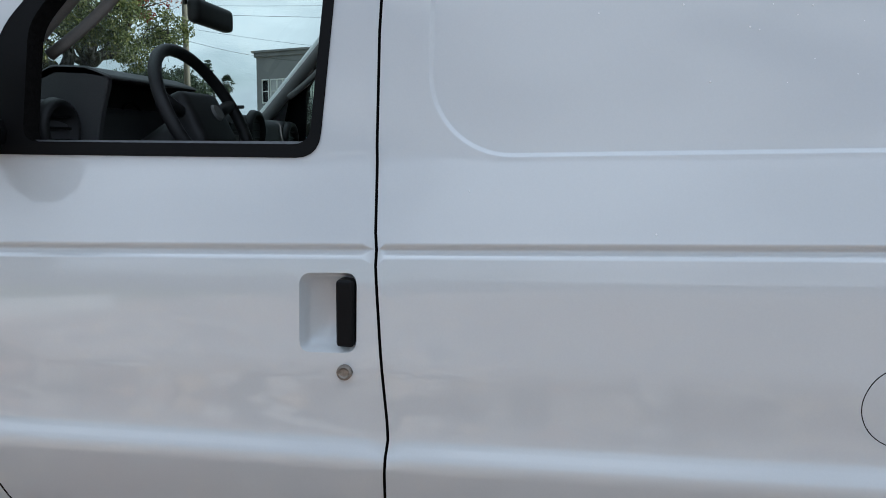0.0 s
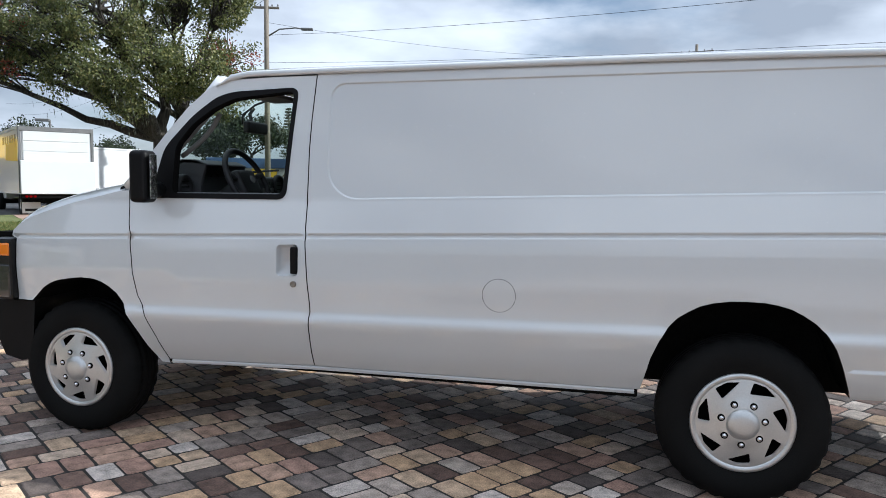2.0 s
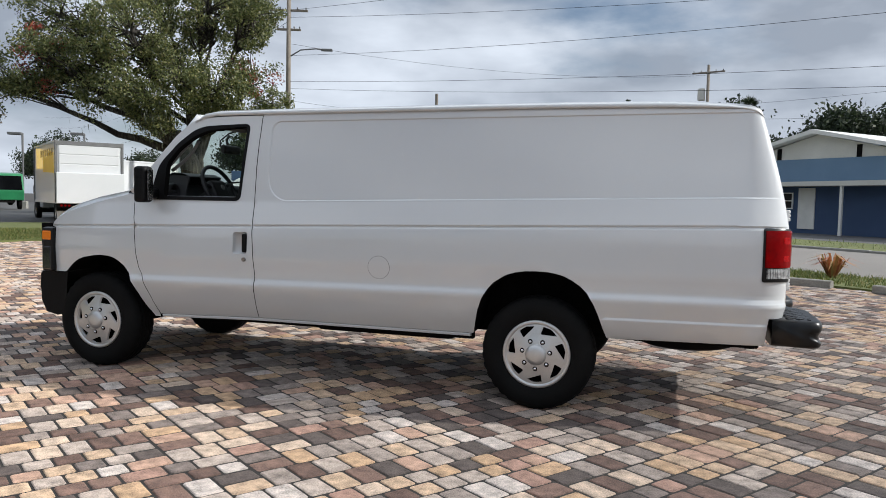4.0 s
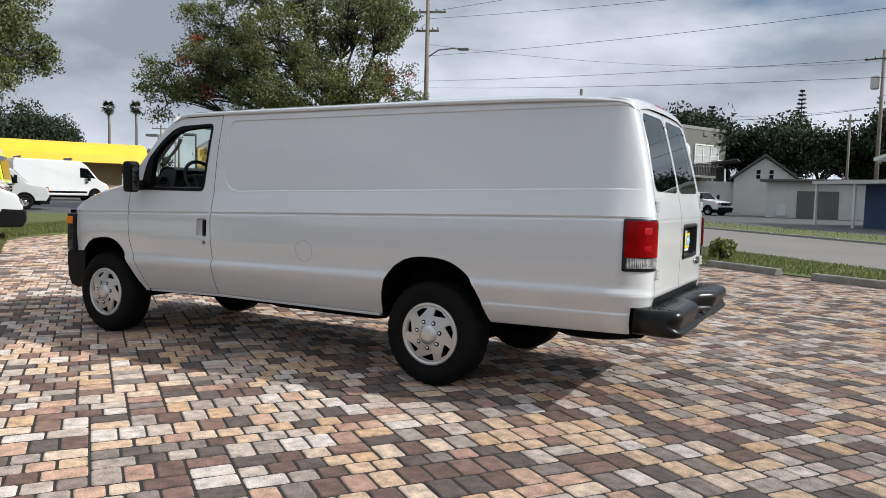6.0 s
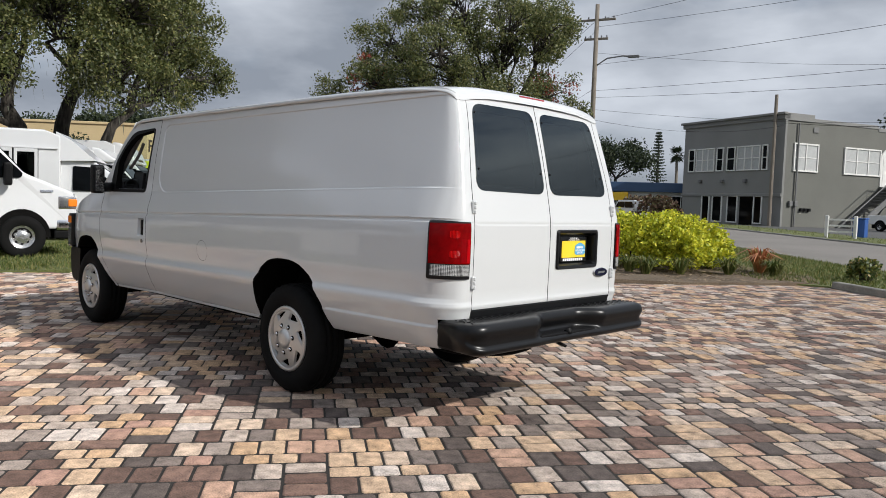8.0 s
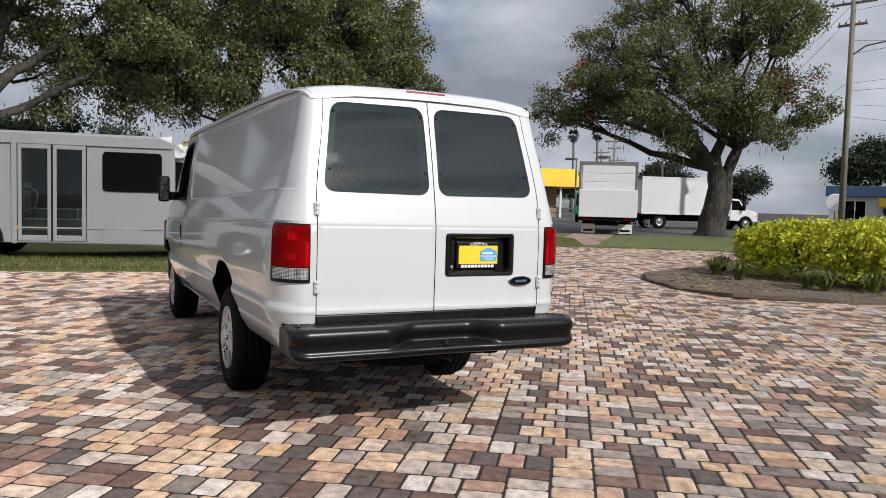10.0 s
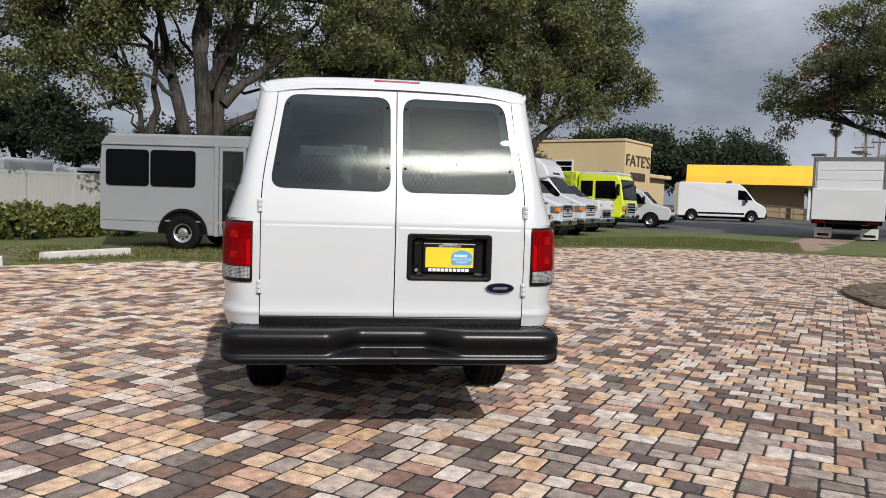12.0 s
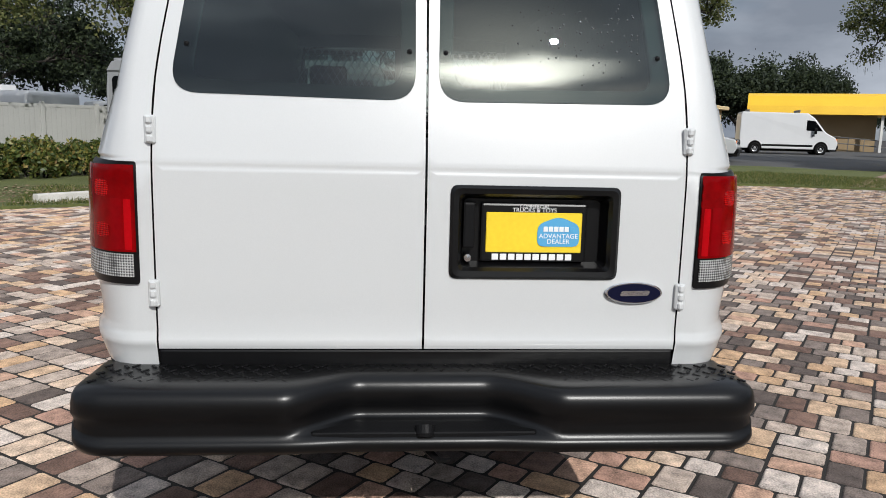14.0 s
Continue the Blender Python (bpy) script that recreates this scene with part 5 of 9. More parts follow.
def sheet(name, poly, mat, lift, label, category, step=1.0, noise_h=0.0, kind="structure", curb=0.0):
    """A laid surface that follows the ground inside poly."""
    lo, hi = np.min(poly, 0), np.max(poly, 0)
    ring_ = dense([tuple(p) for p in poly], step)
    g = np.array([(x, y) for x in np.arange(lo[0], hi[0], step) for y in np.arange(lo[1], hi[1], step)])
    g = g[inside(ring_, g) & (edge_distance(ring_, g) > step * 0.3)]
    pts = ring_ + [tuple(p) for p in g]
    vs, _, fs, *_ = delaunay_2d_cdt([Vector(p) for p in pts], [(i, (i + 1) % len(ring_)) for i in range(len(ring_))], [], 0, 1e-6)
    uv = np.array([tuple(v) for v in vs])
    ok = inside(ring_, np.array([uv[list(f)].mean(0) for f in fs]))
    verts = [(x, y, rise(x, y) + lift + noise_h * (noise.noise(Vector((x * 0.8, y * 0.8, 3))) + 0.6 * noise.noise(Vector((x * 2.7, y * 2.7, 7))))) for x, y in uv]
    faces = [tuple(f) for f, q in zip(fs, ok) if q]
    faces = [f if (Vector(verts[f[1]]) - Vector(verts[f[0]])).cross(Vector(verts[f[2]]) - Vector(verts[f[0]])).z > 0 else f[::-1] for f in faces]
    nv = len(verts)
    for i in range(len(ring_)):
        x, y, z = verts[i]
        verts.append((x, y, z - 0.06))
    for i in range(len(ring_)):
        j = (i + 1) % len(ring_)
        faces.append((j, i, nv + i, nv + j))
    return tagged(part(name, (verts, faces), mat, smooth=False), label, category, kind=kind)


PAVED = [(-4.7, -4.9), (-6.1, -2.7), (-5.6, 0.0), (-4.9, 1.5), (-7.9, 3.6), (-11.7, 6.0), (-12.6, 7.2), (-12.9, 9.0), (-12.7, 11.5), (-11.7, 14.4), (-10.7, 16.2), (-9.3, 18.2), (-7.4, 17.6), (-5.2, 13.8), (-3.4, 9.8), (-2.2, 8.8), (-0.8, 8.3), (0.3, 8.4), (1.3, 9.6), (2.4, 11.4), (3.0, 12.3), (5.4, 10.9), (8.3, 8.8), (9.4, 8.2), (18.0, 0.4), (22.0, -8.0), (16.0, -18.0), (2.0, -18.0), (-2.0, -9.0)]
BACK_LOT = [(-9.3, 18.2), (-10.7, 16.2), (-11.7, 14.4), (-12.7, 11.5), (-12.9, 9.0), (-12.6, 7.2), (-11.7, 6.0), (-7.9, 3.6), (-4.9, 1.5), (-5.6, 0.0), (-6.1, -2.7), (-4.7, -4.9), (-2.0, -9.0), (-14, -14), (-30, -12), (-40, 6), (-26, 13.5), (-22.5, 17.6), (-19.5, 21.8), (-16.0, 27.0), (-12.0, 24.0)]
SANDY = grained("joint_dirt", (0.010, 0.009, 0.008), (0.030, 0.026, 0.022), 0.95, coarse=3, fine=120, bump=0.4)
sheet("joint_sand", PAVED, SANDY, -0.005, "dark sand packed between the pavers", "sand", 1.0)
sheet("lawn", BACK_LOT, GRASS, 0.035, "mown green grass verge beside the pavers", "grass", 1.0, 0.03)
sheet("asphalt_lot", [(-26, 13.5), (-40, 6), (-75, 18), (-105, 34), (-100, 70), (-60, 66), (-24, 36), (-16.0, 27.0), (-19.5, 21.8), (-22.5, 17.6)], ASPHALT, 0.0, "dark asphalt yard with parked trucks", "asphalt", 3.0)
sheet("verge", [street(-16, 12.7), street(-4.0, 12.55), street(-0.9, 12.25), street(1.7, 11.9), street(4.3, 11.33), street(6.1, 11.05), street(6.9, 9.4), street(10.5, 8.6), street(17.8, 6.6), street(30, 9.0), street(60, 12.5), street(60, 14.2), street(-16, 14.2)], GRASS, 0.03, "green roadside grass strip", "grass", 0.8, 0.03)
sheet("road", [street(-40, 14.2), street(110, 14.2), street(110, 22.6), street(-40, 22.6)], ROAD, -0.02, "pale worn asphalt street", "road", 3.0)
sheet("far_verge", [street(-40, 22.6), street(110, 22.6), street(110, 26.5), street(-40, 26.5)], GRASS, 0.05, "grass strip across the street", "grass", 2.0, 0.03)
sheet("far_yard", [street(-60, 26.5), street(120, 26.5), street(120, 90), street(-60, 90)], ASPHALT, 0.03, "worn grey asphalt yards before the buildings", "pavement", 4.0)
MULCH_BED = [(-3.35, 9.75), (-2.2, 8.8), (-0.8, 8.3), (0.3, 8.4), (1.3, 9.6), (2.4, 11.4), (3.0, 12.3), (2.2, 14.0), (-0.5, 16.0), (-4.0, 17.0), (-6.8, 17.2), (-5.2, 13.8)]
sheet("mulch_bed", MULCH_BED, MULCH, 0.05, "brown leaf-littered planting bed", "mulch", 0.5, 0.05)
path = sheet("brick_path", [(-12.6, 13.4), (-11.9, 15.0), (-19.2, 21.6), (-20.4, 20.2)], grained("pink_brick_path", (0.24, 0.15, 0.11), (0.36, 0.25, 0.20), 0.9, coarse=3, fine=30, bump=0.5), 0.045, "narrow pinkish brick path over the lawn", "path", 1.0)


# ---- street side: kerb stops, planting ----
def kerb_stop(p0, p1, mat, label):
    a, b = Vector((*p0, rise(*p0) + 0.0)), Vector((*p1, rise(*p1) + 0.0))
    ln = (b - a).length
    h = 0.175 if mat is PALE_KERB else 0.13
    bm = slab([(-0.10, 0.0), (0.10, 0.0), (0.078, h - 0.015), (0.055, h), (-0.055, h), (-0.078, h - 0.015)], 0, ln, bevel=0.008)
    d = b - a
    ob = part("parking_stop", bm, mat, m=Matrix.Translation(a) @ pose(0, 0, 0, 0, 0, math.degrees(math.atan2(d.y, d.x)) - 90))
    return tagged(ob, label, "parking stop", "parking stops")


OLD_KERB = grained("mossy_dark_concrete", (0.09, 0.083, 0.072), (0.30, 0.285, 0.25), 0.95, coarse=4, fine=40, bump=0.6)
PALE_KERB = grained("whitewashed_concrete", (0.42, 0.40, 0.36), (0.68, 0.66, 0.62), 0.9, coarse=4, fine=50, bump=0.4)
for p0, p1 in (((3.35, 12.05), (4.80, 10.95)), ((5.42, 10.42), (7.05, 9.55)), ((7.6, 9.1), (9.1, 8.0))):
    kerb_stop(p0, p1, OLD_KERB, "mossy grey concrete stop at the edge of the pavers")
for p0, p1 in (((-5.38, -4.72), (-6.86, -3.62)), ((-3.2, -6.3), (-4.50, -5.05))):
    kerb_stop(p0, p1, PALE_KERB, "whitewashed concrete parking stop beside the grass")
for k in range(42):
    a = -36 + k * 3.5
    for d in (14.25, 22.55):
        x, y = street(a, d)
        z = rise(x, y)
        if k % 3 != 2 or d > 20:
            bm = box(-1.74, 1.74, -0.09, 0.09, -0.12, 0.06, 0.02, 1)
            ob = part("kerb", bm, KERB, m=pose(x, y, z, 0, 0, math.degrees(math.atan2(U.y, U.x))))
            tagged(ob, "weathered concrete kerb along the street", "kerb", "street kerbs", "structure")


# ---- leaves ----
def leaf_cloud(centres, radii, per, size, seed, droop=0.35, flat=0.75, narrow=0.55):
    """Loose leaf blades scattered in clumps: arrays of vertices and faces."""
    r = np.random.default_rng(seed)
    c = np.repeat(np.array(centres, float), per, 0)
    rad = np.repeat(np.array(radii, float), per)
    n = len(c)
    d = r.normal(size=(n, 3))
    d /= np.linalg.norm(d, axis=1)[:, None]
    p = c + d * (rad * r.random(n) ** 0.45)[:, None] * np.array([1, 1, flat])
    a = r.normal(size=(n, 3))
    a[:, 2] -= droop
    a /= np.linalg.norm(a, axis=1)[:, None]
    b = np.cross(a, r.normal(size=(n, 3)))
    b /= np.linalg.norm(b, axis=1)[:, None]
    s = (size * (0.6 + 0.8 * r.random(n)))[:, None]
    w = s * narrow
    v = np.stack([p - a * s * 0.5, p + b * w * 0.5, p + a * s * 0.5, p - b * w * 0.5], 1).reshape(-1, 3)
    f = np.arange(4 * n).reshape(-1, 4)
    return v, f


def cloud_mesh(name, v, f, mat):
    me = bpy.data.meshes.new(name)
    me.vertices.add(len(v))
    me.vertices.foreach_set("co", v.astype(np.float32).ravel())
    me.loops.add(f.size)
    me.loops.foreach_set("vertex_index", f.astype(np.int32).ravel())
    me.polygons.add(len(f))
    me.polygons.foreach_set("loop_start", np.arange(0, f.size, f.shape[1], dtype=np.int32))
    me.polygons.foreach_set("loop_total", np.full(len(f), f.shape[1], np.int32))
    me.materials.append(mat)
    me.update()
    me.validate()
    return me


OAK_LEAF = island_mat("oak_leaves", ((0.0, (0.045, 0.058, 0.020)), (0.35, (0.092, 0.112, 0.036)), (0.65, (0.145, 0.162, 0.052)), (0.85, (0.215, 0.22, 0.074)), (1.0, (0.27, 0.245, 0.10))), 0.5, fine=3, bump=0, through=0.4, mottle=0.2)
DARK_LEAF = island_mat("dark_tree_leaves", ((0.0, (0.010, 0.018, 0.007)), (0.5, (0.020, 0.033, 0.012)), (1.0, (0.042, 0.058, 0.019))), 0.7, fine=3, bump=0, through=0.18, mottle=0.2)
RED_LEAF = island_mat("red_autumn_leaves", ((0.0, (0.16, 0.025, 0.018)), (0.5, (0.24, 0.05, 0.03)), (1.0, (0.30, 0.10, 0.04))), 0.6, fine=3, bump=0, through=0.3)
HEDGE_LEAF = island_mat("golden_hedge_leaves", ((0.0, (0.20, 0.25, 0.015)), (0.35, (0.42, 0.46, 0.02)), (0.7, (0.62, 0.60, 0.03)), (1.0, (0.74, 0.66, 0.06))), 0.65, fine=3, bump=0, through=0.3, mottle=0.2)
SHRUB_LEAF = island_mat("mixed_shrub_leaves", ((0.0, (0.04, 0.07, 0.015)), (0.5, (0.10, 0.13, 0.03)), (0.85, (0.26, 0.24, 0.05)), (1.0, (0.30, 0.20, 0.08))), 0.5, fine=3, bump=0, through=0.3)
CORDYLINE = island_mat("rust_red_blades", ((0.0, (0.26, 0.07, 0.03)), (0.5, (0.42, 0.17, 0.06)), (1.0, (0.30, 0.20, 0.07))), 0.5, fine=3, bump=0, through=0.25)
BLADE = island_mat("grass_blades", ((0.0, (0.045, 0.072, 0.012)), (0.4, (0.085, 0.115, 0.020)), (0.75, (0.16, 0.17, 0.038)), (1.0, (0.28, 0.24, 0.10))), 0.6, fine=3, bump=0, through=0.3)
LITTER = island_mat("fallen_leaves", ((0.0, (0.10, 0.065, 0.035)), (0.5, (0.22, 0.15, 0.085)), (1.0, (0.36, 0.28, 0.18))), 0.8, fine=3, bump=0, through=0.1)
MOSS = island_mat("grey_hanging_moss", ((0.0, (0.09, 0.10, 0.07)), (1.0, (0.16, 0.17, 0.13))), 0.9, fine=3, bump=0, through=0.2)


def bark_mat(name, dark, light):
    """Bark: fissures that run up the limb, over broad pale and dark patches."""
    m, n, l, b = base_mat(name, light, 0.95)
    co, mp = n.new("ShaderNodeTexCoord"), n.new("ShaderNodeMapping")
    mp.inputs["Scale"].default_value = (1.0, 1.0, 0.16)
    l.new(co.outputs["Object"], mp.inputs["Vector"])
    f, a_ = n.new("ShaderNodeTexNoise"), n.new("ShaderNodeTexNoise")
    f.inputs["Scale"].default_value, f.inputs["Detail"].default_value = 14.0, 6
    a_.inputs["Scale"].default_value, a_.inputs["Detail"].default_value = 1.4, 4
    l.new(mp.outputs["Vector"], f.inputs["Vector"])
    l.new(co.outputs["Object"], a_.inputs["Vector"])
    add = n.new("ShaderNodeMath")
    add.operation = "ADD"
    l.new(f.outputs["Fac"], add.inputs[0])
    l.new(a_.outputs["Fac"], add.inputs[1])
    ramp = n.new("ShaderNodeValToRGB")
    half_ = n.new("ShaderNodeMath")
    half_.operation = "MULTIPLY"
    half_.inputs[1].default_value = 0.5
    l.new(add.outputs[0], half_.inputs[0])
    ramp.color_ramp.elements[0].position, ramp.color_ramp.elements[0].color = 0.40, (*dark, 1)
    ramp.color_ramp.elements[1].position, ramp.color_ramp.elements[1].color = 0.62, (*light, 1)
    l.new(half_.outputs[0], ramp.inputs["Fac"])
    l.new(ramp.outputs["Color"], b.inputs["Base Color"])
    bp = n.new("ShaderNodeBump")
    bp.inputs["Strength"].default_value, bp.inputs["Distance"].default_value = 1.0, 0.06
    l.new(f.outputs["Fac"], bp.inputs["Height"])
    l.new(bp.outputs["Normal"], b.inputs["Normal"])
    return m


BARK = bark_mat("oak_bark", (0.009, 0.0075, 0.006), (0.072, 0.062, 0.051))
PALM_BARK = grained("palm_bark", (0.10, 0.085, 0.065), (0.24, 0.21, 0.17), 0.95, coarse=4, fine=30, bump=0.7)


def tree(name, at, label, seed, trunks, spread, height, radius, clumps, per, leaf, mat=None, category="tree", red=0, moss=0, group="", low=0.42):
    """A broad tree: forked trunks, winding limbs, twigs, and a crown of leaf clumps at the twig ends."""
    r = random.Random(seed)
    base = empty(name, pose(*at), label, category, group)
    wood = bmesh.new()
    tips = []

    def limb(p, d, ln, rad, level):
        pts, rads = [p], [rad]
        steps = 5 if level < 2 else 3
        for i in range(steps):
            d = (d + Vector((r.gauss(0, 0.16), r.gauss(0, 0.16), r.gauss(0.02, 0.12)))).normalized()
            if level >= 1:
                out = Vector((p.x, p.y, 0))
                d = (d + out.normalized() * 0.10 if out.length > 0.3 else d).normalized()
            if p.z > height * 0.93:
                d.z = min(d.z, 0.0)
            p = p + d * (ln / steps)
            q = math.hypot(p.x, p.y)
            if q > spread:
                p.x, p.y = p.x * spread / q, p.y * spread / q
            pts.append(p.copy())
            rads.append(rad * (1 - 0.55 * (i + 1) / steps))
            if level >= 2 and i >= 1:
                tips.append((p.copy(), level))
        tube(pts, rads, 9 if level == 0 else (6 if level < 3 else 4), wood, level == 0)
        if level < 4:
            for k in range((3, 3, 3, 2)[level] + (r.random() < 0.4)):
                a = r.random() * 2 * math.pi
                side = Vector((math.cos(a), math.sin(a), r.uniform(-0.15, 0.55)))
                nd = (d * 0.75 + side * (0.85 if level else 0.75)).normalized()
                start = pts[-1] if k < 2 else pts[r.randrange(2, len(pts))]
                limb(start.copy(), nd, ln * r.uniform(0.55, 0.78), rads[-1] * r.uniform(0.65, 0.95), level + 1)

    for tx, ty, dx, dy, ln, rad in trunks:
        flare = [Vector((tx, ty, -0.15)), Vector((tx + dx * 0.08, ty + dy * 0.08, 0.25)), Vector((tx + dx * 0.2, ty + dy * 0.2, 0.8))]
        tube(flare, [rad * 1.7, rad * 1.2, rad], 12, wood, False)
        limb(flare[-1].copy(), Vector((dx, dy, 1.0)).normalized(), ln, rad, 0)
    part("trunk", wood, BARK, base, smooth=True)
    pick = [t for t, l in tips if t.z > height * low and l >= 2]
    r.shuffle(pick)
    pick = pick[:clumps]
    v, f = leaf_cloud(pick, [radius * r.uniform(0.6, 1.25) for _ in pick], per, leaf, seed)
    part("crown", cloud_mesh("crown", v, f, mat or OAK_LEAF), None, base)["kind"] = "stuff"
    if red:
        reds = [t for t in pick if t.z < height * 0.75][:red]
        v, f = leaf_cloud([t + Vector((0, 0, -0.2)) for t in reds], [radius * 1.1] * len(reds), per, leaf, seed + 1)
        part("red_foliage", cloud_mesh("red_foliage", v, f, RED_LEAF), None, base, "patches of red leaves")["kind"] = "stuff"
    if moss:
        hang = [t for t in pick if t.z < height * 0.7][:moss]
        rr = np.random.default_rng(seed)
        pv, pf = [], []
        for t in hang:
            for _ in range(9):
                o = np.array(t) + rr.normal(size=3) * 0.3
                ln = rr.uniform(0.4, 1.3)
                w = rr.uniform(0.02, 0.06)
                a = rr.uniform(0, 6.3)
                k = len(pv)
                pv += [o + (w * math.cos(a), w * math.sin(a), 0), o - (w * math.cos(a), w * math.sin(a), 0), o + (0.05, 0.02, -ln)]
                pf.append((k, k + 1, k + 2))
        part("hanging_moss", (pv, pf), MOSS, base, "grey hanging moss")["kind"] = "stuff"
    return base


def put(x, y):
    return (x, y, rise(x, y))


# the big oaks: limbs reach out to lobes of foliage; local x runs across the street's view, y away from it
def oak(at, yaw, label, seed, stems, lobes, leaf=0.12, dense_=1.0, mat=None, red=(), moss=0, limbs=(), clump=0.62):
    r = random.Random(seed)
    base = empty("oak_tree", pose(*at, 0, 0, yaw), label, "tree", "big oaks")
    wood = bmesh.new()
    heads = []
    for tx, ty, dx, dy, h, rad in stems:
        bend = lambda q: Vector((r.gauss(0, q), r.gauss(0, q), 0))
        knots = [(0.0, -0.2 / h, 1.75), (0.0, 0.25 / h, 1.3), (0.12, 0.22, 1.12), (0.24, 0.42, 1.02), (0.55, 0.72, 0.90), (0.76, 0.86, 0.80), (1.0, 1.0, 0.66), (1.16, 1.17, 0.54), (1.32, 1.38, 0.40), (1.46, 1.58, 0.26), (1.52, 1.75, 0.13)]
        pts = [Vector((tx + dx * k, ty + dy * k, h * z)) + bend(0.02 + 0.11 * min(1, max(0, z))) for k, z, _ in knots]
        tube(pts, [rad * q * r.uniform(0.92, 1.1) for _, _, q in knots], 12, wood, False)
        heads += [(pts[4], rad * 0.62), (pts[6], rad * 0.70)]
    # heavy limbs that part from the stems: from (x, z) to (x, z), sagging or arching on the way
    for x0, z0, x1, z1, rad, arch in limbs:
        ya, yb = r.uniform(-0.1, 0.2), r.uniform(-1.0, 1.4)
        pts = []
        for t in np.linspace(0, 1, 10):
            kink = Vector((r.gauss(0, 0.06), r.gauss(0, 0.08), r.gauss(0, 0.06))) * min(1, 4 * t)
            pts.append(Vector((x0 + (x1 - x0) * t, ya + (yb - ya) * t, z0 + (z1 - z0) * t + arch * 4 * t * (1 - t))) + kink)
        tube(pts, [rad * (1.25 - 0.95 * t ** 0.8) for t in np.linspace(0, 1, 10)], 9, wood, False)
        heads += [(pts[5], rad * 0.6), (pts[9], rad * 0.5)]
    tips, reds = [], []
    for n_, (lx, ly, lz, lr) in enumerate(lobes):
        c = Vector((lx, ly, lz))
        h, hr = min(heads, key=lambda q: (q[0] - c).length + (6 if q[0].z > c.z - 0.4 else 0))
        bend = h.lerp(c, 0.5) + Vector((r.gauss(0, 0.4), r.gauss(0, 0.4), 0.28 * (c - h).length * r.uniform(-0.35, 0.75)))
        way = []
        for t in np.linspace(0, 1, 9):
            q = h * (1 - t) ** 2 + bend * 2 * t * (1 - t) + c * t * t
            way.append(q + Vector((r.gauss(0, 0.10), r.gauss(0, 0.10), r.gauss(0, 0.08))) * (0 < t))
        tube(way, [hr * (0.72 - 0.62 * t ** 0.7) for t in np.linspace(0, 1, 9)], 7, wood, False)
        many = int(dense_ * 8.5 * lr ** 2) + 5
        for k in range(many):
            d = Vector((r.gauss(0, 1), r.gauss(0, 1), r.gauss(0.1, 0.75)))
            d = d.normalized() * lr * r.uniform(0.35, 1.0) ** 0.6
            d *= 0.85 + 0.35 * noise.noise(d * 0.6 + Vector((seed, n_, 0)))
            tip = c + d
            start = way[r.choice((5, 6, 7, 8))]
            mid_ = start.lerp(tip, 0.5) + Vector((r.gauss(0, 0.15), r.gauss(0, 0.15), r.uniform(-0.05, 0.3)))
            tube([start, mid_, tip], [0.045 * lr ** 0.5, 0.028, 0.010], 4, wood, False)
            (reds if n_ in red and k % 3 == 0 else tips).append(tip)
    part("trunk", wood, BARK, base, smooth=True)
    size_ = lambda ts: [clump * r.uniform(0.55, 1.35) for _ in ts]
    v, f = leaf_cloud(tips, size_(tips), int(120 * (0.15 / leaf) ** 1.2), leaf, seed, flat=0.72)
    part("crown", cloud_mesh("crown", v, f, mat or OAK_LEAF), None, base)["kind"] = "stuff"
    if reds:
        v, f = leaf_cloud(reds, size_(reds), 64, leaf, seed + 1)
        part("red_foliage", cloud_mesh("red_foliage", v, f, RED_LEAF), None, base, "patches of red leaves")["kind"] = "stuff"
    if moss:
        rr = np.random.default_rng(seed)
        pv, pf = [], []
        for t in sorted(tips, key=lambda q: q.z)[:moss]:
            for _ in range(14):
                o = np.array(t) + rr.normal(size=3) * 0.35
                ln, w, a = rr.uniform(0.12, 0.5), rr.uniform(0.008, 0.022), rr.uniform(0, 6.3)
                k = len(pv)
                pv += [o + (w * math.cos(a), w * math.sin(a), 0), o - (w * math.cos(a), w * math.sin(a), 0), o + (0.05, 0.02, -ln)]
                pf.append((k, k + 1, k + 2))
        part("hanging_moss", (pv, pf), MOSS, base, "grey hanging moss")["kind"] = "stuff"
    return base


oak(put(-19.0, 27.5), 41.3, "broad oak with red leaf patches and hanging moss on the lawn", 5,
    [(0.0, 0.0, 0.15, 0.0, 3.4, 0.56), (0.25, 0.1, 0.7, 0.3, 4.4, 0.34)],
    [(-8.4, 0.0, 6.2, 1.7), (-6.3, -0.8, 7.2, 2.0), (-5.6, 1.5, 9.8, 2.5), (-2.6, -2.0, 8.6, 2.4), (-1.8, 0.0, 11.6, 2.3), (1.0, -0.5, 10.4, 2.5), (3.3, 0.0, 7.4, 1.8), (2.9, -1.5, 9.8, 2.0), (1.2, -2.8, 6.4, 1.8),
     (-4.2, 2.5, 12.0, 1.9), (1.6, 2.5, 12.0, 1.8), (-0.5, 3.5, 8.6, 2.4), (4.5, 1.0, 6.0, 1.2), (-2.4, -2.8, 5.9, 1.5), (3.6, 1.8, 10.8, 1.9), (2.9, 0.5, 5.2, 1.1),
     (-2.0, -1.5, 5.1, 1.2), (-3.7, -1.0, 6.0, 1.4), (-5.3, 0.0, 6.7, 1.5), (0.3, -1.8, 5.8, 1.3), (-0.8, -2.2, 7.0, 1.7), (1.8, -1.4, 5.3, 0.9), (-1.3, -2.4, 4.4, 0.7), (-6.9, -0.3, 6.1, 1.1), (-4.2, -1.6, 7.6, 1.6)], leaf=0.135, dense_=0.92, red=(1, 6), moss=60)
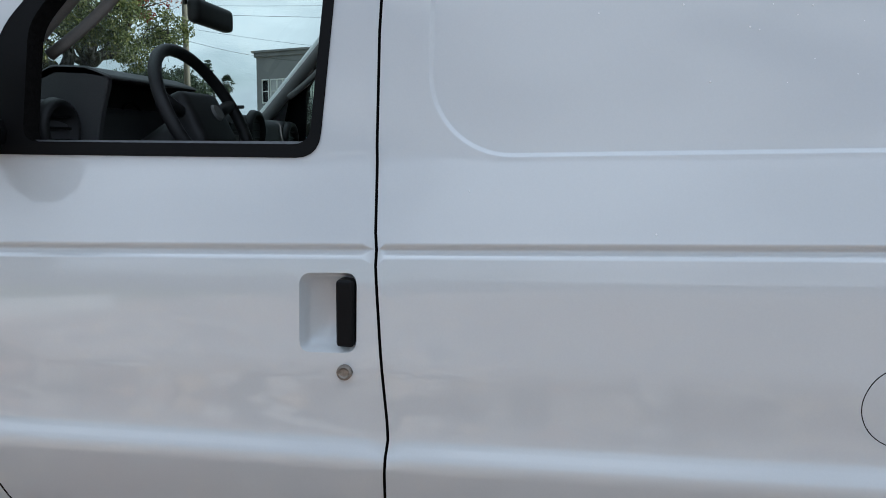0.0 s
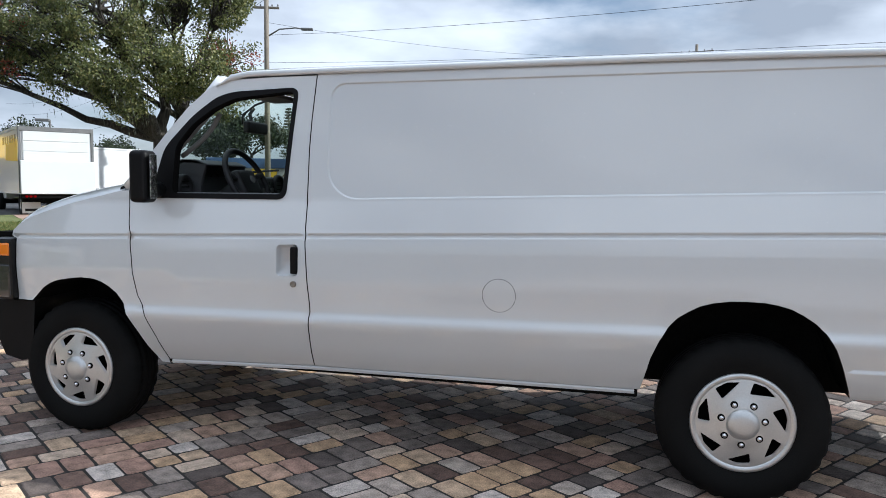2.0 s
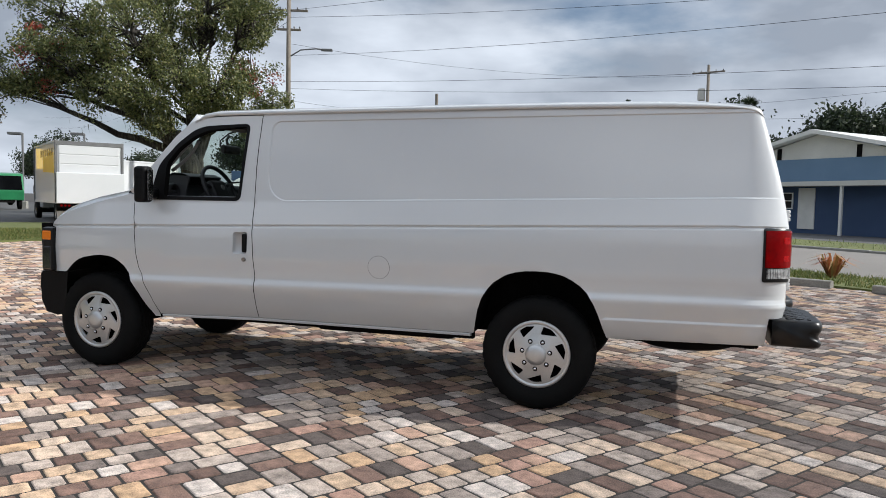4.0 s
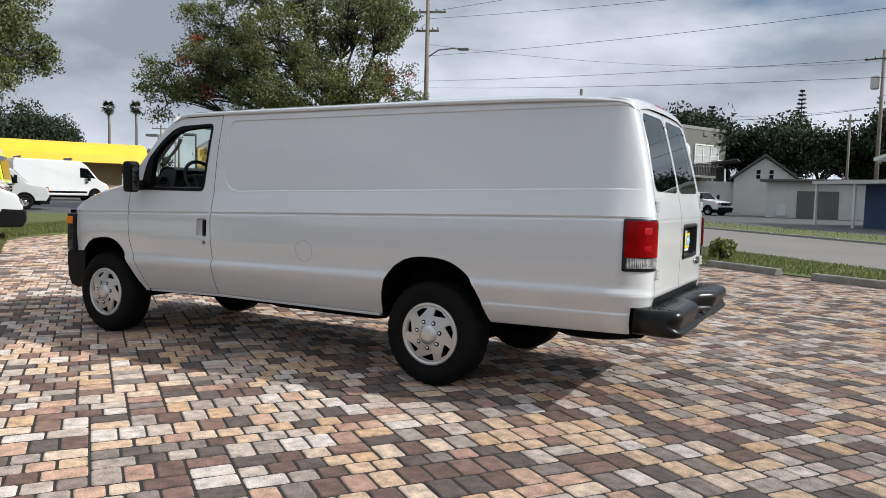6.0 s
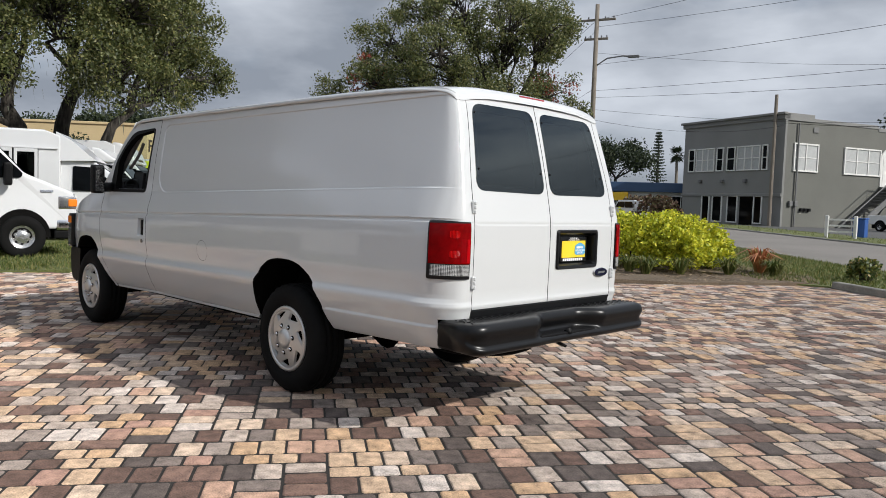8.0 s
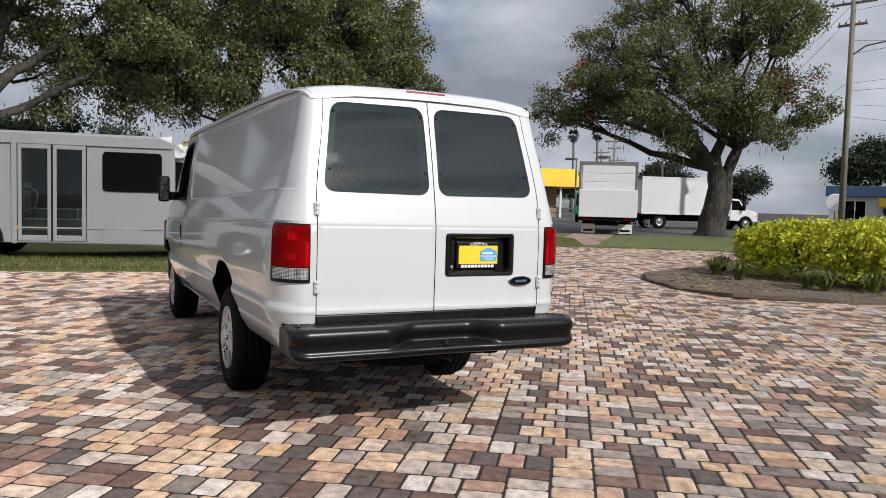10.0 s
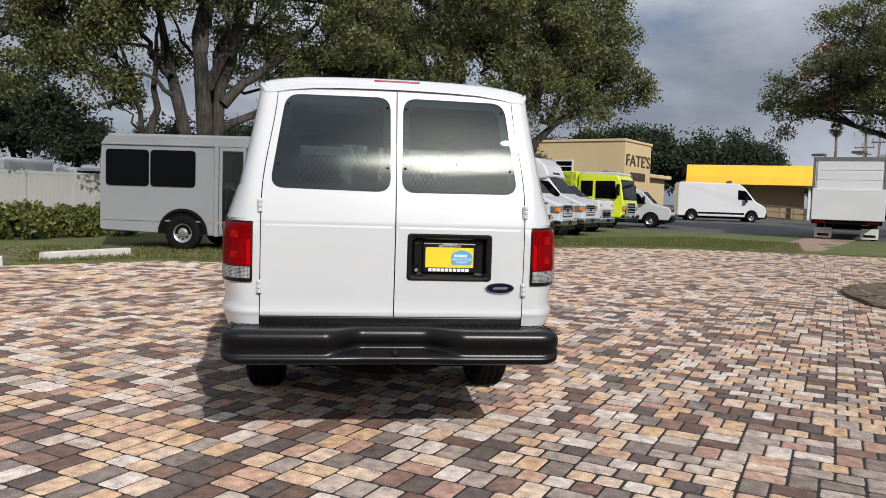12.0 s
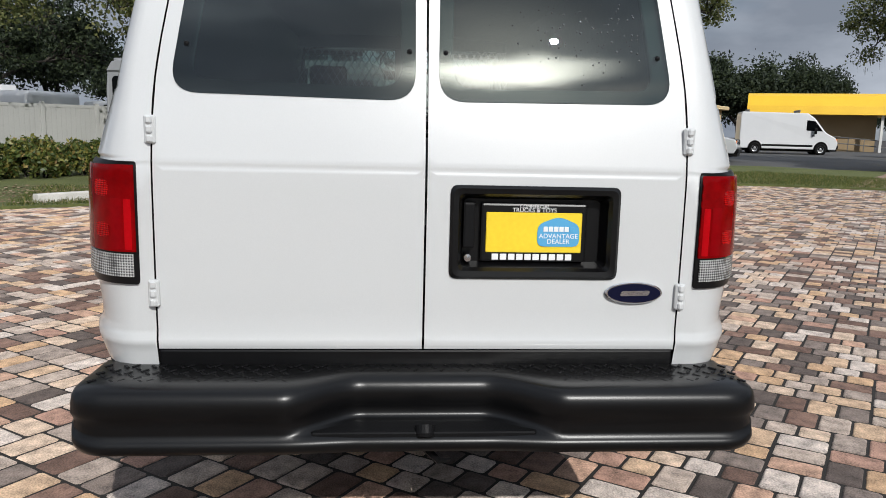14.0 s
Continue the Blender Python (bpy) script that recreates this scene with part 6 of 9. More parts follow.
oak(put(-16.9, -4.3), 100, "huge forked oak with thick grey limbs behind the grey bus", 8,
    [(0.4, 0.0, -0.15, 0.1, 7.5, 0.27), (0.1, 0.1, -1.0, 0.2, 6.0, 0.21), (0.6, 0.1, 0.75, 0.3, 6.6, 0.22), (0.3, 0.4, 0.5, 0.6, 7.0, 0.16)],
    [(-4.2, 0.0, 6.8, 1.2), (-5.2, 1.0, 8.6, 1.8), (-3.6, -2.0, 8.8, 1.9), (-3.0, 2.0, 11.8, 2.6), (0.0, 0.0, 12.6, 2.7), (3.0, 1.0, 11.8, 2.6), (3.2, -1.2, 8.8, 1.9), (5.4, 0.0, 7.8, 2.1), (6.0, 1.0, 10.8, 2.5), (0.2, 3.2, 9.0, 2.3),
     (4.4, 2.2, 6.4, 1.5), (2.2, 4.2, 7.4, 2.2), (6.2, 2.5, 5.6, 1.6), (-1.8, -0.5, 8.0, 1.5), (6.8, 4.0, 8.6, 2.4), (-0.5, -2.0, 9.6, 2.0), (5.0, -1.5, 6.2, 1.2),
     (-1.2, -1.8, 7.1, 1.1), (1.8, -2.0, 7.9, 1.2), (-0.2, -2.2, 8.4, 1.3), (-2.5, -1.2, 6.4, 1.1), (3.6, 1.2, 5.2, 0.8), (4.9, 1.4, 4.6, 0.9), (2.8, 1.5, 4.3, 0.7), (2.6, 1.2, 6.3, 0.9), (-0.6, 1.6, 5.9, 0.7), (-3.2, -0.4, 5.6, 0.8)], dense_=0.78, moss=40,
    limbs=((0.45, 4.7, 2.3, 8.6, 0.17, 0.1), (0.35, 4.8, -0.9, 7.4, 0.08, 0.15), (0.95, 4.2, 4.2, 7.4, 0.16, 0.0), (0.8, 3.3, 5.4, 6.0, 0.13, 0.1), (-0.7, 5.0, -2.4, 7.6, 0.11, -0.1), (1.15, 5.8, 2.6, 9.5, 0.11, 0.1), (0.3, 5.8, 0.9, 9.5, 0.12, 0.0), (-0.9, 5.6, -3.4, 5.9, 0.07, 0.3)))
oak(put(-16.7, -5.55), 105, "slim forked oak with a light crown beside the hedge", 21, [(0.0, 0.0, 0.1, 0.1, 4.6, 0.15), (-0.1, -0.1, -0.5, 0.2, 4.4, 0.11)],
    [(-1.6, -0.4, 4.8, 0.9), (-0.9, 0.4, 4.3, 0.6), (-2.8, 0.0, 5.5, 1.0), (-1.2, 0.6, 6.6, 1.3), (0.4, -0.6, 8.2, 1.5), (-3.4, 0.4, 7.0, 1.3), (-2.0, 0.2, 8.8, 1.5)], dense_=0.95, leaf=0.13)
oak(put(-20.6, 6.2), 79, "spreading oak with hanging moss over the parked buses", 33, [(-0.6, 0.0, -0.5, 0.2, 4.6, 0.30), (0.2, 0.3, 0.6, 0.3, 5.0, 0.28), (0.9, 0.1, 1.7, -0.3, 4.2, 0.22)],
    [(6.0, 1.4, 5.9, 1.2), (4.6, 0.4, 7.6, 1.7), (3.9, 1.6, 9.8, 2.2), (2.6, -0.6, 6.3, 1.6), (2.2, 0.0, 8.8, 2.4), (0.0, 1.0, 11.6, 2.6), (-3.0, 0.0, 10.8, 2.6), (-4.2, 1.0, 7.8, 2.3), (0.0, -2.0, 7.2, 1.9), (3.2, 2.0, 11.8, 2.4),
     (-1.2, 2.0, 8.2, 2.5), (-5.4, 0.0, 5.9, 1.7), (-2.4, 1.8, 5.6, 1.6), (5.0, 2.4, 6.4, 1.4), (-7.0, 1.0, 9.5, 2.4), (-5.5, 2.5, 11.5, 2.4), (-8.0, 2.0, 6.6, 2.0), (-3.5, -1.5, 6.6, 1.8), (4.2, 3.0, 7.6, 2.2), (-2.0, -2.6, 5.6, 1.7), (1.6, -2.8, 5.5, 1.6), (-5.0, -2.2, 5.8, 1.7), (2.4, -2.0, 7.6, 1.8), (-0.5, -3.4, 8.6, 2.0), (1.0, -1.8, 5.0, 1.2), (3.8, 0.3, 5.3, 1.2), (-3.6, -0.8, 4.9, 1.2)], dense_=1.15, moss=70)
oak(put(-14.9, -10.3), 110, "leafy oak standing over the shrubs by the white fence", 41, [(0.0, 0.0, -0.3, 0.1, 3.4, 0.20)],
    [(0.6, 0.0, 4.4, 1.5), (-1.8, 0.5, 5.2, 1.8), (1.8, 0.6, 6.6, 1.8), (-0.6, 0.0, 7.6, 2.0), (1.6, 0.0, 9.0, 1.8)], dense_=0.55)
oak(put(-28.0, -17.0), 110, "dark leafy oak beyond the white fence", 43, [(0.0, 0.0, -0.3, 0.1, 3.4, 0.30)],
    [(0.6, 0.0, 4.0, 2.0), (-2.8, 0.5, 5.2, 2.4), (2.8, 0.6, 5.6, 2.4), (-0.6, 0.0, 8.0, 2.8), (4.6, 0.0, 4.0, 1.8), (-5.0, 0.0, 4.2, 2.0)], dense_=0.9, leaf=0.19, mat=DARK_LEAF, clump=0.8)

# far trees: three kinds, set out as a broken line
kinds = [tree("shade_tree", (0, 0, -60), "dark green broadleaf tree", 60 + k, [(0, 0, 0.1, 0.05, 2.6, 0.3), (0.1, 0, -0.25, 0.2, 2.6, 0.25)], (5.2, 6.4, 5.8)[k], (9.0, 11.0, 10.0)[k], 1.35, 190, 72, 0.27, DARK_LEAF, group="far trees", low=0.12) for k in range(3)]
rt = random.Random(3)
spots = [(-96, 45), (-96, 50.5), (-95, 55), (-97, 39), (-97, 32), (-93, 60), (-93, 26), (-62, 8), (-58, 2), (-60, -4), (-58, -8), (-33, -2), (-34, 4.5), (-35, 11), (-32, -8), (-45, -14), (-40, -19), (-36, -24), (-48, -8), (-34, -30), (-30, -36), (-52, -20),
         (-6, 80), (-2, 84), (2, 80), (6, 83), (10, 79), (-10, 86), (14, 84), (-16, 88), (18, 80), (22, 76), (26, 84), (-22, 92), (-30, 98), (-60, 62), (-66, 66), (-74, 60), (-56, 70), (-100, 48), (-44, 80), (-96, 20)]
for i, (x, y) in enumerate(spots):
    s = rt.uniform(0.75, 1.12) * (1.4 if x < -80 and y > 20 else 1.38 if y > 75 else 1.0)
    # the tall clump beyond the tan building
    s = {0: 1.9, 1: 1.62, 2: 1.68, 3: 1.7, 5: 1.25, 39: 1.5}.get(i, s)
    if (x, y) in ((-33, -2), (-34, 4.5), (-35, 11), (-32, -8), (-48, -8), (-45, -14)):
        s = 0.52 + 0.06 * (i % 3)
    ob = kinds[i % 3] if i < 3 else copy_thing(kinds[i % 3], Matrix())
    ob.matrix_basis = Matrix.LocRotScale((x, y, rise(x, y)), Euler((0, 0, rt.uniform(0, 6.28))), (s, s, s * rt.uniform(0.9, 1.1)))


def norfolk(at, h, seed):
    r = random.Random(seed)
    base = empty("norfolk_pine", pose(*at), "tall narrow tiered pine", "tree", "far pines")
    part("trunk", tube([(0, 0, 0), (0.05, 0, h * 0.5), (0, 0.05, h)], [0.3, 0.18, 0.03], 8), BARK, base, smooth=True)
    c, rad = [], []
    z = h * 0.25
    while z < h:
        reach = 0.19 * (h - z) * 0.75 + 0.25
        for k in range(6):
            a = k * 1.047 + r.random()
            for q in (0.35, 0.7, 1.0):
                c.append((math.cos(a) * reach * q, math.sin(a) * reach * q, z + 0.12 * q))
                rad.append(0.24 + 0.16 * (1 - q))
        z += h * 0.035
    v, f = leaf_cloud(c, rad, 10, 0.24, seed, 0.2, 0.5, 0.4)
    part("crown", cloud_mesh("crown", v, f, DARK_LEAF), None, base)["kind"] = "stuff"


for x, y, h, s in ((-3.0, 122.4, 18.4, 1), (-11.0, 94.0, 12.9, 2), (-14.8, 93.6, 12.2, 3), (-45.2, 93.5, 11.8, 4)):
    norfolk(put(x, y), h, s)


def palm(at, h, seed, label, size=1.0):
    r = random.Random(seed)
    base = empty("palm_tree", pose(*at) @ Matrix.Scale(size, 4), label, "palm", "palms")
    part("trunk", tube([(0, 0, 0), (0.1, 0.05, h * 0.4), (0.05, 0.1, h * 0.75), (0, 0, h)], [0.26, 0.2, 0.17, 0.16], 10), PALM_BARK, base, smooth=True)
    pv, pf = [], []
    for k in range(38):
        a, up = r.random() * 6.283, r.uniform(-1.1, 1.45)
        d = Vector((math.cos(a) * math.cos(up), math.sin(a) * math.cos(up), math.sin(up)))
        side = d.cross(Vector((0, 0, 1))).normalized()
        over = side.cross(d)
        hub = Vector((0, 0, h)) + d * r.uniform(0.35, 0.6)
        pv += [Vector((0, 0, h)) + side * 0.02, Vector((0, 0, h)) - side * 0.02, hub]
        pf.append((len(pv) - 3, len(pv) - 2, len(pv) - 1))
        reach = r.uniform(0.62, 0.85)
        for i in range(11):
            b = (i - 5) / 5 * 1.5
            ray_ = d * math.cos(b) + side * math.sin(b)
            wide = (side * math.cos(b) - d * math.sin(b)) * 0.055
            tip = hub + ray_ * reach * (1.0 - 0.2 * abs(b)) - over * 0.10 - Vector((0, 0, 0.16 * r.random()))
            k0 = len(pv)
            pv += [hub, hub.lerp(tip, 0.55) + wide, tip, hub.lerp(tip, 0.55) - wide]
            pf.append((k0, k0 + 1, k0 + 2, k0 + 3))
    part("fronds", (pv, pf), DARK_LEAF, base)["kind"] = "stuff"


for x, y, h, s in ((-154.0, 115.0, 11.1, 1), (-150.5, 120.0, 11.3, 2), (10.9, 70.0, 10.4, 5)):
    palm(put(x, y), h, s, "tall fan palm against the sky", 1.8 if x < -100 else 1.0)
for x, y, h, s in ((-76.3, 158.6, 7.3, 4), (-73.4, 159.9, 7.5, 6)):
    palm(put(x, y), h, s, "slim feathery palm beyond the street", 1.9)


# ---- hedges and beds ----
def shrub(name, at, axes, label, seed, n, leaf, mat, category="shrub", group="", stems=9):
    """A clipped shrub: stems inside, leaves packed near an uneven shell."""
    r = np.random.default_rng(seed)
    base = empty(name, pose(*at), label, category, group)
    bm = bmesh.new()
    for k in range(stems):
        a, q = r.uniform(0, 6.28), r.uniform(0, 0.7)
        x, y = math.cos(a) * q * axes[0], math.sin(a) * q * axes[1]
        tube([(x * 0.7, y * 0.7, -0.05), (x * 0.9, y * 0.9, axes[2] * 0.4), (x, y, axes[2] * 0.85)], [0.025, 0.018, 0.008], 5, bm)
    part("stem", bm, BARK, base)
    c, rad = [], []
    for _ in range(n):
        d = r.normal(size=3)
        d /= np.linalg.norm(d)
        d[2] = abs(d[2]) * 1.0
        d = np.sign(d) * np.abs(d) ** 0.62
        k = r.uniform(0.72, 1.0) * (0.90 + 0.12 * noise.noise(Vector(d) * 2.3 + Vector((seed, 0, 0))))
        c.append((d[0] * axes[0] * k, d[1] * axes[1] * k, 0.06 + d[2] * (axes[2] - 0.06) * k))
        rad.append(0.10)
    v, f = leaf_cloud(c, rad, 9, leaf, seed, 0.1, 1.0, 0.6)
    v[:, 2] = np.maximum(v[:, 2], 0.02)
    part("foliage", cloud_mesh("foliage", v, f, mat), None, base)["kind"] = "stuff"
    return base


shrub("hedge", (-1.05, 12.65, 0.06), (2.15, 1.6, 1.30), "rounded bright yellow-green clipped hedge in the mulch bed", 4, 3600, 0.088, HEDGE_LEAF, "hedge", stems=26)
shrub("roadside_bush", (3.35, 13.7, 0.03), (0.27, 0.27, 0.52), "small brown and yellow bush on the roadside grass", 6, 120, 0.075, SHRUB_LEAF)
for k, (x, y) in enumerate(((-10.1, -8.0), (-11.0, -7.2), (-12.0, -6.4), (-13.1, -5.7), (-9.2, -8.9))):
    shrub("shrub", put(x, y), (0.75, 0.65, 0.95 + 0.1 * (k % 2)), "mixed green and yellow shrub along the white fence", 70 + k, 520, 0.10, SHRUB_LEAF, group="fence shrubs")


def tuft(name, at, n, ln, mat, label, seed, category="plant", width=0.018, spread=0.6, group=""):
    r = random.Random(seed)
    pv, pf = [], []
    for _ in range(n):
        a, lean = r.random() * 6.283, r.uniform(0.15, 1.0) * spread
        d, s = Vector((math.cos(a), math.sin(a), 0)), Vector((-math.sin(a), math.cos(a), 0))
        l = ln * r.uniform(0.6, 1.1)
        p0 = d * r.uniform(0, 0.08)
        p1 = p0 + d * l * lean * 0.5 + Vector((0, 0, l * 0.7))
        p2 = p0 + d * l * lean * 1.3 + Vector((0, 0, l * (0.95 - 0.6 * lean)))
        k = len(pv)
        pv += [p0 + s * width, p0 - s * width, p1 + s * width, p1 - s * width, p2]
        pf += [(k, k + 1, k + 3, k + 2), (k + 2, k + 3, k + 4)]
    return tagged(part(name, (pv, pf), mat, m=pose(*at)), label, category, group)


for k, (x, y) in enumerate(((-0.2, 10.75), (0.65, 11.3), (1.25, 12.2), (-1.6, 10.6), (-2.6, 11.0), (0.3, 10.55), (1.9, 12.9), (-3.3, 11.9), (1.5, 13.6))):
    tuft("border_grass", (x, y, 0.05), 130, 0.46, BLADE, "dark green strap-leaved clump at the hedge's foot", 100 + k, spread=0.95, width=0.011, group="border grasses")
for k, (x, y, z) in enumerate(((1.45, 13.25, 0.05),)):
    tuft("cordyline", (x, y, z), 90, 0.72, CORDYLINE, "rust-red spiky plant beside the hedge", 130 + k, width=0.020, spread=0.95)
tuft("cordyline", (7.4, 11.4, 0.03), 60, 0.62, CORDYLINE, "brownish spiky plant on the grass verge", 140, width=0.02, spread=0.9)


def scatter_blades(name, poly, n, ln, mat, label, seed, lift, flat=False):
    """Many blades, or fallen leaves, inside a polygon, as one object."""
    r = np.random.default_rng(seed)
    lo, hi = np.min(poly, 0), np.max(poly, 0)
    p = r.uniform(lo, hi, (n * 3, 2))
    p = p[inside(poly, p)][:n]
    m = len(p)
    z = np.array([rise(x, y) for x, y in p]) + lift
    a = r.uniform(0, 6.283, m)
    s = np.stack([np.cos(a), np.sin(a), np.zeros(m)], 1)
    base = np.column_stack([p, z])
    if flat:
        t = np.stack([-np.sin(a), np.cos(a), r.uniform(-0.4, 0.4, m)], 1)
        l = (ln * r.uniform(0.5, 1.2, m))[:, None]
        v = np.stack([base - s * l * 0.5, base + t * l * 0.3, base + s * l * 0.5, base - t * l * 0.3], 1).reshape(-1, 3)
        f = np.arange(4 * m).reshape(-1, 4)
    else:
        l = ln * r.uniform(0.4, 1.2, m)
        tip = base + np.column_stack([r.normal(size=(m, 2)) * l[:, None] * 0.45, l])
        w = 0.010
        v = np.stack([base - s * w, base + s * w, tip], 1).reshape(-1, 3)
        f = np.arange(3 * m).reshape(-1, 3)
    return tagged(part(name, cloud_mesh(name, v, f, mat), None), label, "grass" if not flat else "leaf litter", kind="stuff")


scatter_blades("grass_blades", [(-4.7, -4.9), (-6.1, -2.7), (-5.6, 0.0), (-4.9, 1.5), (-7.9, 3.6), (-11.7, 6.0), (-12.6, 7.2), (-12.9, 9.0), (-12.7, 11.5), (-11.7, 14.4), (-16, 17), (-19, 14), (-16, 8), (-11, 3), (-9, -2), (-8.5, -6)], 52000, 0.085, BLADE, "short uneven lawn grass", 1, 0.03)
scatter_blades("grass_blades", [street(-13, 12.8), street(-4.0, 12.7), street(-0.9, 12.4), street(1.7, 12.05), street(4.3, 11.5), street(6.1, 11.2), street(7.0, 9.9), street(10.5, 9.0), street(17, 7.6), street(22, 10.0), street(22, 14.1), street(-13, 14.1)], 90000, 0.09, BLADE, "sunlit roadside grass", 2, 0.03)
scatter_blades("grass_blades", [street(-30, 22.8), street(60, 22.8), street(60, 26.4), street(-30, 26.4)], 16000, 0.16, BLADE, "rough grass across the street", 7, 0.05)
scatter_blades("leaf_litter", MULCH_BED, 5200, 0.075, LITTER, "dry leaves on the mulch", 3, 0.065, True)
scatter_blades("leaf_litter", [(-4.9, -4.7), (-6.3, -2.6), (-5.9, 0.4), (-7.2, 0.8), (-8.0, -2.0), (-8.5, -6.5), (-5.6, -6.0)], 2600, 0.07, LITTER, "fallen leaves along the lawn's edge", 5, 0.07, True)


# ---- buildings ----
STUCCO_GREY = grained("grey_green_stucco", (0.11, 0.112, 0.099), (0.16, 0.16, 0.143), 0.95, coarse=0.5, fine=25, bump=0.35, depth=0.02)
STUCCO_DARK = grained("dark_grey_stucco", (0.17, 0.17, 0.165), (0.25, 0.25, 0.24), 0.95, coarse=0.5, fine=25, bump=0.35, depth=0.02)
TRIM_WHITE = grained("white_trim_paint", (0.55, 0.55, 0.52), (0.74, 0.73, 0.70), 0.6, coarse=2, fine=40, bump=0.1)
TAN_WALL = grained("tan_stucco", (0.48, 0.36, 0.19), (0.62, 0.49, 0.28), 0.95, coarse=0.5, fine=25, bump=0.3, depth=0.02)
# a darker tan: the hall wall's shade is put into its colour
SHADED_TAN_WALL = grained("shaded_tan_boards", (0.26, 0.19, 0.105), (0.36, 0.27, 0.16), 0.9, coarse=0.6, fine=30, bump=0.3)
AWNING = grained("yellow_metal_fascia", (0.72, 0.42, 0.01), (0.86, 0.55, 0.02), 0.5, coarse=0.5, fine=30, bump=0.1)
ROOFING = grained("grey_roofing", (0.06, 0.06, 0.06), (0.13, 0.125, 0.12), 0.95, coarse=1, fine=20, bump=0.4)
BLUE_WALL = grained("navy_blue_boards", (0.030, 0.055, 0.12), (0.05, 0.085, 0.17), 0.8, coarse=1, fine=30, bump=0.3)
SKY_WALL = grained("slate_blue_wall", (0.10, 0.17, 0.26), (0.15, 0.23, 0.33), 0.8, coarse=1, fine=30, bump=0.3)
PALE_WALL = grained("pale_weathered_wall", (0.46, 0.45, 0.41), (0.66, 0.645, 0.60), 0.9, coarse=0.7, fine=25, bump=0.3)
WOOD_POLE = grained("grey_timber_pole", (0.12, 0.10, 0.08), (0.26, 0.23, 0.19), 0.95, coarse=2, fine=30, bump=0.6)
METAL = grained("dark_galvanised_steel", (0.10, 0.10, 0.10), (0.22, 0.22, 0.22), 0.6, 0.4, coarse=2, fine=40, bump=0.1)
CURTAIN = grained("pale_blind", (0.30, 0.31, 0.31), (0.46, 0.47, 0.46), 0.6, coarse=6, fine=60, bump=0.1)


def window(parent, m, w, h, cols=1, rows=2, glass=None, frame=0.09, name="window"):
    """A framed window on a wall; m puts its lower middle, x along the wall, -y outward."""
    win = part(name, slab([(-w / 2, 0), (w / 2, 0), (w / 2, h), (-w / 2, h)], -0.02, 0.03), glass or FAR_GLASS, parent, m=m)
    fr = bmesh.new()
    for x0, x1, z0, z1 in ((-w / 2 - frame, w / 2 + frame, -frame, 0), (-w / 2 - frame, w / 2 + frame, h, h + frame), (-w / 2 - frame, -w / 2, 0, h), (w / 2, w / 2 + frame, 0, h)):
        box(x0, x1, -0.07, 0.02, z0, z1, 0.01, 1, fr)
    part("window_frame", fr, TRIM_WHITE, win)
    for i in range(1, cols):
        x = -w / 2 + w * i / cols
        part("mullion", box(x - 0.04, x + 0.04, -0.06, 0.0, 0, h, 0.008, 1), TRIM_WHITE, win)
    for j in range(1, rows):
        part("glazing_bar", box(-w / 2, w / 2, -0.05, 0.0, h * j / rows - 0.025, h * j / rows + 0.025, 0.006, 1), TRIM_WHITE, win)
    return win


# grey two-storey building; local x runs along its long side, its front lies along local y
gz = -0.01
gb = empty("apartment_building", pose(-14.28, 56.81, gz, 0, 0, math.degrees(math.atan2(0.930, 0.368))) @ Matrix.Scale(1.38, 4), "grey-green two-storey stucco building with an outside stair", "building")
part("wall", box(0, 15.4, 0.02, 7.9, -0.3, 6.25), STUCCO_GREY, gb)
part("front_wall", box(-0.12, 0.03, -0.03, 7.95, -0.3, 6.5), STUCCO_DARK, gb, "dark grey street front")
bm = bmesh.new()
box(-0.18, 2.1, -0.05, 0.25, 6.2, 6.62, 0.02, 1, bm)
box(2.1, 7.5, -0.02, 0.22, 6.2, 6.42, 0.02, 1, bm)
box(7.5, 15.45, -0.02, 0.22, 6.05, 6.28, 0.02, 1, bm)
box(-0.22, 0.2, -0.05, 8.1, 6.25, 6.62, 0.03, 1, bm)
part("parapet", bm, STUCCO_DARK, gb)
part("cornice", box(-0.34, 0.0, -0.12, 8.2, 6.50, 6.64, 0.03, 1), STUCCO_DARK, gb)
side = lambda s, z: pose(s, 0.0, z)
window(gb, side(1.6, 3.48), 1.75, 1.42, 2, 2, CURTAIN)
window(gb, side(6.25, 3.48), 2.95, 1.42, 3, 2, CURTAIN)
window(gb, side(12.85, 3.55), 2.95, 1.42, 3, 2, CURTAIN)
for s in (8.55, 10.1):
    d = part("door", box(s - 0.5, s + 0.5, -0.05, 0.03, 2.82, 4.75, 0.01, 1), TRIM_WHITE, gb, "white door under an arched surround")
    arch = [(-0.68, 0.0)] + [(-0.68 * math.cos(a), 1.72 + 0.55 * math.sin(a)) for a in np.linspace(0, math.pi, 12)] + [(0.68, 0.0)]
    part("arch", slab(arch, -0.03, 0.02), TRIM_WHITE, d, m=pose(s, -0.005, 2.8))
    part("glazing", box(s - 0.26, s + 0.26, -0.06, -0.04, 4.25, 4.5, 0.005, 1), FAR_GLASS, d)
part("balcony", box(7.8, 12.0, -1.35, 0.0, 2.62, 2.78, 0.02, 1), METAL, gb, "steel landing")
for x in np.linspace(7.85, 11.95, 22):
    part("baluster", box(x - 0.015, x + 0.015, -1.34, -1.31, 2.78, 3.58), METAL, gb)
part("handrail", tube([(7.8, -1.33, 3.60), (12.0, -1.33, 3.60), (12.0, 0, 3.60)], 0.03, 6), METAL, gb)
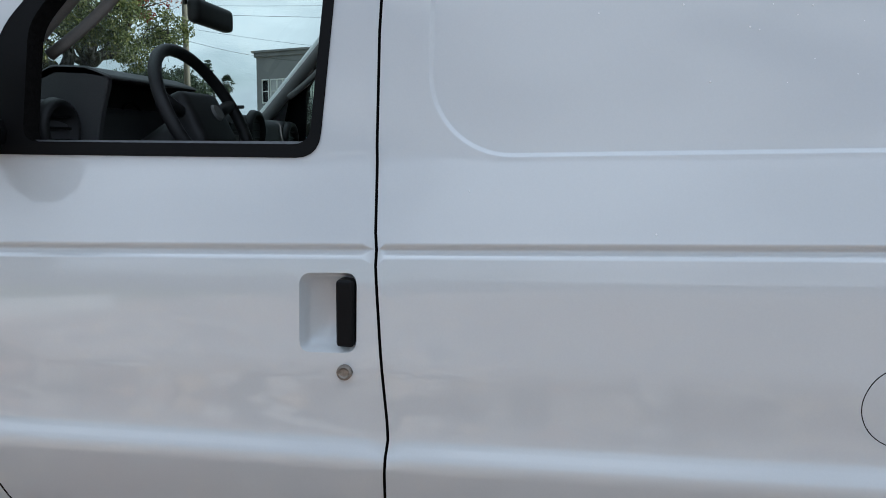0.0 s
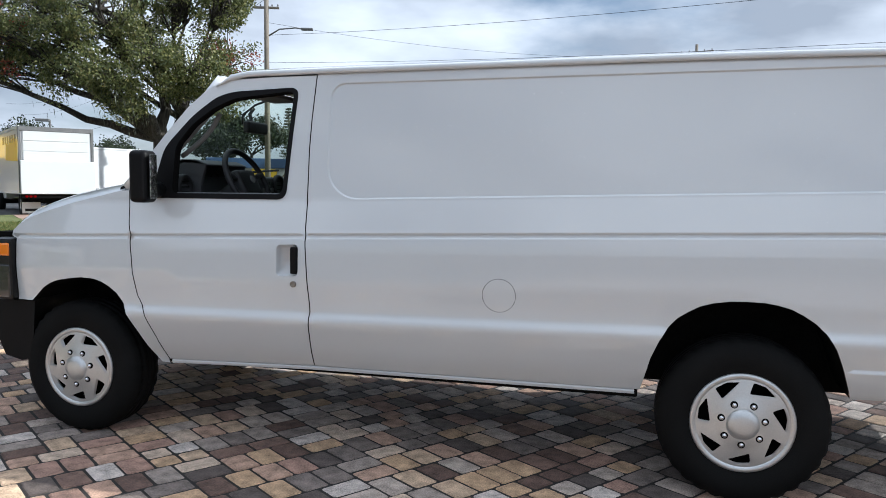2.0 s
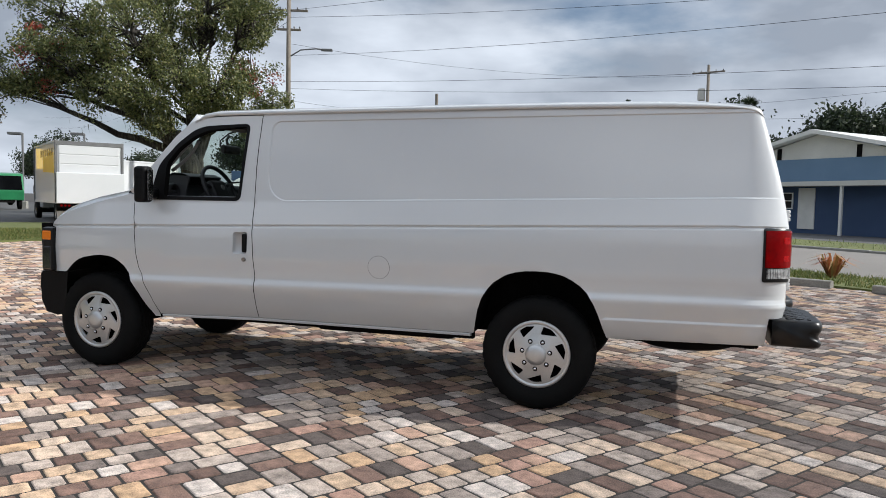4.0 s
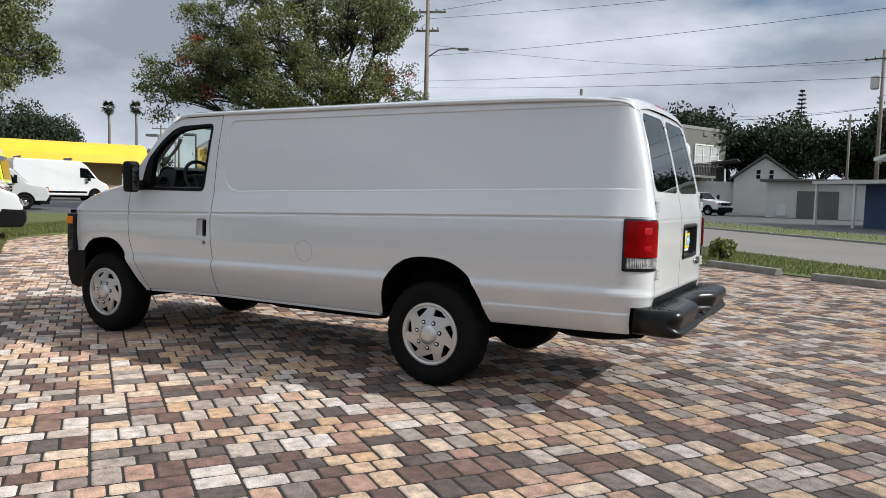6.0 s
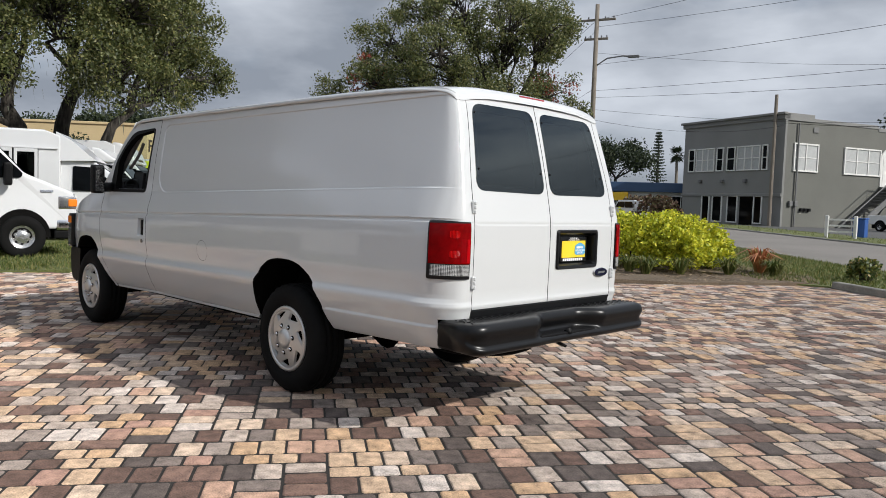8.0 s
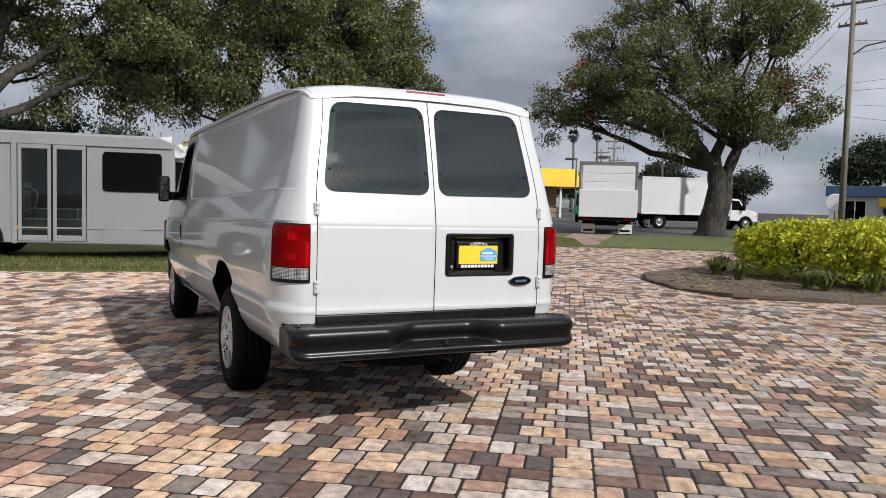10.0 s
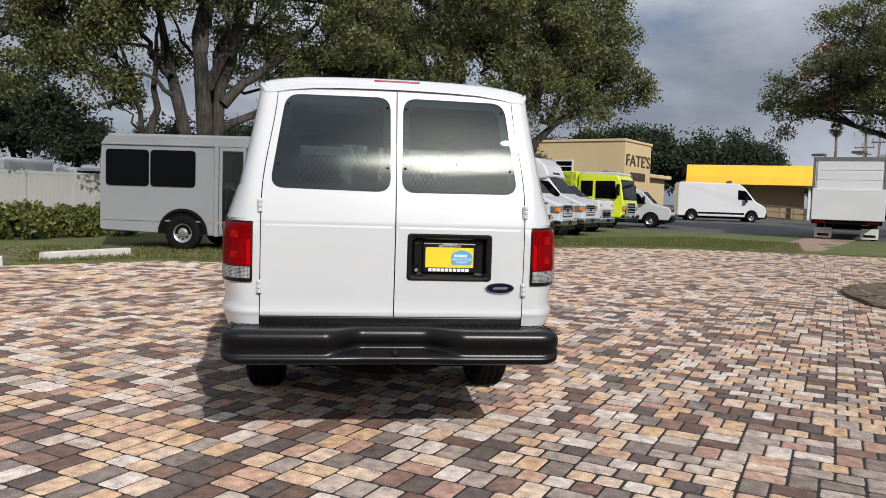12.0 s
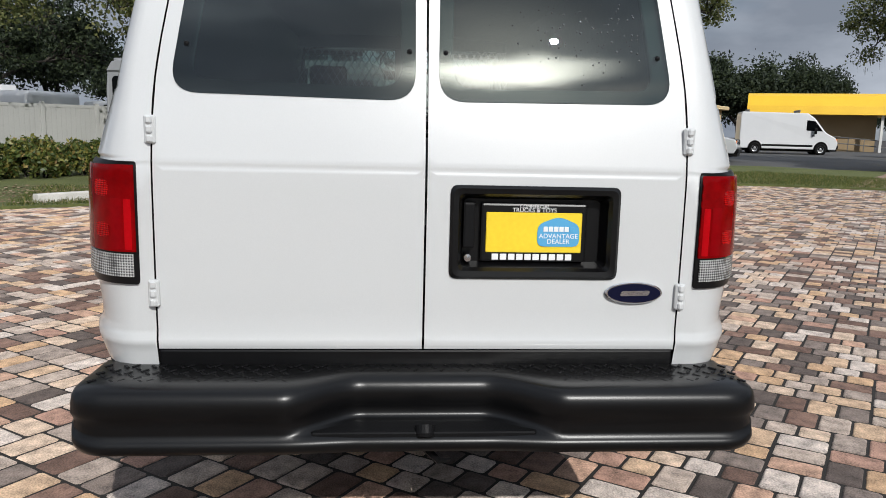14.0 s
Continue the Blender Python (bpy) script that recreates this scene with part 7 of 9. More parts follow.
for x in (7.7, 11.6):
    part("brace", tube([(x, -1.25, 2.6), (x, -0.05, 0.9)], 0.05, 6), METAL, gb)
    part("post", box(x - 0.05, x + 0.05, -1.3, -1.2, -0.3, 2.62), METAL, gb)
part("stair_stringer", slab([(7.85, 2.76), (7.85, 2.40), (4.3, -0.1), (3.9, 0.1)], -1.30, -1.24), METAL, gb, "dark outside stair")
part("stair_stringer", slab([(7.85, 2.76), (7.85, 2.40), (4.3, -0.1), (3.9, 0.1)], -0.32, -0.26), METAL, gb)
for k in range(16):
    part("tread", box(4.1 + k * 0.234, 4.36 + k * 0.234, -1.25, -0.3, 0.12 + k * 0.165, 0.155 + k * 0.165), METAL, gb)
part("stair_rail", tube([(4.0, -1.28, 0.95), (7.8, -1.28, 3.58)], 0.03, 6), METAL, gb)
part("stair_post", box(3.98, 4.04, -1.31, -1.25, -0.2, 0.98), METAL, gb)
ac = part("air_conditioner", box(13.5, 14.3, -0.55, 0.05, 3.52, 4.0, 0.03, 2), TRIM_WHITE, gb, "white window air conditioner")
part("vent_grille", box(13.58, 14.22, -0.565, -0.545, 3.58, 3.93), METAL, ac)
part("vent", box(12.4, 12.9, -0.03, 0.0, 5.65, 5.95), METAL, gb)
part("vent", box(2.1, 2.5, -0.03, 0.0, 5.65, 5.95), METAL, gb)
for s in (0.55, 0.95):
    part("meter_box", box(s - 0.12, s + 0.12, -0.14, 0.02, 1.42, 1.72, 0.02, 1), METAL, gb)
for k in range(3):
    part("mailbox", box(1.35 + k * 0.3, 1.55 + k * 0.3, -0.12, 0.02, 1.16, 1.34, 0.01, 1), SATIN_BLACK, gb, "small black mailbox")
dish = part("dish_mast", tube([(14.6, -0.1, 1.6), (14.6, -0.75, 1.75), (14.6, -0.75, 2.1)], 0.03, 6), METAL, gb, "satellite dish on a wall bracket")
part("dish", lathe([(0.0, 0.10), (0.20, 0.08), (0.36, 0.02), (0.42, -0.03), (0.36, 0.0), (0.0, 0.07)], 20), STUCCO_GREY, dish, m=pose(14.5, -0.80, 2.15, -20, 0, 20))
part("downpipe", tube([(0.9, -0.08, 6.1), (0.9, -0.08, -0.2)], 0.05, 6), METAL, gb)
part("mast", tube([(-0.45, 0.42, -0.3), (-0.45, 0.42, 7.6)], [0.11, 0.09], 8), WOOD_POLE, gb, "dark riser pole at the corner")
back = lambda s, z: pose(-0.12, s, z, 0, 0, -90)
for s0, s1, c in ((6.9, 7.5, 1), (5.2, 6.8, 3), (4.45, 5.05, 1), (3.5, 4.2, 1), (1.6, 3.4, 3), (1.05, 1.5, 1)):
    window(gb, back((s0 + s1) / 2, 3.52), s1 - s0 - 0.16, 1.32, c, 2, CURTAIN if c == 3 else None, 0.07)
for s0, s1 in ((5.45, 6.1), (4.4, 5.2), (3.15, 3.95), (1.3, 1.9)):
    window(gb, back((s0 + s1) / 2, 0.42), s1 - s0 - 0.1, 1.5, 1, 1, None, 0.07)
part("shop_door", box(-0.18, -0.1, 2.0, 2.95, -0.25, 1.92, 0.01, 1), FAR_GLASS, gb, "glazed street door")
part("string_course", box(-0.2, 0.0, -0.02, 7.95, 1.93, 2.12, 0.02, 1), STUCCO_DARK, gb)
for s in (2.6, 4.4, 6.3):
    part("wall_lamp", box(-0.32, -0.1, s - 0.1, s + 0.1, 2.75, 2.95, 0.03, 2), METAL, gb)

# blue cottage across the street
bh = empty("blue_house", pose(7.94, 38.15, 0.42, 0, 0, math.degrees(math.atan2(-0.704, 0.71))), "navy blue cottage with a slate blue gable and porch roof", "house")
part("wall", box(-2.5, 12, 0.0, 7, -0.3, 2.05), BLUE_WALL, bh)
part("porch_roof", slab([(-5.1, 2.05), (12.5, 2.05), (12.5, 2.30), (-5.1, 2.22)], -1.0, 1.5), PALE_WALL, bh, "pale flat porch roof")
part("upper_wall", box(-2.1, 9.5, 1.5, 7.5, 2.1, 3.5), SKY_WALL, bh)
gable = [(-3.1, 3.30), (3.2, 4.75), (9.8, 3.30), (9.8, 3.48), (3.2, 4.95), (-3.1, 3.48)]
part("roof", slab(gable, 1.0, 8.0), TRIM_WHITE, bh, "white-edged low gable roof")
part("gable_wall", slab([(-2.4, 3.3), (9.2, 3.3), (3.2, 4.72)], 1.55, 1.7), PALE_WALL, bh)
for x in (1.0, 5.4):
    part("gable_vent", box(x - 0.12, x + 0.12, 1.50, 1.56, 3.5, 4.1), UNDER, bh)
dr = part("door", box(-0.5, 0.5, -0.06, 0.02, -0.02, 1.98, 0.01, 1), TRIM_WHITE, bh, "white door with a nine-pane light")
for i in range(3):
    for j in range(3):
        part("pane", box(-0.27 + i * 0.19, -0.11 + i * 0.19, -0.075, -0.055, 1.12 + j * 0.23, 1.31 + j * 0.23), FAR_GLASS, dr)
part("door", box(3.4, 4.3, -0.06, 0.02, -0.02, 1.98, 0.01, 1), TRIM_WHITE, bh, "white side door")
window(bh, pose(2.6, 0.0, 1.0), 0.9, 0.7, 1, 2, None, 0.06)
for x in (-4.9, -2.3, 1.75, 6.2):
    part("porch_post", box(x - 0.06, x + 0.06, -0.92, -0.80, -0.4, 2.06), TRIM_WHITE, bh)

# white gabled house and low garage behind the fence
wh = empty("cottage", pose(-2.0, 70.2, 0.4, 0, 0, 5), "small white gabled cottage with a dark roof", "house")
part("wall", slab([(-2.6, -0.3), (2.7, -0.3), (2.7, 3.2), (0.05, 5.15), (-2.6, 3.2)], 0, 9), PALE_WALL, wh)
part("roof", slab([(-3.0, 3.0), (0.05, 5.25), (3.1, 3.0), (3.1, 3.2), (0.05, 5.5), (-3.0, 3.2)], -0.4, 9.3), ROOFING, wh)
for x in (-0.5, 0.6):
    window(wh, pose(x, 0, 3.2), 0.35, 0.8, 1, 2, None, 0.05)
part("lean_to", box(-7.5, -2.6, 0.5, 6, -0.3, 2.9), PALE_WALL, wh)
part("side_roof", slab([(-8.0, 4.2), (-2.4, 5.0), (-2.4, 5.1), (-8.0, 4.3)], 1.0, 7), ROOFING, wh)
gg = empty("garage", pose(0.0, 55.4, 0.4, 0, 0, -4), "low pale concrete garage with a closed door", "garage")
part("wall", box(-0.2, 11, 0, 6, -0.3, 2.55), PALE_WALL, gg)
part("roof", box(-0.6, 11.3, -0.5, 6.3, 2.55, 2.75, 0.03, 1), ROOFING, gg)
part("garage_door", box(1.9, 4.6, -0.05, 0.02, -0.3, 1.9, 0.01, 1), STUCCO_GREY, gg)
part("notice", box(0.6, 1.2, -0.12, -0.09, 0.1, 0.95), TRIM_WHITE, gg)
# chain-link fence before them
fz = empty("chain_fence", Matrix(), "galvanised chain-link fence along the far yard", "fence")
pts = [street(-26 + 3.0 * k, 36.0) for k in range(16)]
for x, y in pts:
    part("post", tube([(x, y, rise(x, y)), (x, y, rise(x, y) + 1.75)], 0.03, 6), METAL, fz)
for z in (0.1, 1.7):
    part("rail", tube([(x, y, rise(x, y) + z) for x, y in pts], 0.018, 5), METAL, fz)
wires = bmesh.new()
(x0, y0), (x1, y1) = pts[0], pts[-1]
ln = math.dist(pts[0], pts[-1])
for k in range(int(ln / 0.20)):
    for s in (1, -1):
        a = k * 0.20
        b = a + s * 1.6
        if 0 <= b <= ln:
            pa = (x0 + (x1 - x0) * a / ln, y0 + (y1 - y0) * a / ln, 0.42)
            pb = (x0 + (x1 - x0) * b / ln, y0 + (y1 - y0) * b / ln, 2.0)
            tube([pa, pb], 0.005, 3, wires, False)
part("wire_mesh", wires, METAL, fz)["kind"] = "stuff"
wf = empty("picket_fence", Matrix(), "short white rail fence beside a blue bin", "fence")
for k, (x, y) in enumerate(((-4.85, 37.4), (-3.65, 37.8))):
    part("post", box(x - 0.08, x + 0.08, y - 0.08, y + 0.08, 0.1, 1.35, 0.02, 1), TRIM_WHITE, wf)
for z in (0.55, 0.85, 1.15):
    part("rail", tube([(-4.85, 37.4, z), (-3.65, 37.8, z)], 0.06, 4), TRIM_WHITE, wf)
BIN = grained("blue_plastic", (0.02, 0.07, 0.25), (0.03, 0.10, 0.34), 0.5, coarse=3, fine=60, bump=0.1)
rbn = empty("recycling_bin", pose(-3.65, 38.6, 0.25), "blue wheeled recycling bin", "bin")
part("body", box(-0.28, 0.28, -0.3, 0.3, 0.05, 0.95, 0.04, 2), BIN, rbn)
part("lid", box(-0.31, 0.31, -0.34, 0.33, 0.95, 1.02, 0.03, 2), BIN, rbn)

RUST_LEAF = island_mat("rusty_shrub_leaves", ((0.0, (0.05, 0.035, 0.02)), (0.5, (0.14, 0.07, 0.045)), (1.0, (0.12, 0.13, 0.05))), 0.6, fine=3, bump=0, through=0.25)
# business with a blue band, far up the street
bz = empty("shop_building", pose(-29.8, 62.0, 0.4, 0, 0, 30), "low grey shop with a blue fascia and round sign", "shop")
part("wall", box(-7, 9, 0, 8, -0.3, 3.0), PALE_WALL, bz)
part("fascia", box(-7.3, 9.3, -0.4, 8, 2.6, 3.5, 0.03, 1), base_mat("blue_fascia_paint", (0.045, 0.085, 0.17), 0.5)[0], bz)
for x in (-5, -2, 4, 6.5):
    window(bz, pose(x, 0, 0.6), 1.6, 1.6, 2, 1, None, 0.08)
part("round_sign", lathe([(0.0, -0.12), (0.75, -0.12), (0.8, -0.05), (0.8, 0.05)], 28), LETTER_WHITE, bz, m=pose(-6.4, -1.2, 2.0))
part("yellow_sign", box(-3.2, -0.9, -0.5, -0.42, 1.7, 2.5, 0.05, 2), AWNING, bz)
part("sign_post", box(-6.45, -6.35, -1.2, -1.1, -0.3, 1.3), METAL, bz)
for x, y in ((-21.5, 49.5), (-23.0, 50.6), (-20.4, 48.6)):
    shrub("shrub", put(x, y), (1.9, 1.6, 2.3), "dark reddish street shrub", int(-x * 10), 420, 0.22, RUST_LEAF, group="street shrubs")

# tan corner building with painted lettering, and the yellow-fronted hall
tb_ = empty("tan_building", pose(-64.3, 29.0, -0.7, 0, 0, 138) @ Matrix.Scale(1.86, 4), "two-storey tan stucco building with dark painted lettering", "building")
part("wall", box(0, 4.2, 0, 14, -0.3, 4.55), TAN_WALL, tb_)
part("coping", box(-0.07, 4.27, -0.07, 14.07, 4.5, 4.64, 0.02, 1), TAN_WALL, tb_)
SIGN_DARK = base_mat("dark_sign_paint", (0.05, 0.035, 0.025), 0.6)[0]
lettering("FATE'S", 0.92, pose(2.1, -0.02, 3.2, 90, 0, 0) @ Matrix.Diagonal((1.5, 1, 1, 1)), SIGN_DARK, tb_, depth=0.02)
for k in range(5):
    part("letter_bar", box(0.9 + k * 0.5, 1.28 + k * 0.5, -0.04, 0.0, 2.4, 2.85), SIGN_DARK, tb_)
window(tb_, pose(0.0, 3.6, 2.85, 0, 0, -90), 1.0, 0.55, 1, 2, None, 0.08)
window(tb_, pose(0.0, 9.0, 2.85, 0, 0, -90), 1.0, 0.55, 1, 2, None, 0.08)
part("annex", box(4.2, 10.0, 1.0, 12, -0.3, 2.75), TAN_WALL, tb_)
part("annex_roof", box(4.2, 10.2, 0.6, 12.2, 2.75, 2.98, 0.03, 1), TAN_WALL, tb_)
hall = empty("hall", pose(-61.0, 34.6, -0.05, 0, 0, 63) @ Matrix.Diagonal((1.04, 1.35, 1.35, 1)), "long tan hall under a bright yellow fascia", "building")
part("wall", box(-0.3, 10.0, 1.2, 12, -0.3, 3.0), SHADED_TAN_WALL, hall)
fas = [(0.0, 2.65), (0.15, 3.2), (0.55, 3.85), (1.1, 4.05), (6.0, 4.05), (6.0, 2.65)]
bm = bmesh.new()
for x0, x1 in ((-0.4, 12.2),):
    vs0 = [bm.verts.new((x0, y - 0.6, z)) for y, z in fas]
    vs1 = [bm.verts.new((x1 - 0.35 * (z - 2.65), y - 0.6, z)) for y, z in fas]
    bm.faces.new(vs0), bm.faces.new(vs1[::-1])
    for i in range(len(fas)):
        j = (i + 1) % len(fas)
        bm.faces.new((vs0[i], vs1[i], vs1[j], vs0[j]))
bmesh.ops.recalc_face_normals(bm, faces=bm.faces)
part("fascia", bm, AWNING, hall, "rounded yellow fascia")
part("porch_post", box(10.1, 10.3, -0.2, 0.0, -0.3, 2.66), TRIM_WHITE, hall)
for z in (0.55, 0.95):
    part("ramp_rail", tube([(3.0, 0.3, z + 0.5), (11.5, 0.3, z)], 0.035, 6), METAL, hall)
for x in np.linspace(3, 11.5, 8):
    part("rail_post", tube([(x, 0.3, -0.3), (x, 0.3, 1.5 - (x - 3) * 0.06)], 0.03, 6), METAL, hall)

# white vinyl fence and caravan roofs behind the shrubs
vf = empty("vinyl_fence", Matrix(), "white vinyl privacy fence behind the shrubs", "fence")
VINYL = grained("white_vinyl", (0.34, 0.34, 0.325), (0.43, 0.43, 0.415), 0.5, coarse=1, fine=30, bump=0.05)
a, b = Vector((-12.5, -14.5)), Vector((-24.0, -4.0))
n_pan = 9
for k in range(n_pan):
    p, q = a.lerp(b, k / n_pan), a.lerp(b, (k + 1) / n_pan)
    w = (q - p).length
    m = Matrix.Translation((p.x, p.y, rise(p.x, p.y))) @ pose(0, 0, 0, 0, 0, math.degrees(math.atan2(q.y - p.y, q.x - p.x)))
    pn = part("panel", box(0.06, w - 0.06, -0.02, 0.02, 0.06, 1.75), VINYL, vf, m=m)
    for i in range(10):
        x = 0.1 + (w - 0.2) * i / 10
        part("slat", box(x + 0.01, x + (w - 0.2) / 10 - 0.01, -0.028, 0.028, 0.10, 1.70), VINYL, pn)
    part("top_rail", box(0.05, w - 0.05, -0.04, 0.04, 1.70, 1.80), VINYL, pn)
    part("post", box(-0.065, 0.065, -0.065, 0.065, 0, 1.86, 0.01, 1), VINYL, vf, m=m)
for x, y, s in ((-26, -15, 1.0), (-27.5, -9.5, 0.9)):
    cv = empty("caravan", pose(x, y, rise(x, y), 0, 0, 60), "white caravan roof showing over the fence", "caravan")
    part("body", box(-3.2 * s, 3.2 * s, -1.2, 1.2, 0.35, 2.35 * s, 0.25, 3), WHITE, cv, smooth=True)
    part("roof_unit", box(-0.6, 0.4, -0.35, 0.35, 2.35 * s, 2.62 * s, 0.06, 2), WHITE, cv)
    for wx in (-0.5, 0.5):
        for wy in (-1.2, 0.98):
            part("tyre", lathe([(0.15, 0), (0.32, 0.0), (0.34, 0.05), (0.34, 0.17), (0.32, 0.22)], 24), RUBBER, cv, m=pose(wx, wy, 0.34))
    part("window", box(-1.5, 1.5, -1.23, -1.18, 1.4, 1.95, 0.03, 1), FAR_GLASS, cv)


# ---- poles and wires ----
def pole(name, x, y, h, label, arms=((0.6, 1.1),), lamp=None, r=0.15, turn=0.0, group="utility poles"):
    z = rise(x, y)
    base = empty(name, pose(x, y, z, 0, 0, turn), label, "pole", group)
    part("shaft", tube([(0, 0, -0.2), (0, 0, h)], [r, r * 0.7], 10), WOOD_POLE, base, smooth=True)
    for down, half_ in arms:
        am = part("crossarm", box(-half_, half_, -0.06, 0.06, h - down - 0.06, h - down + 0.06, 0.01, 1), WOOD_POLE, base)
        for sx in (-0.9, -0.45, 0.45, 0.9):
            part("insulator", lathe([(0.0, 0.14), (0.03, 0.13), (0.045, 0.08), (0.03, 0.03), (0.03, 0.0)], 10), METAL, am, m=pose(sx * half_, 0, h - down + 0.06, 90, 0, 0))
    if lamp:
        lz, ln_ = lamp
        part("lamp_arm", tube([(0, 0, lz), (ln_ * 0.35, 0, lz + 0.45), (ln_ * 0.8, 0, lz + 0.55), (ln_, 0, lz + 0.5)], 0.04, 8), METAL, base, smooth=True)
        part("lamp_head", box(ln_ - 0.1, ln_ + 0.55, -0.12, 0.12, lz + 0.42, lz + 0.56, 0.04, 2), METAL, base)
    return base


pole("utility_pole", -17.4, 35.0, 13.0, "tall timber utility pole with a street lamp arm", ((0.9, 1.1), (2.0, 0.7)), (9.4, 2.0), 0.17, turn=20)
tp = pole("utility_pole", 6.8, 59.3, 12.4, "dark timber pole carrying a transformer", ((0.6, 1.3),), None, 0.16, turn=-20)
part("transformer", lathe([(0.0, 0.95), (0.25, 0.95), (0.30, 0.88), (0.30, 0.05), (0.25, 0.0), (0.0, 0.0)], 20), PALE_WALL, tp, "grey transformer can", m=pose(-0.5, 0, 9.6, 90, 0, 0))
pole("utility_pole", 4.8, 64.0, 8.3, "slim far utility pole", ((0.5, 0.8),), None, 0.12)
for x, y, h in ((-61.5, 55.0, 9.4), (-70.4, 60.0, 8.8), (-77.0, 68.0, 8.5)):
    pole("utility_pole", x, y, h, "distant utility pole beyond the yard", ((0.5, 1.1), (1.3, 0.8)), None, 0.14, 30)
for x, y, h in ((-38.2, 36.1, 5.1), (-41.0, 35.0, 5.0), (-36.6, 40.0, 5.4)):
    lp = empty("lot_lamp", pose(x, y, rise(x, y), 0, 0, 30), "tall lot lamp with a flat square head", "lamp", "lot lamps")
    part("shaft", tube([(0, 0, -0.2), (0, 0, h)], 0.07, 8), METAL, lp)
    part("lamp_head", box(-0.9, 0.0, -0.25, 0.25, h - 0.1, h + 0.08, 0.03, 1), METAL, lp)
    part("base", box(-0.25, 0.25, -0.25, 0.25, -0.1, 0.5, 0.03, 1), KERB, lp)


def cable(a, b, sag, label="thin sagging black overhead cable", r=0.010):
    a, b = Vector(a), Vector(b)
    pts = [a.lerp(b, t) - Vector((0, 0, sag * 4 * t * (1 - t))) for t in np.linspace(0, 1, 17)]
    tagged(part("overhead_cable", tube(pts, r, 4), UNDER), label, "cable", "overhead cables")


top = Vector((-17.4, 35.0, 12.3))
for (dz, tx, ty, tz, sag) in ((0.0, 60, 20, 15.5, 1.2), (-0.4, 62, 24, 12.5, 1.6), (-2.6, 60, 12, 11.2, 1.8), (-4.1, 58, 18, 8.0, 1.2), (-4.5, 60, 14, 6.8, 1.5), (-1.9, 6.8, 59.3, 11.9, 0.8), (-5.2, 6.8, 59.3, 8.6, 0.9)):
    cable(top + Vector((0, 0, dz)), (tx, ty, tz), sag)
for dz, tx, ty, tz in ((0.0, -80, 80, 12), (-0.6, -82, 84, 11), (-4.0, -80, 78, 8)):
    cable(top + Vector((0, 0, dz)), (tx, ty, tz), 2.0)
cable((6.8, 59.3, 8.6), (-14.4, 56.5, 8.3), 0.7, "black service cable running to the grey building", 0.02)
cable((6.8, 59.3, 9.4), (48, 30, 11.5), 0.9)
cable((6.8, 59.3, 8.4), (50, 28, 9.0), 1.2)
cable((-14.4, 56.5, 8.1), (-17.4, 35.0, 6.5), 0.6)


# ---- parked vehicles; local x runs forward, y to the left ----
STEP_GREY = grained("grey_green_step_rubber", (0.10, 0.12, 0.11), (0.20, 0.23, 0.21), 0.7, coarse=4, fine=60, bump=0.2)


def solid(profile, w, mat, parent, name="body", lean=0.0, above=1.0, bevel=0.06, label="", seg=3):
    bm = slab(profile, -w / 2, w / 2)
    for v in bm.verts:
        if v.co.z > above:
            v.co.y *= 1 - lean * (v.co.z - above)
    bmesh.ops.recalc_face_normals(bm, faces=bm.faces)
    bmesh.ops.bevel(bm, geom=list(bm.edges), offset=bevel, segments=seg, affect="EDGES", profile=0.6, clamp_overlap=True)
    return part(name, bm, mat, parent, label, smooth=False)


DULL_RIM = grained("bright_steel_rim", (0.30, 0.30, 0.30), (0.58, 0.58, 0.58), 0.26, metal=0.8, coarse=8, fine=60, bump=0.1)
TYRE = mesh_of("tyre", *lathe([(0.20, 0.02), (0.235, 0.0), (0.33, -0.005), (0.365, 0.02), (0.375, 0.06), (0.375, 0.18), (0.365, 0.22), (0.33, 0.24), (0.22, 0.24)], 32), RUBBER, True)
DISC = mesh_of("rim", *lathe([(0.0, 0.035), (0.06, 0.025), (0.075, 0.035), (0.15, 0.06), (0.19, 0.03), (0.225, 0.012), (0.235, 0.02)], 32), DULL_RIM, True)
HOLE = mesh_of("rim_hole", *lathe([(0.0, 0.040), (0.022, 0.040), (0.024, 0.05)], 10), UNDER, True)


def wheel(parent, x, y, r=0.375, name="wheel"):
    s = r / 0.375
    flip = 0 if y < 0 else 180
    wh_ = empty(name, Matrix.LocRotScale((x, y, r), Euler((0, 0, radians(flip))), (s, 1, s)), "", "")
    wh_.parent = parent
    part("tyre", TYRE, None, wh_)
    rim_ = part("rim", DISC, None, wh_)
    for k in range(8):
        a = k * math.pi / 4
        part("rim_hole", HOLE, None, wh_, m=pose(0.12 * math.cos(a), 0.008, 0.12 * math.sin(a)))


def glass_side(parent, poly, w, name="side_window", lean=0.0, above=1.2):
    """A pane on each side, leaning in with the body above a height."""
    for s in (-1, 1):
        bm = slab(rounded(poly, 0.05, 3), s * (w / 2 - 0.02), s * (w / 2 + 0.012))
        for v in bm.verts:
            v.co.y *= 1 - lean * max(0.0, v.co.z - above)
        bmesh.ops.recalc_face_normals(bm, faces=bm.faces)
        part(name, bm, FAR_GLASS, parent)


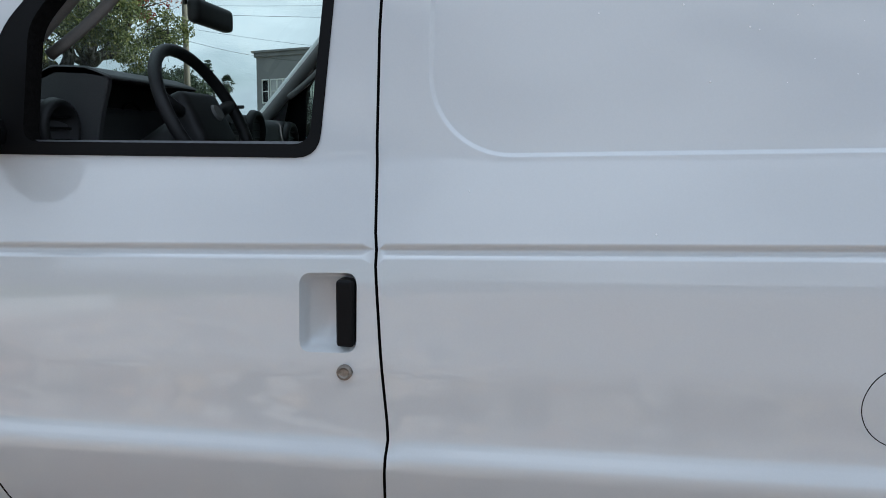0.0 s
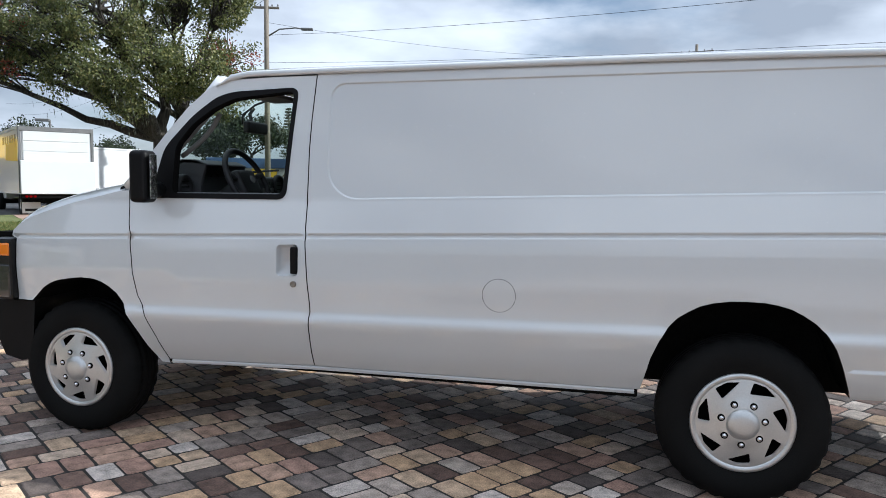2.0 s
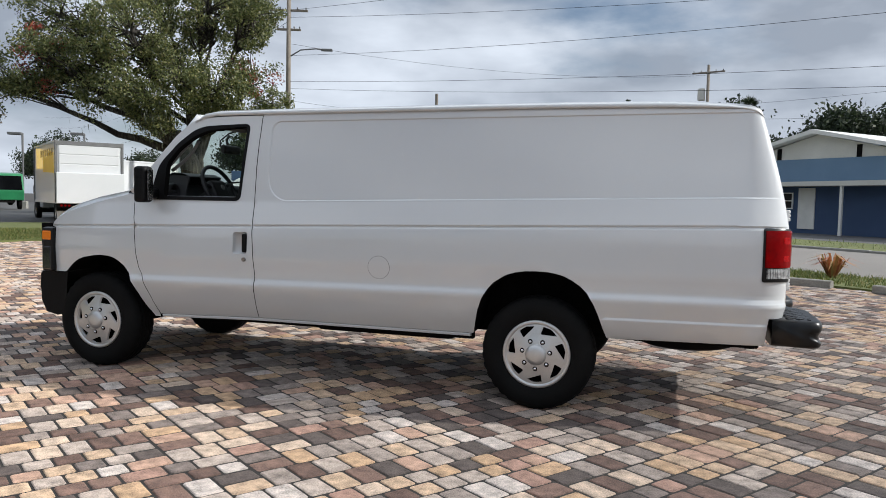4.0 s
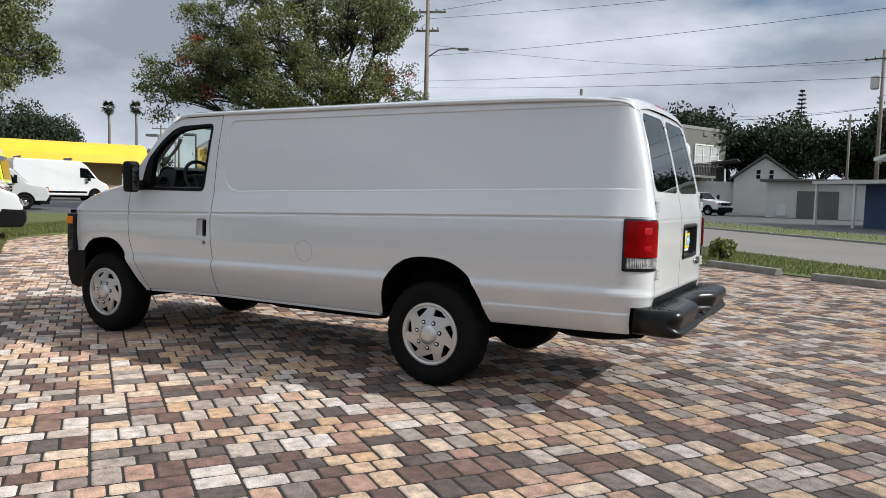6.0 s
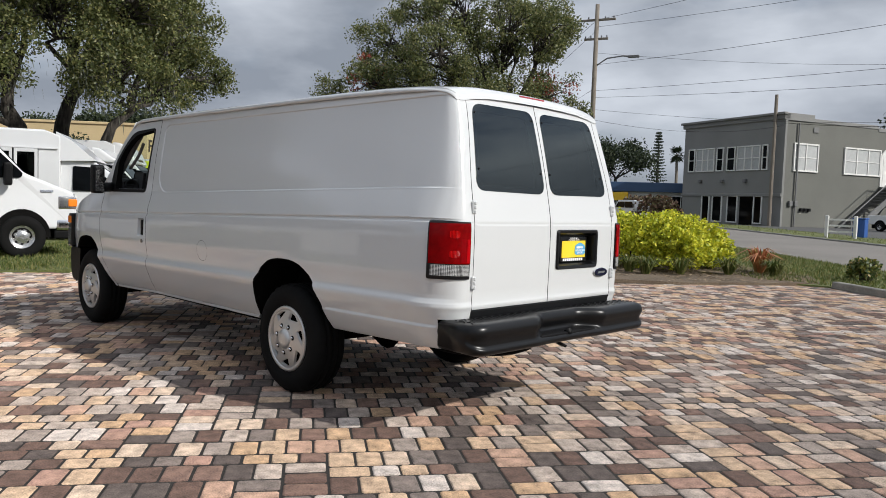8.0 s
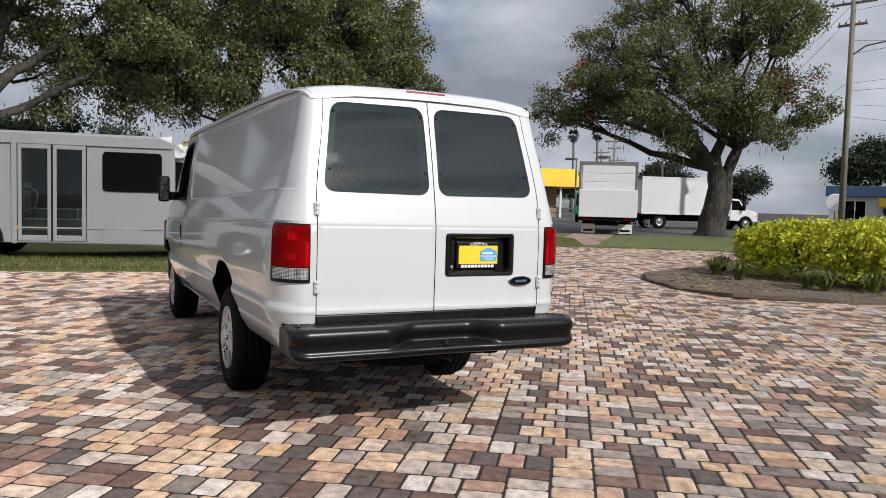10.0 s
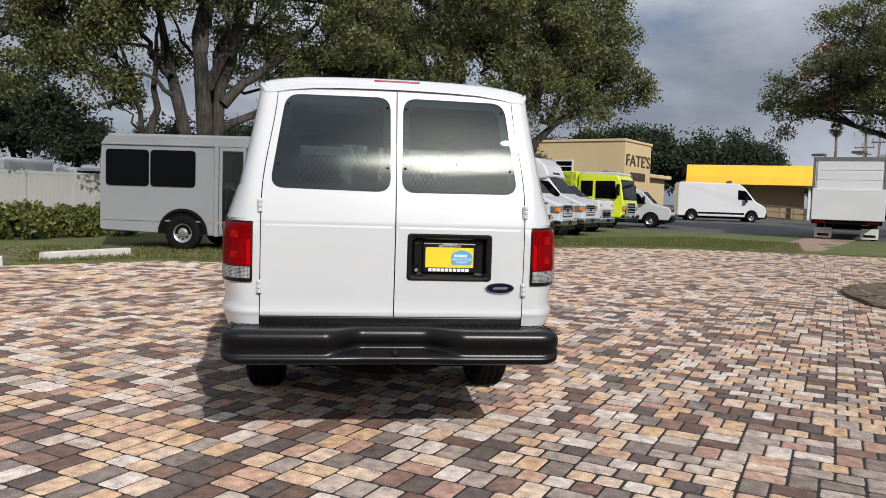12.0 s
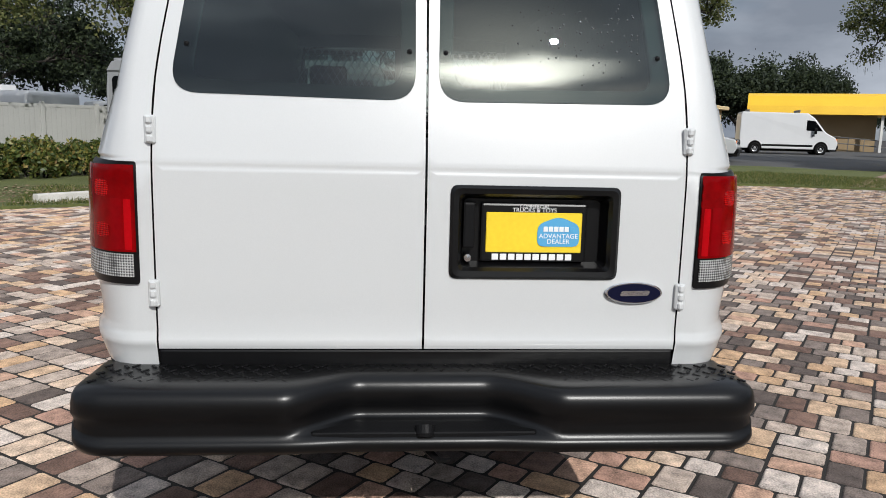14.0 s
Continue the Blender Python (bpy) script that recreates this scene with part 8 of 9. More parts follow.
def screen(parent, x0, z0, x1, z1, w0, w1, name="windscreen", out=0.015):
    """A sloping pane across the vehicle, from its lower edge to its upper edge."""
    d = Vector((x1 - x0, 0, z1 - z0)).normalized()
    n_ = Vector((d.z, 0, -d.x)) * out
    n2 = Vector((d.z, 0, -d.x)) * -0.03
    q = [Vector((x0, -w0 / 2, z0)), Vector((x0, w0 / 2, z0)), Vector((x1, w1 / 2, z1)), Vector((x1, -w1 / 2, z1))]
    v = [p + n_ for p in q] + [p + n2 for p in q]
    f = [(0, 1, 2, 3), (7, 6, 5, 4), (0, 4, 5, 1), (1, 5, 6, 2), (2, 6, 7, 3), (3, 7, 4, 0)]
    return part(name, (v, f), FAR_GLASS, parent)


def front_bits(parent, x, w, z_bump, z_lamp, bright=True, chrome_bumper=True, z_grille=(0.75, 1.1)):
    """A truck's face: bumper over a dark valance, a framed grille, lamps in bezels with amber corners."""
    trim_ = CHROME if bright else BLACK_PLASTIC
    bm_ = part("front_bumper", box(x - 0.34, x + 0.13, -w / 2 - 0.02, w / 2 + 0.02, z_bump - 0.10, z_bump + 0.12, 0.065, 4), CHROME if chrome_bumper else BLACK_PLASTIC, parent, smooth=True)
    part("valance", box(x - 0.36, x + 0.07, -w / 2 + 0.03, w / 2 - 0.03, z_bump - 0.25, z_bump - 0.09, 0.03, 2), BLACK_PLASTIC, bm_, "black plastic air dam")
    part("plate_holder", box(x + 0.125, x + 0.140, -0.17, 0.17, z_bump - 0.06, z_bump + 0.07, 0.004, 1), BLACK_PLASTIC, bm_)
    z0, z1, h = z_grille[0], z_grille[1], w * 0.28
    g = part("grille", box(x - 0.1, x + 0.015, -h, h, z0, z1, 0.02, 1), UNDER, parent)
    ring_ = box(x - 0.02, x + 0.045, -h - 0.03, h + 0.03, z1 - 0.03, z1 + 0.03, 0.012, 2)
    box(x - 0.02, x + 0.045, -h - 0.03, h + 0.03, z0 - 0.03, z0 + 0.03, 0.012, 2, ring_)
    for s in (-1, 1):
        box(x - 0.02, x + 0.045, s * h - 0.03, s * h + 0.03, z0 + 0.03, z1 - 0.03, 0.0, 1, ring_)
    part("surround", ring_, trim_, g)
    for k in range(3):
        z = z0 + (z1 - z0) * (k + 1) / 4
        part("grille_bar", box(x + 0.01, x + 0.035, -h + 0.03, h - 0.03, z - 0.016, z + 0.016), trim_, g)
    part("badge", box(x + 0.035, x + 0.05, -0.11, 0.11, (z0 + z1) / 2 - 0.045, (z0 + z1) / 2 + 0.045, 0.006, 1), SATIN_BLACK, g)
    for s in (-1, 1):
        ys = sorted((s * w * 0.31, s * (w * 0.508)))
        bz = part("headlamp", box(x - 0.30, x + 0.02, ys[0], ys[1], z_lamp - 0.14, z_lamp + 0.12, 0.03, 2), trim_, parent)
        ys = sorted((s * w * 0.325, s * w * 0.44))
        part("lens", box(x + 0.0, x + 0.035, ys[0], ys[1], z_lamp - 0.10, z_lamp + 0.09, 0.02, 2), LENS_CLEAR, bz)
        ys = sorted((s * w * 0.445, s * (w * 0.516)))
        part("turn_lens", box(x - 0.13, x + 0.03, ys[0], ys[1], z_lamp - 0.09, z_lamp + 0.06, 0.02, 1), LENS_AMBER, bz)


def mirror_pair(parent, x, z, w, h=0.32):
    for s in (-1, 1):
        ys = sorted((s * (w / 2 + 0.06), s * (w / 2 + 0.26)))
        mm = part("door_mirror", box(x - 0.06, x + 0.08, ys[0], ys[1], z, z + h, 0.04, 2), BLACK_PLASTIC, parent)
        part("arm", tube([(x + 0.05, s * (w / 2 - 0.05), z + 0.05), (x + 0.02, s * (w / 2 + 0.12), z + 0.08)], 0.025, 6), BLACK_PLASTIC, mm)


def cut(ob, bm):
    """Takes the shape of bm out of ob's mesh."""
    me = bpy.data.meshes.new("cutter")
    bm.to_mesh(me)
    bm.free()
    tool = new("cutter", me)
    md = ob.modifiers.new("cut", "BOOLEAN")
    md.object, md.operation, md.solver = tool, "DIFFERENCE", "EXACT"
    tool.matrix_basis = ob.parent.matrix_basis @ ob.matrix_basis
    bpy.context.view_layer.update()
    done = bpy.data.meshes.new_from_object(ob.evaluated_get(bpy.context.evaluated_depsgraph_get()))
    ob.modifiers.remove(md)
    ob.data = done
    bpy.data.objects.remove(tool)


def cutaway(at, yaw, label, paint, body_len, body_w, top, group, cab_mat=None, door=True, windows=((0.15, 1.30), (1.35, 2.60)), w_z=(1.45, 2.2), rear_wheel=2.25, front_wheel=6.72, cap_sign=False, skirt=0.36, low_nose=False, tail0=0.0):
    """A van-cab bus: a square body, a capped van cab and a hooded nose. x = 0 is its tail."""
    cab_mat = cab_mat or WHITE
    v = empty("shuttle_bus", pose(*at, 0, 0, yaw), label, "bus", group)
    bl = body_len
    prof = [(tail0, skirt + 0.10), (tail0 + 0.05, skirt + 0.06), (rear_wheel, skirt), (bl, skirt - 0.03), (bl, top - 0.12), (bl - 0.3, top), (tail0 + 0.26, top), (tail0 + 0.11, top - 0.05), (tail0 + 0.03, top - 0.18), (tail0, top - 0.6)]
    body = solid(prof, body_w, paint, v, "body", 0.03, 1.6, 0.05)
    part("roof_rail", box(0.45, bl - 0.35, -body_w / 2 + 0.12, body_w / 2 - 0.12, top - 0.02, top + 0.03, 0.02, 2), paint, v)
    for z in (skirt + 0.30, w_z[1] + 0.12):
        part("rub_rail", box(tail0 + 0.05, bl - 0.05, -body_w / 2 - 0.012, body_w / 2 + 0.012, z - 0.015, z + 0.015), paint, v)
    for a, b in windows:
        wn_ = [(a, w_z[0]), (b, w_z[0]), (b, w_z[1]), (a, w_z[1])]
        for s in (-1, 1):
            yy = s * (body_w / 2 - 0.008)
            bm = slab(rounded(wn_, 0.09, 4), yy, yy + s * 0.02)
            bmesh.ops.recalc_face_normals(bm, faces=bm.faces)
            sw_ = part("side_window", bm, FAR_GLASS, v)
    if door:
        d0, d1 = door
        y0, head = -body_w / 2, w_z[1] + 0.10
        cut(body, box(d0, d1, y0 - 0.2, y0 + 0.85, skirt + 0.03, head))
        part("step_well", box(d0 + 0.005, d1 - 0.005, y0 + 0.80, y0 + 0.84, skirt + 0.04, head - 0.01), UNDER, v, "dark stairwell behind the door")
        for k in range(3):
            st_ = part("step", box(d0 + 0.01, d1 - 0.01, y0 + 0.10 + 0.24 * k, y0 + 0.80, skirt + 0.032 + 0.21 * k, skirt + 0.04 + 0.21 * (k + 1), 0.006, 1), STEP_GREY, v, "grey-green rubber step")
            part("nosing", box(d0 + 0.01, d1 - 0.01, y0 + 0.085 + 0.24 * k, y0 + 0.13 + 0.24 * k, skirt + 0.035 + 0.21 * (k + 1), skirt + 0.055 + 0.21 * (k + 1)), TRIM_WHITE, st_)
        part("modesty_panel", box(d0 + 0.03, d0 + 0.06, y0 + 0.30, y0 + 0.78, 0.95, 1.55, 0.01, 1), TRIM_WHITE, v)
        for k in range(2):
            a, b = d0 + (d1 - d0) * k / 2, d0 + (d1 - d0) * (k + 1) / 2
            bm = box(a + 0.015, a + 0.085, y0 - 0.02, y0 + 0.02, skirt + 0.035, head - 0.005, 0.008, 1)
            box(b - 0.085, b - 0.015, y0 - 0.02, y0 + 0.02, skirt + 0.035, head - 0.005, 0.008, 1, bm)
            box(a + 0.085, b - 0.085, y0 - 0.018, y0 + 0.018, skirt + 0.035, skirt + 0.15, 0.006, 1, bm)
            box(a + 0.085, b - 0.085, y0 - 0.018, y0 + 0.018, head - 0.09, head - 0.005, 0.006, 1, bm)
            leaf_ = part("door_leaf", bm, paint, v, "glazed folding door")
            part("door_glass", box(a + 0.085, b - 0.085, y0 - 0.004, y0 + 0.004, skirt + 0.15, head - 0.09), GLASS, leaf_)
            part("rubber_edge", box(b - 0.014 if k == 0 else a - 0.0, b + 0.0 if k == 0 else a + 0.014, y0 - 0.022, y0 + 0.018, skirt + 0.035, head - 0.005), BLACK_PLASTIC, leaf_)
        part("door_jamb", box(d0 - 0.10, d0, y0 - 0.03, y0 + 0.02, skirt - 0.02, head + 0.05, 0.01, 1), paint, v)
        part("grab_rail", tube([(d0 + 0.10, y0 + 0.12, 1.42), (d0 + 0.30, y0 + 0.10, 1.42), (d0 + 0.36, y0 + 0.10, 1.34), (d0 + 0.22, y0 + 0.10, 0.72)], 0.016, 8), CHROME, v, smooth=True)
        part("luggage_hatch", box(d1 + 0.30, d1 + 1.05, y0 - 0.008, y0 + 0.02, skirt + 0.03, skirt + 0.32, 0.006, 1), paint, v)
    cx = front_wheel
    if low_nose:
        cab = solid([(bl - 0.2, 0.50), (cx + 0.86, 0.50), (cx + 0.98, 0.80), (cx + 0.86, 1.10), (cx + 0.22, 1.36), (cx - 0.78, 2.06), (bl - 0.2, 2.15)], 2.0, cab_mat, v, "cab", 0.07, 1.2, 0.07)
        cap = solid([(bl - 0.1, 2.02), (cx - 0.70, 2.06), (cx - 0.90, 2.22), (cx - 1.25, top - 0.22), (cx - 1.6, top - 0.02), (bl - 0.1, top)], body_w - 0.08, cab_mat, v, "cab_cap", 0.02, 2.0, 0.09)
        screen(v, cx + 0.16, 1.40, cx - 0.72, 2.02, 1.80, 1.62)
        glass_side(v, [(cx - 1.25, 1.30), (cx - 0.02, 1.30), (cx - 0.30, 1.52), (cx - 0.82, 1.90), (cx - 1.25, 1.92)], 2.0, "cab_window", 0.07)
        for s in (-1, 1):
            ys = sorted((s * 0.62, s * 0.985))
            part("headlamp", slab([(cx + 0.40, 1.20), (cx + 0.95, 0.98), (cx + 0.985, 0.86), (cx + 0.60, 0.96)], ys[0], ys[1], bevel=0.01), LENS_CLEAR, v)
        part("front_bumper", slab([(cx + 0.42, 0.34), (cx + 0.95, 0.34), (cx + 1.04, 0.50), (cx + 1.03, 0.76), (cx + 0.52, 0.78)], -1.01, 1.01, bevel=0.05), BLACK_PLASTIC, v, "black plastic bumper")
        part("grille", box(cx + 0.90, cx + 0.995, -0.5, 0.5, 0.82, 0.98, 0.02, 1), BLACK_PLASTIC, v)
        for s in (-1, 1):
            ar = [(cx + 0.60 * math.cos(t), 0.385 + 0.60 * math.sin(t)) for t in np.linspace(0.0, math.pi, 14)] + [(cx + 0.49 * math.cos(t), 0.385 + 0.51 * math.sin(t)) for t in np.linspace(math.pi, 0.0, 14)]
            bm = slab(ar, s * 0.95, s * 1.02)
            bmesh.ops.recalc_face_normals(bm, faces=bm.faces)
            part("front_arch_flare", bm, BLACK_PLASTIC, v)
    else:
        cabp = [(bl - 0.2, 0.55), (cx + 0.90, 0.55), (cx + 0.93, 1.00), (cx + 0.86, 1.26), (cx + 0.14, 1.55), (cx + 0.02, 1.61), (cx - 0.50, 2.20), (bl - 0.2, 2.28)]
        cab = solid(cabp, 2.0, cab_mat, v, "cab", 0.06, 1.2, 0.06)
        capp = [(bl - 0.1, 2.14), (cx - 0.60, 2.14), (cx - 0.42, 2.24), (cx - 0.62, top - 0.28), (cx - 0.95, top - 0.02), (bl - 0.1, top)]
        cap = solid(capp, body_w - 0.08, cab_mat, v, "cab_cap", 0.02, 2.0, 0.08)
        if cap_sign:
            part("sign_bar", box(cx - 0.50, cx - 0.46, -0.4, 0.4, 2.2, 2.4), SATIN_BLACK, cap)
        screen(v, cx + 0.03, 1.61, cx - 0.48, 2.18, 1.78, 1.62)
        glass_side(v, [(cx - 1.05, 1.46), (cx - 0.02, 1.50), (cx + 0.02, 1.58), (cx - 0.46, 2.06), (cx - 1.05, 2.10)], 2.0, "cab_window", 0.06)
        for s_ in (-1, 1):
            part("door_seam", box(cx - 1.12, cx - 1.10, s_ * 1.0 - 0.004, s_ * 1.0 + 0.004, 0.62, 1.40), UNDER, v)
            part("badge", box(cx + 0.30, cx + 0.52, s_ * 1.0 - 0.006, s_ * 1.0 + 0.006, 1.24, 1.29, 0.003, 1), CHROME, v)
        front_bits(v, cx + 0.90, 1.98, 0.62, 1.07, True, True, (0.84, 1.20))
    mirror_pair(v, cx - 0.25, 1.35, 2.0, 0.42)
    for s in (-1, 1):
        wheel(v, cx, s * 1.06, 0.40)
        wheel(v, rear_wheel, s * (body_w / 2 + 0.05), 0.40)
        ar = [(rear_wheel + 0.56 * math.cos(t), 0.385 + 0.56 * math.sin(t)) for t in np.linspace(0.0, math.pi, 14)] + [(rear_wheel + 0.50 * math.cos(t), 0.385 + 0.50 * math.sin(t)) for t in np.linspace(math.pi, 0.0, 14)]
        bm = slab(ar, s * (body_w / 2 - 0.02), s * (body_w / 2 + 0.05))
        bmesh.ops.recalc_face_normals(bm, faces=bm.faces)
        part("arch_flare", bm, BLACK_PLASTIC, v)
        disc = [(rear_wheel + 0.50 * math.cos(t), 0.385 + 0.50 * math.sin(t)) for t in np.linspace(-0.02, math.pi + 0.02, 16)]
        bm = slab(disc, s * (body_w / 2 - 0.1), s * (body_w / 2 + 0.005))
        bmesh.ops.recalc_face_normals(bm, faces=bm.faces)
        part("arch_well", bm, UNDER, v)
        disc = [(cx + 0.48 * math.cos(t), 0.40 + 0.52 * math.sin(t)) for t in np.linspace(-0.02, math.pi + 0.02, 16)]
        bm = slab(disc, s * 0.9, s * 1.006)
        bmesh.ops.recalc_face_normals(bm, faces=bm.faces)
        part("arch_well", bm, UNDER, v)
        ys = sorted((s * (body_w / 2 - 0.02), s * (body_w / 2 + 0.014)))
        part("side_marker", box(rear_wheel + 0.68, rear_wheel + 0.82, ys[0], ys[1], 0.62, 0.70, 0.01, 1), LENS_AMBER, v)
        ys = sorted((s * (body_w / 2 - 0.30), s * (body_w / 2 - 0.08)))
        part("tail_lamp", box(tail0 - 0.02, tail0 + 0.03, ys[0], ys[1], 0.62, 0.80, 0.02, 1), LENS_RED, v)
    part("chassis", box(tail0 + 0.3, cx + 0.6, -0.55, 0.55, 0.36, 0.62), UNDER, v)
    return v


fwd = 78.5
# the grey bus: its near rear wheel stands at the lawn's edge
f_ = Vector((math.cos(radians(fwd)), math.sin(radians(fwd))))
r_ = Vector((f_.y, -f_.x))
tail = Vector((-8.28, -2.84)) - f_ * 2.25 - r_ * 1.2
cutaway((tail.x, tail.y, 0.02), fwd, "silver-grey shuttle bus with dark windows and a glazed door", GREY_PAINT, 6.0, 2.4, 2.55, "parked buses", door=(3.05, 4.32), windows=((0.48, 1.46), (1.50, 2.52), (4.62, 5.75)), w_z=(1.42, 2.22), tail0=0.33)
f2 = Vector((math.cos(radians(62)), math.sin(radians(62))))
part_tail = Vector((-11.4, 5.1)) - f2 * 6.72 - Vector((f2.y, -f2.x)) * 1.0
cutaway((part_tail.x, part_tail.y, rise(-12, 3)), 62.0, "white shuttle bus with a double side door", WHITE, 5.2, 2.2, 2.75, "parked buses", door=(3.62, 4.72), windows=((0.3, 1.6), (1.7, 3.0)), low_nose=True)
for x, y, top_, yw, lb in ((-16.0, 7.9, 2.6, 58, "white van-cab bus in the parked row"), (-18.6, 9.6, 2.95, 56, "white van-cab ambulance with a capped roof")):
    ff = Vector((math.cos(radians(yw)), math.sin(radians(yw))))
    t0 = Vector((x, y)) - ff * 7.2
    cutaway((t0.x, t0.y, rise(x, y)), yw, lb, WHITE, 5.6, 2.2, top_, "parked buses", door=False, windows=((1.0, 2.2), (3.0, 4.2)), cap_sign=True)


def van_like(at, yaw, label, name, category, prof, w, mat, wheels, sides, scr, nose, group="parked vans", low=None, lean=0.05, above=1.2, r=0.36, lamp_z=0.95, rack=False, chrome=False, long=1.0):
    v = empty(name, pose(*at, 0, 0, yaw) @ Matrix.Diagonal((long, 1, 1, 1)), label, category, group)
    body = solid(prof, w, mat, v, "body", lean, above, 0.07)
    for poly in sides:
        glass_side(v, poly, w, "side_window", lean, above)
    if scr:
        screen(v, *scr)
    front_bits(v, nose, w * 0.94, 0.52, lamp_z, chrome, chrome, (0.62, 0.95))
    for x in wheels:
        for s in (-1, 1):
            wheel(v, x, s * (w / 2 + 0.045), r)
            disc = [(x + (r + 0.08) * math.cos(t), r + (r + 0.10) * math.sin(t)) for t in np.linspace(-0.02, math.pi + 0.02, 16)]
            bm = slab(disc, s * (w / 2 - 0.15), s * (w / 2 + 0.006))
            bmesh.ops.recalc_face_normals(bm, faces=bm.faces)
            part("arch_well", bm, UNDER, v)
    if low:
        for s in (-1, 1):
            ys = sorted((s * (w / 2 - 0.02), s * (w / 2 + 0.015)))
            part("side_strip", box(low[0], low[1], ys[0], ys[1], low[2], low[3], 0.01, 1), BLACK_PLASTIC, v)
            part("door_pull", box(low[1] - 0.1, low[1] + 0.08, ys[0], ys[1], 1.12, 1.18, 0.01, 1), BLACK_PLASTIC, v)
    if rack:
        for x in (0.5, 3.6):
            part("roof_bar", box(x - 0.03, x + 0.03, -0.8, 0.8, rack, rack + 0.16, 0.01, 1), METAL, v)
    mirror_pair(v, nose - 1.35, 1.25, w, 0.36)
    part("underside", box(0.3, nose - 0.3, -w / 2 + 0.15, w / 2 - 0.15, 0.22, 0.5), UNDER, v)
    return v


HIGH = [(0.0, 0.35), (5.9, 0.35), (6.0, 0.75), (5.85, 1.05), (5.25, 1.35), (4.55, 2.15), (4.1, 2.45), (0.1, 2.5), (0.0, 2.3)]
pm0 = Vector((-43.3, 27.3)) - Vector((math.cos(radians(72)), math.sin(radians(72)))) * 2.17
roof_van = van_like((pm0.x, pm0.y, rise(-37, 24)), 72, "tall white panel van with a roof rack by the yellow hall", "panel_van", "van", HIGH, 2.0, WHITE, (0.98, 5.0), ([(4.05, 1.45), (5.05, 1.42), (4.55, 2.0), (4.05, 2.05)],), (5.22, 1.38, 4.58, 2.12, 1.75, 1.6), 5.92, low=(1.4, 4.5, 0.5, 0.62), rack=2.48, long=0.9)
roof_van.matrix_basis = roof_van.matrix_basis @ Matrix.Scale(1.14, 4)
SAV = [(0.0, 0.4), (5.5, 0.4), (5.65, 0.7), (5.55, 1.05), (4.75, 1.22), (4.15, 1.85), (3.8, 2.0), (0.15, 2.05), (0.0, 1.8)]
van_like((*(Vector((-28.9, 17.0)) - Vector((math.cos(radians(60)), math.sin(radians(60)))) * 4.6), rise(-29, 17)), 60, "silver-grey panel van at the end of the row", "panel_van", "van", SAV, 1.98, grained("pale_silver_paint", (0.42, 0.43, 0.44), (0.56, 0.57, 0.58), 0.35, coat=0.5, fine=80, bump=0.02), (0.9, 4.6), ([(3.1, 1.25), (4.35, 1.22), (3.95, 1.75), (3.1, 1.78)],), (4.72, 1.25, 4.18, 1.84, 1.7, 1.55), 5.58)
PICK = [(0.0, 0.62), (0.02, 1.10), (0.08, 1.14), (1.78, 1.15), (1.98, 1.18), (2.22, 1.66), (2.42, 1.76), (3.30, 1.75), (3.52, 1.68), (4.02, 1.24), (4.20, 1.18), (5.05, 1.09), (5.30, 0.98), (5.40, 0.72), (5.34, 0.48), (0.10, 0.52)]
pk = van_like((-7.9, 57.6, rise(-8, 57)), -24, "white four-door pickup before the grey building", "pickup_truck", "pickup", PICK, 1.88, grained("pale_pickup_paint", (0.62, 0.62, 0.61), (0.74, 0.74, 0.73), 0.35, coat=0.5, fine=80, bump=0.02), (1.05, 4.5), ([(2.0, 1.2), (2.75, 1.2), (2.75, 1.66), (2.15, 1.66)], [(2.8, 1.2), (3.75, 1.18), (3.4, 1.66), (2.8, 1.66)]), (4.08, 1.17, 3.58, 1.70, 1.6, 1.4), 5.35, "parked pickups", lamp_z=0.88)
van_like((-48.5, 44.5, rise(-50, 44)), 170, "white pickup parked beyond the hall", "pickup_truck", "pickup", PICK, 1.88, WHITE, (1.05, 4.5), ([(2.0, 1.2), (3.75, 1.18), (3.4, 1.66), (2.15, 1.66)],), (4.08, 1.17, 3.58, 1.70, 1.6, 1.4), 5.35, "parked pickups")
SUV = [(0.0, 0.4), (4.6, 0.4), (4.7, 0.7), (4.6, 1.0), (3.5, 1.1), (2.85, 1.65), (2.6, 1.7), (0.35, 1.68), (0.0, 1.1)]
van_like((-21.0, 48.2, rise(-22, 49)), 150, "white estate car far up the street", "car", "car", SUV, 1.8, WHITE, (0.85, 3.75), ([(0.4, 1.1), (1.7, 1.1), (1.7, 1.55), (0.6, 1.55)], [(1.75, 1.1), (3.2, 1.1), (2.7, 1.55), (1.75, 1.55)]), (3.45, 1.12, 2.88, 1.62, 1.5, 1.35), 4.65, "parked cars", r=0.33)
FTR = [(0.0, 0.6), (5.6, 0.55), (5.75, 1.0), (5.7, 1.38), (4.5, 1.48), (3.95, 2.0), (2.4, 2.02), (2.3, 1.4), (0.0, 1.4)]
ft0 = Vector((-22.0, 11.9)) - Vector((math.cos(radians(52)), math.sin(radians(52)))) * 5.7
van_like((ft0.x, ft0.y, rise(-22, 12)), 52, "white heavy pickup with a bright chrome grille", "pickup_truck", "pickup", FTR, 2.05, WHITE, (1.1, 4.75), ([(2.5, 1.45), (4.1, 1.45), (3.8, 1.92), (2.5, 1.92)],), (4.48, 1.50, 3.98, 1.98, 1.75, 1.6), 5.7, "parked pickups", chrome=True, r=0.42, lamp_z=1.12)

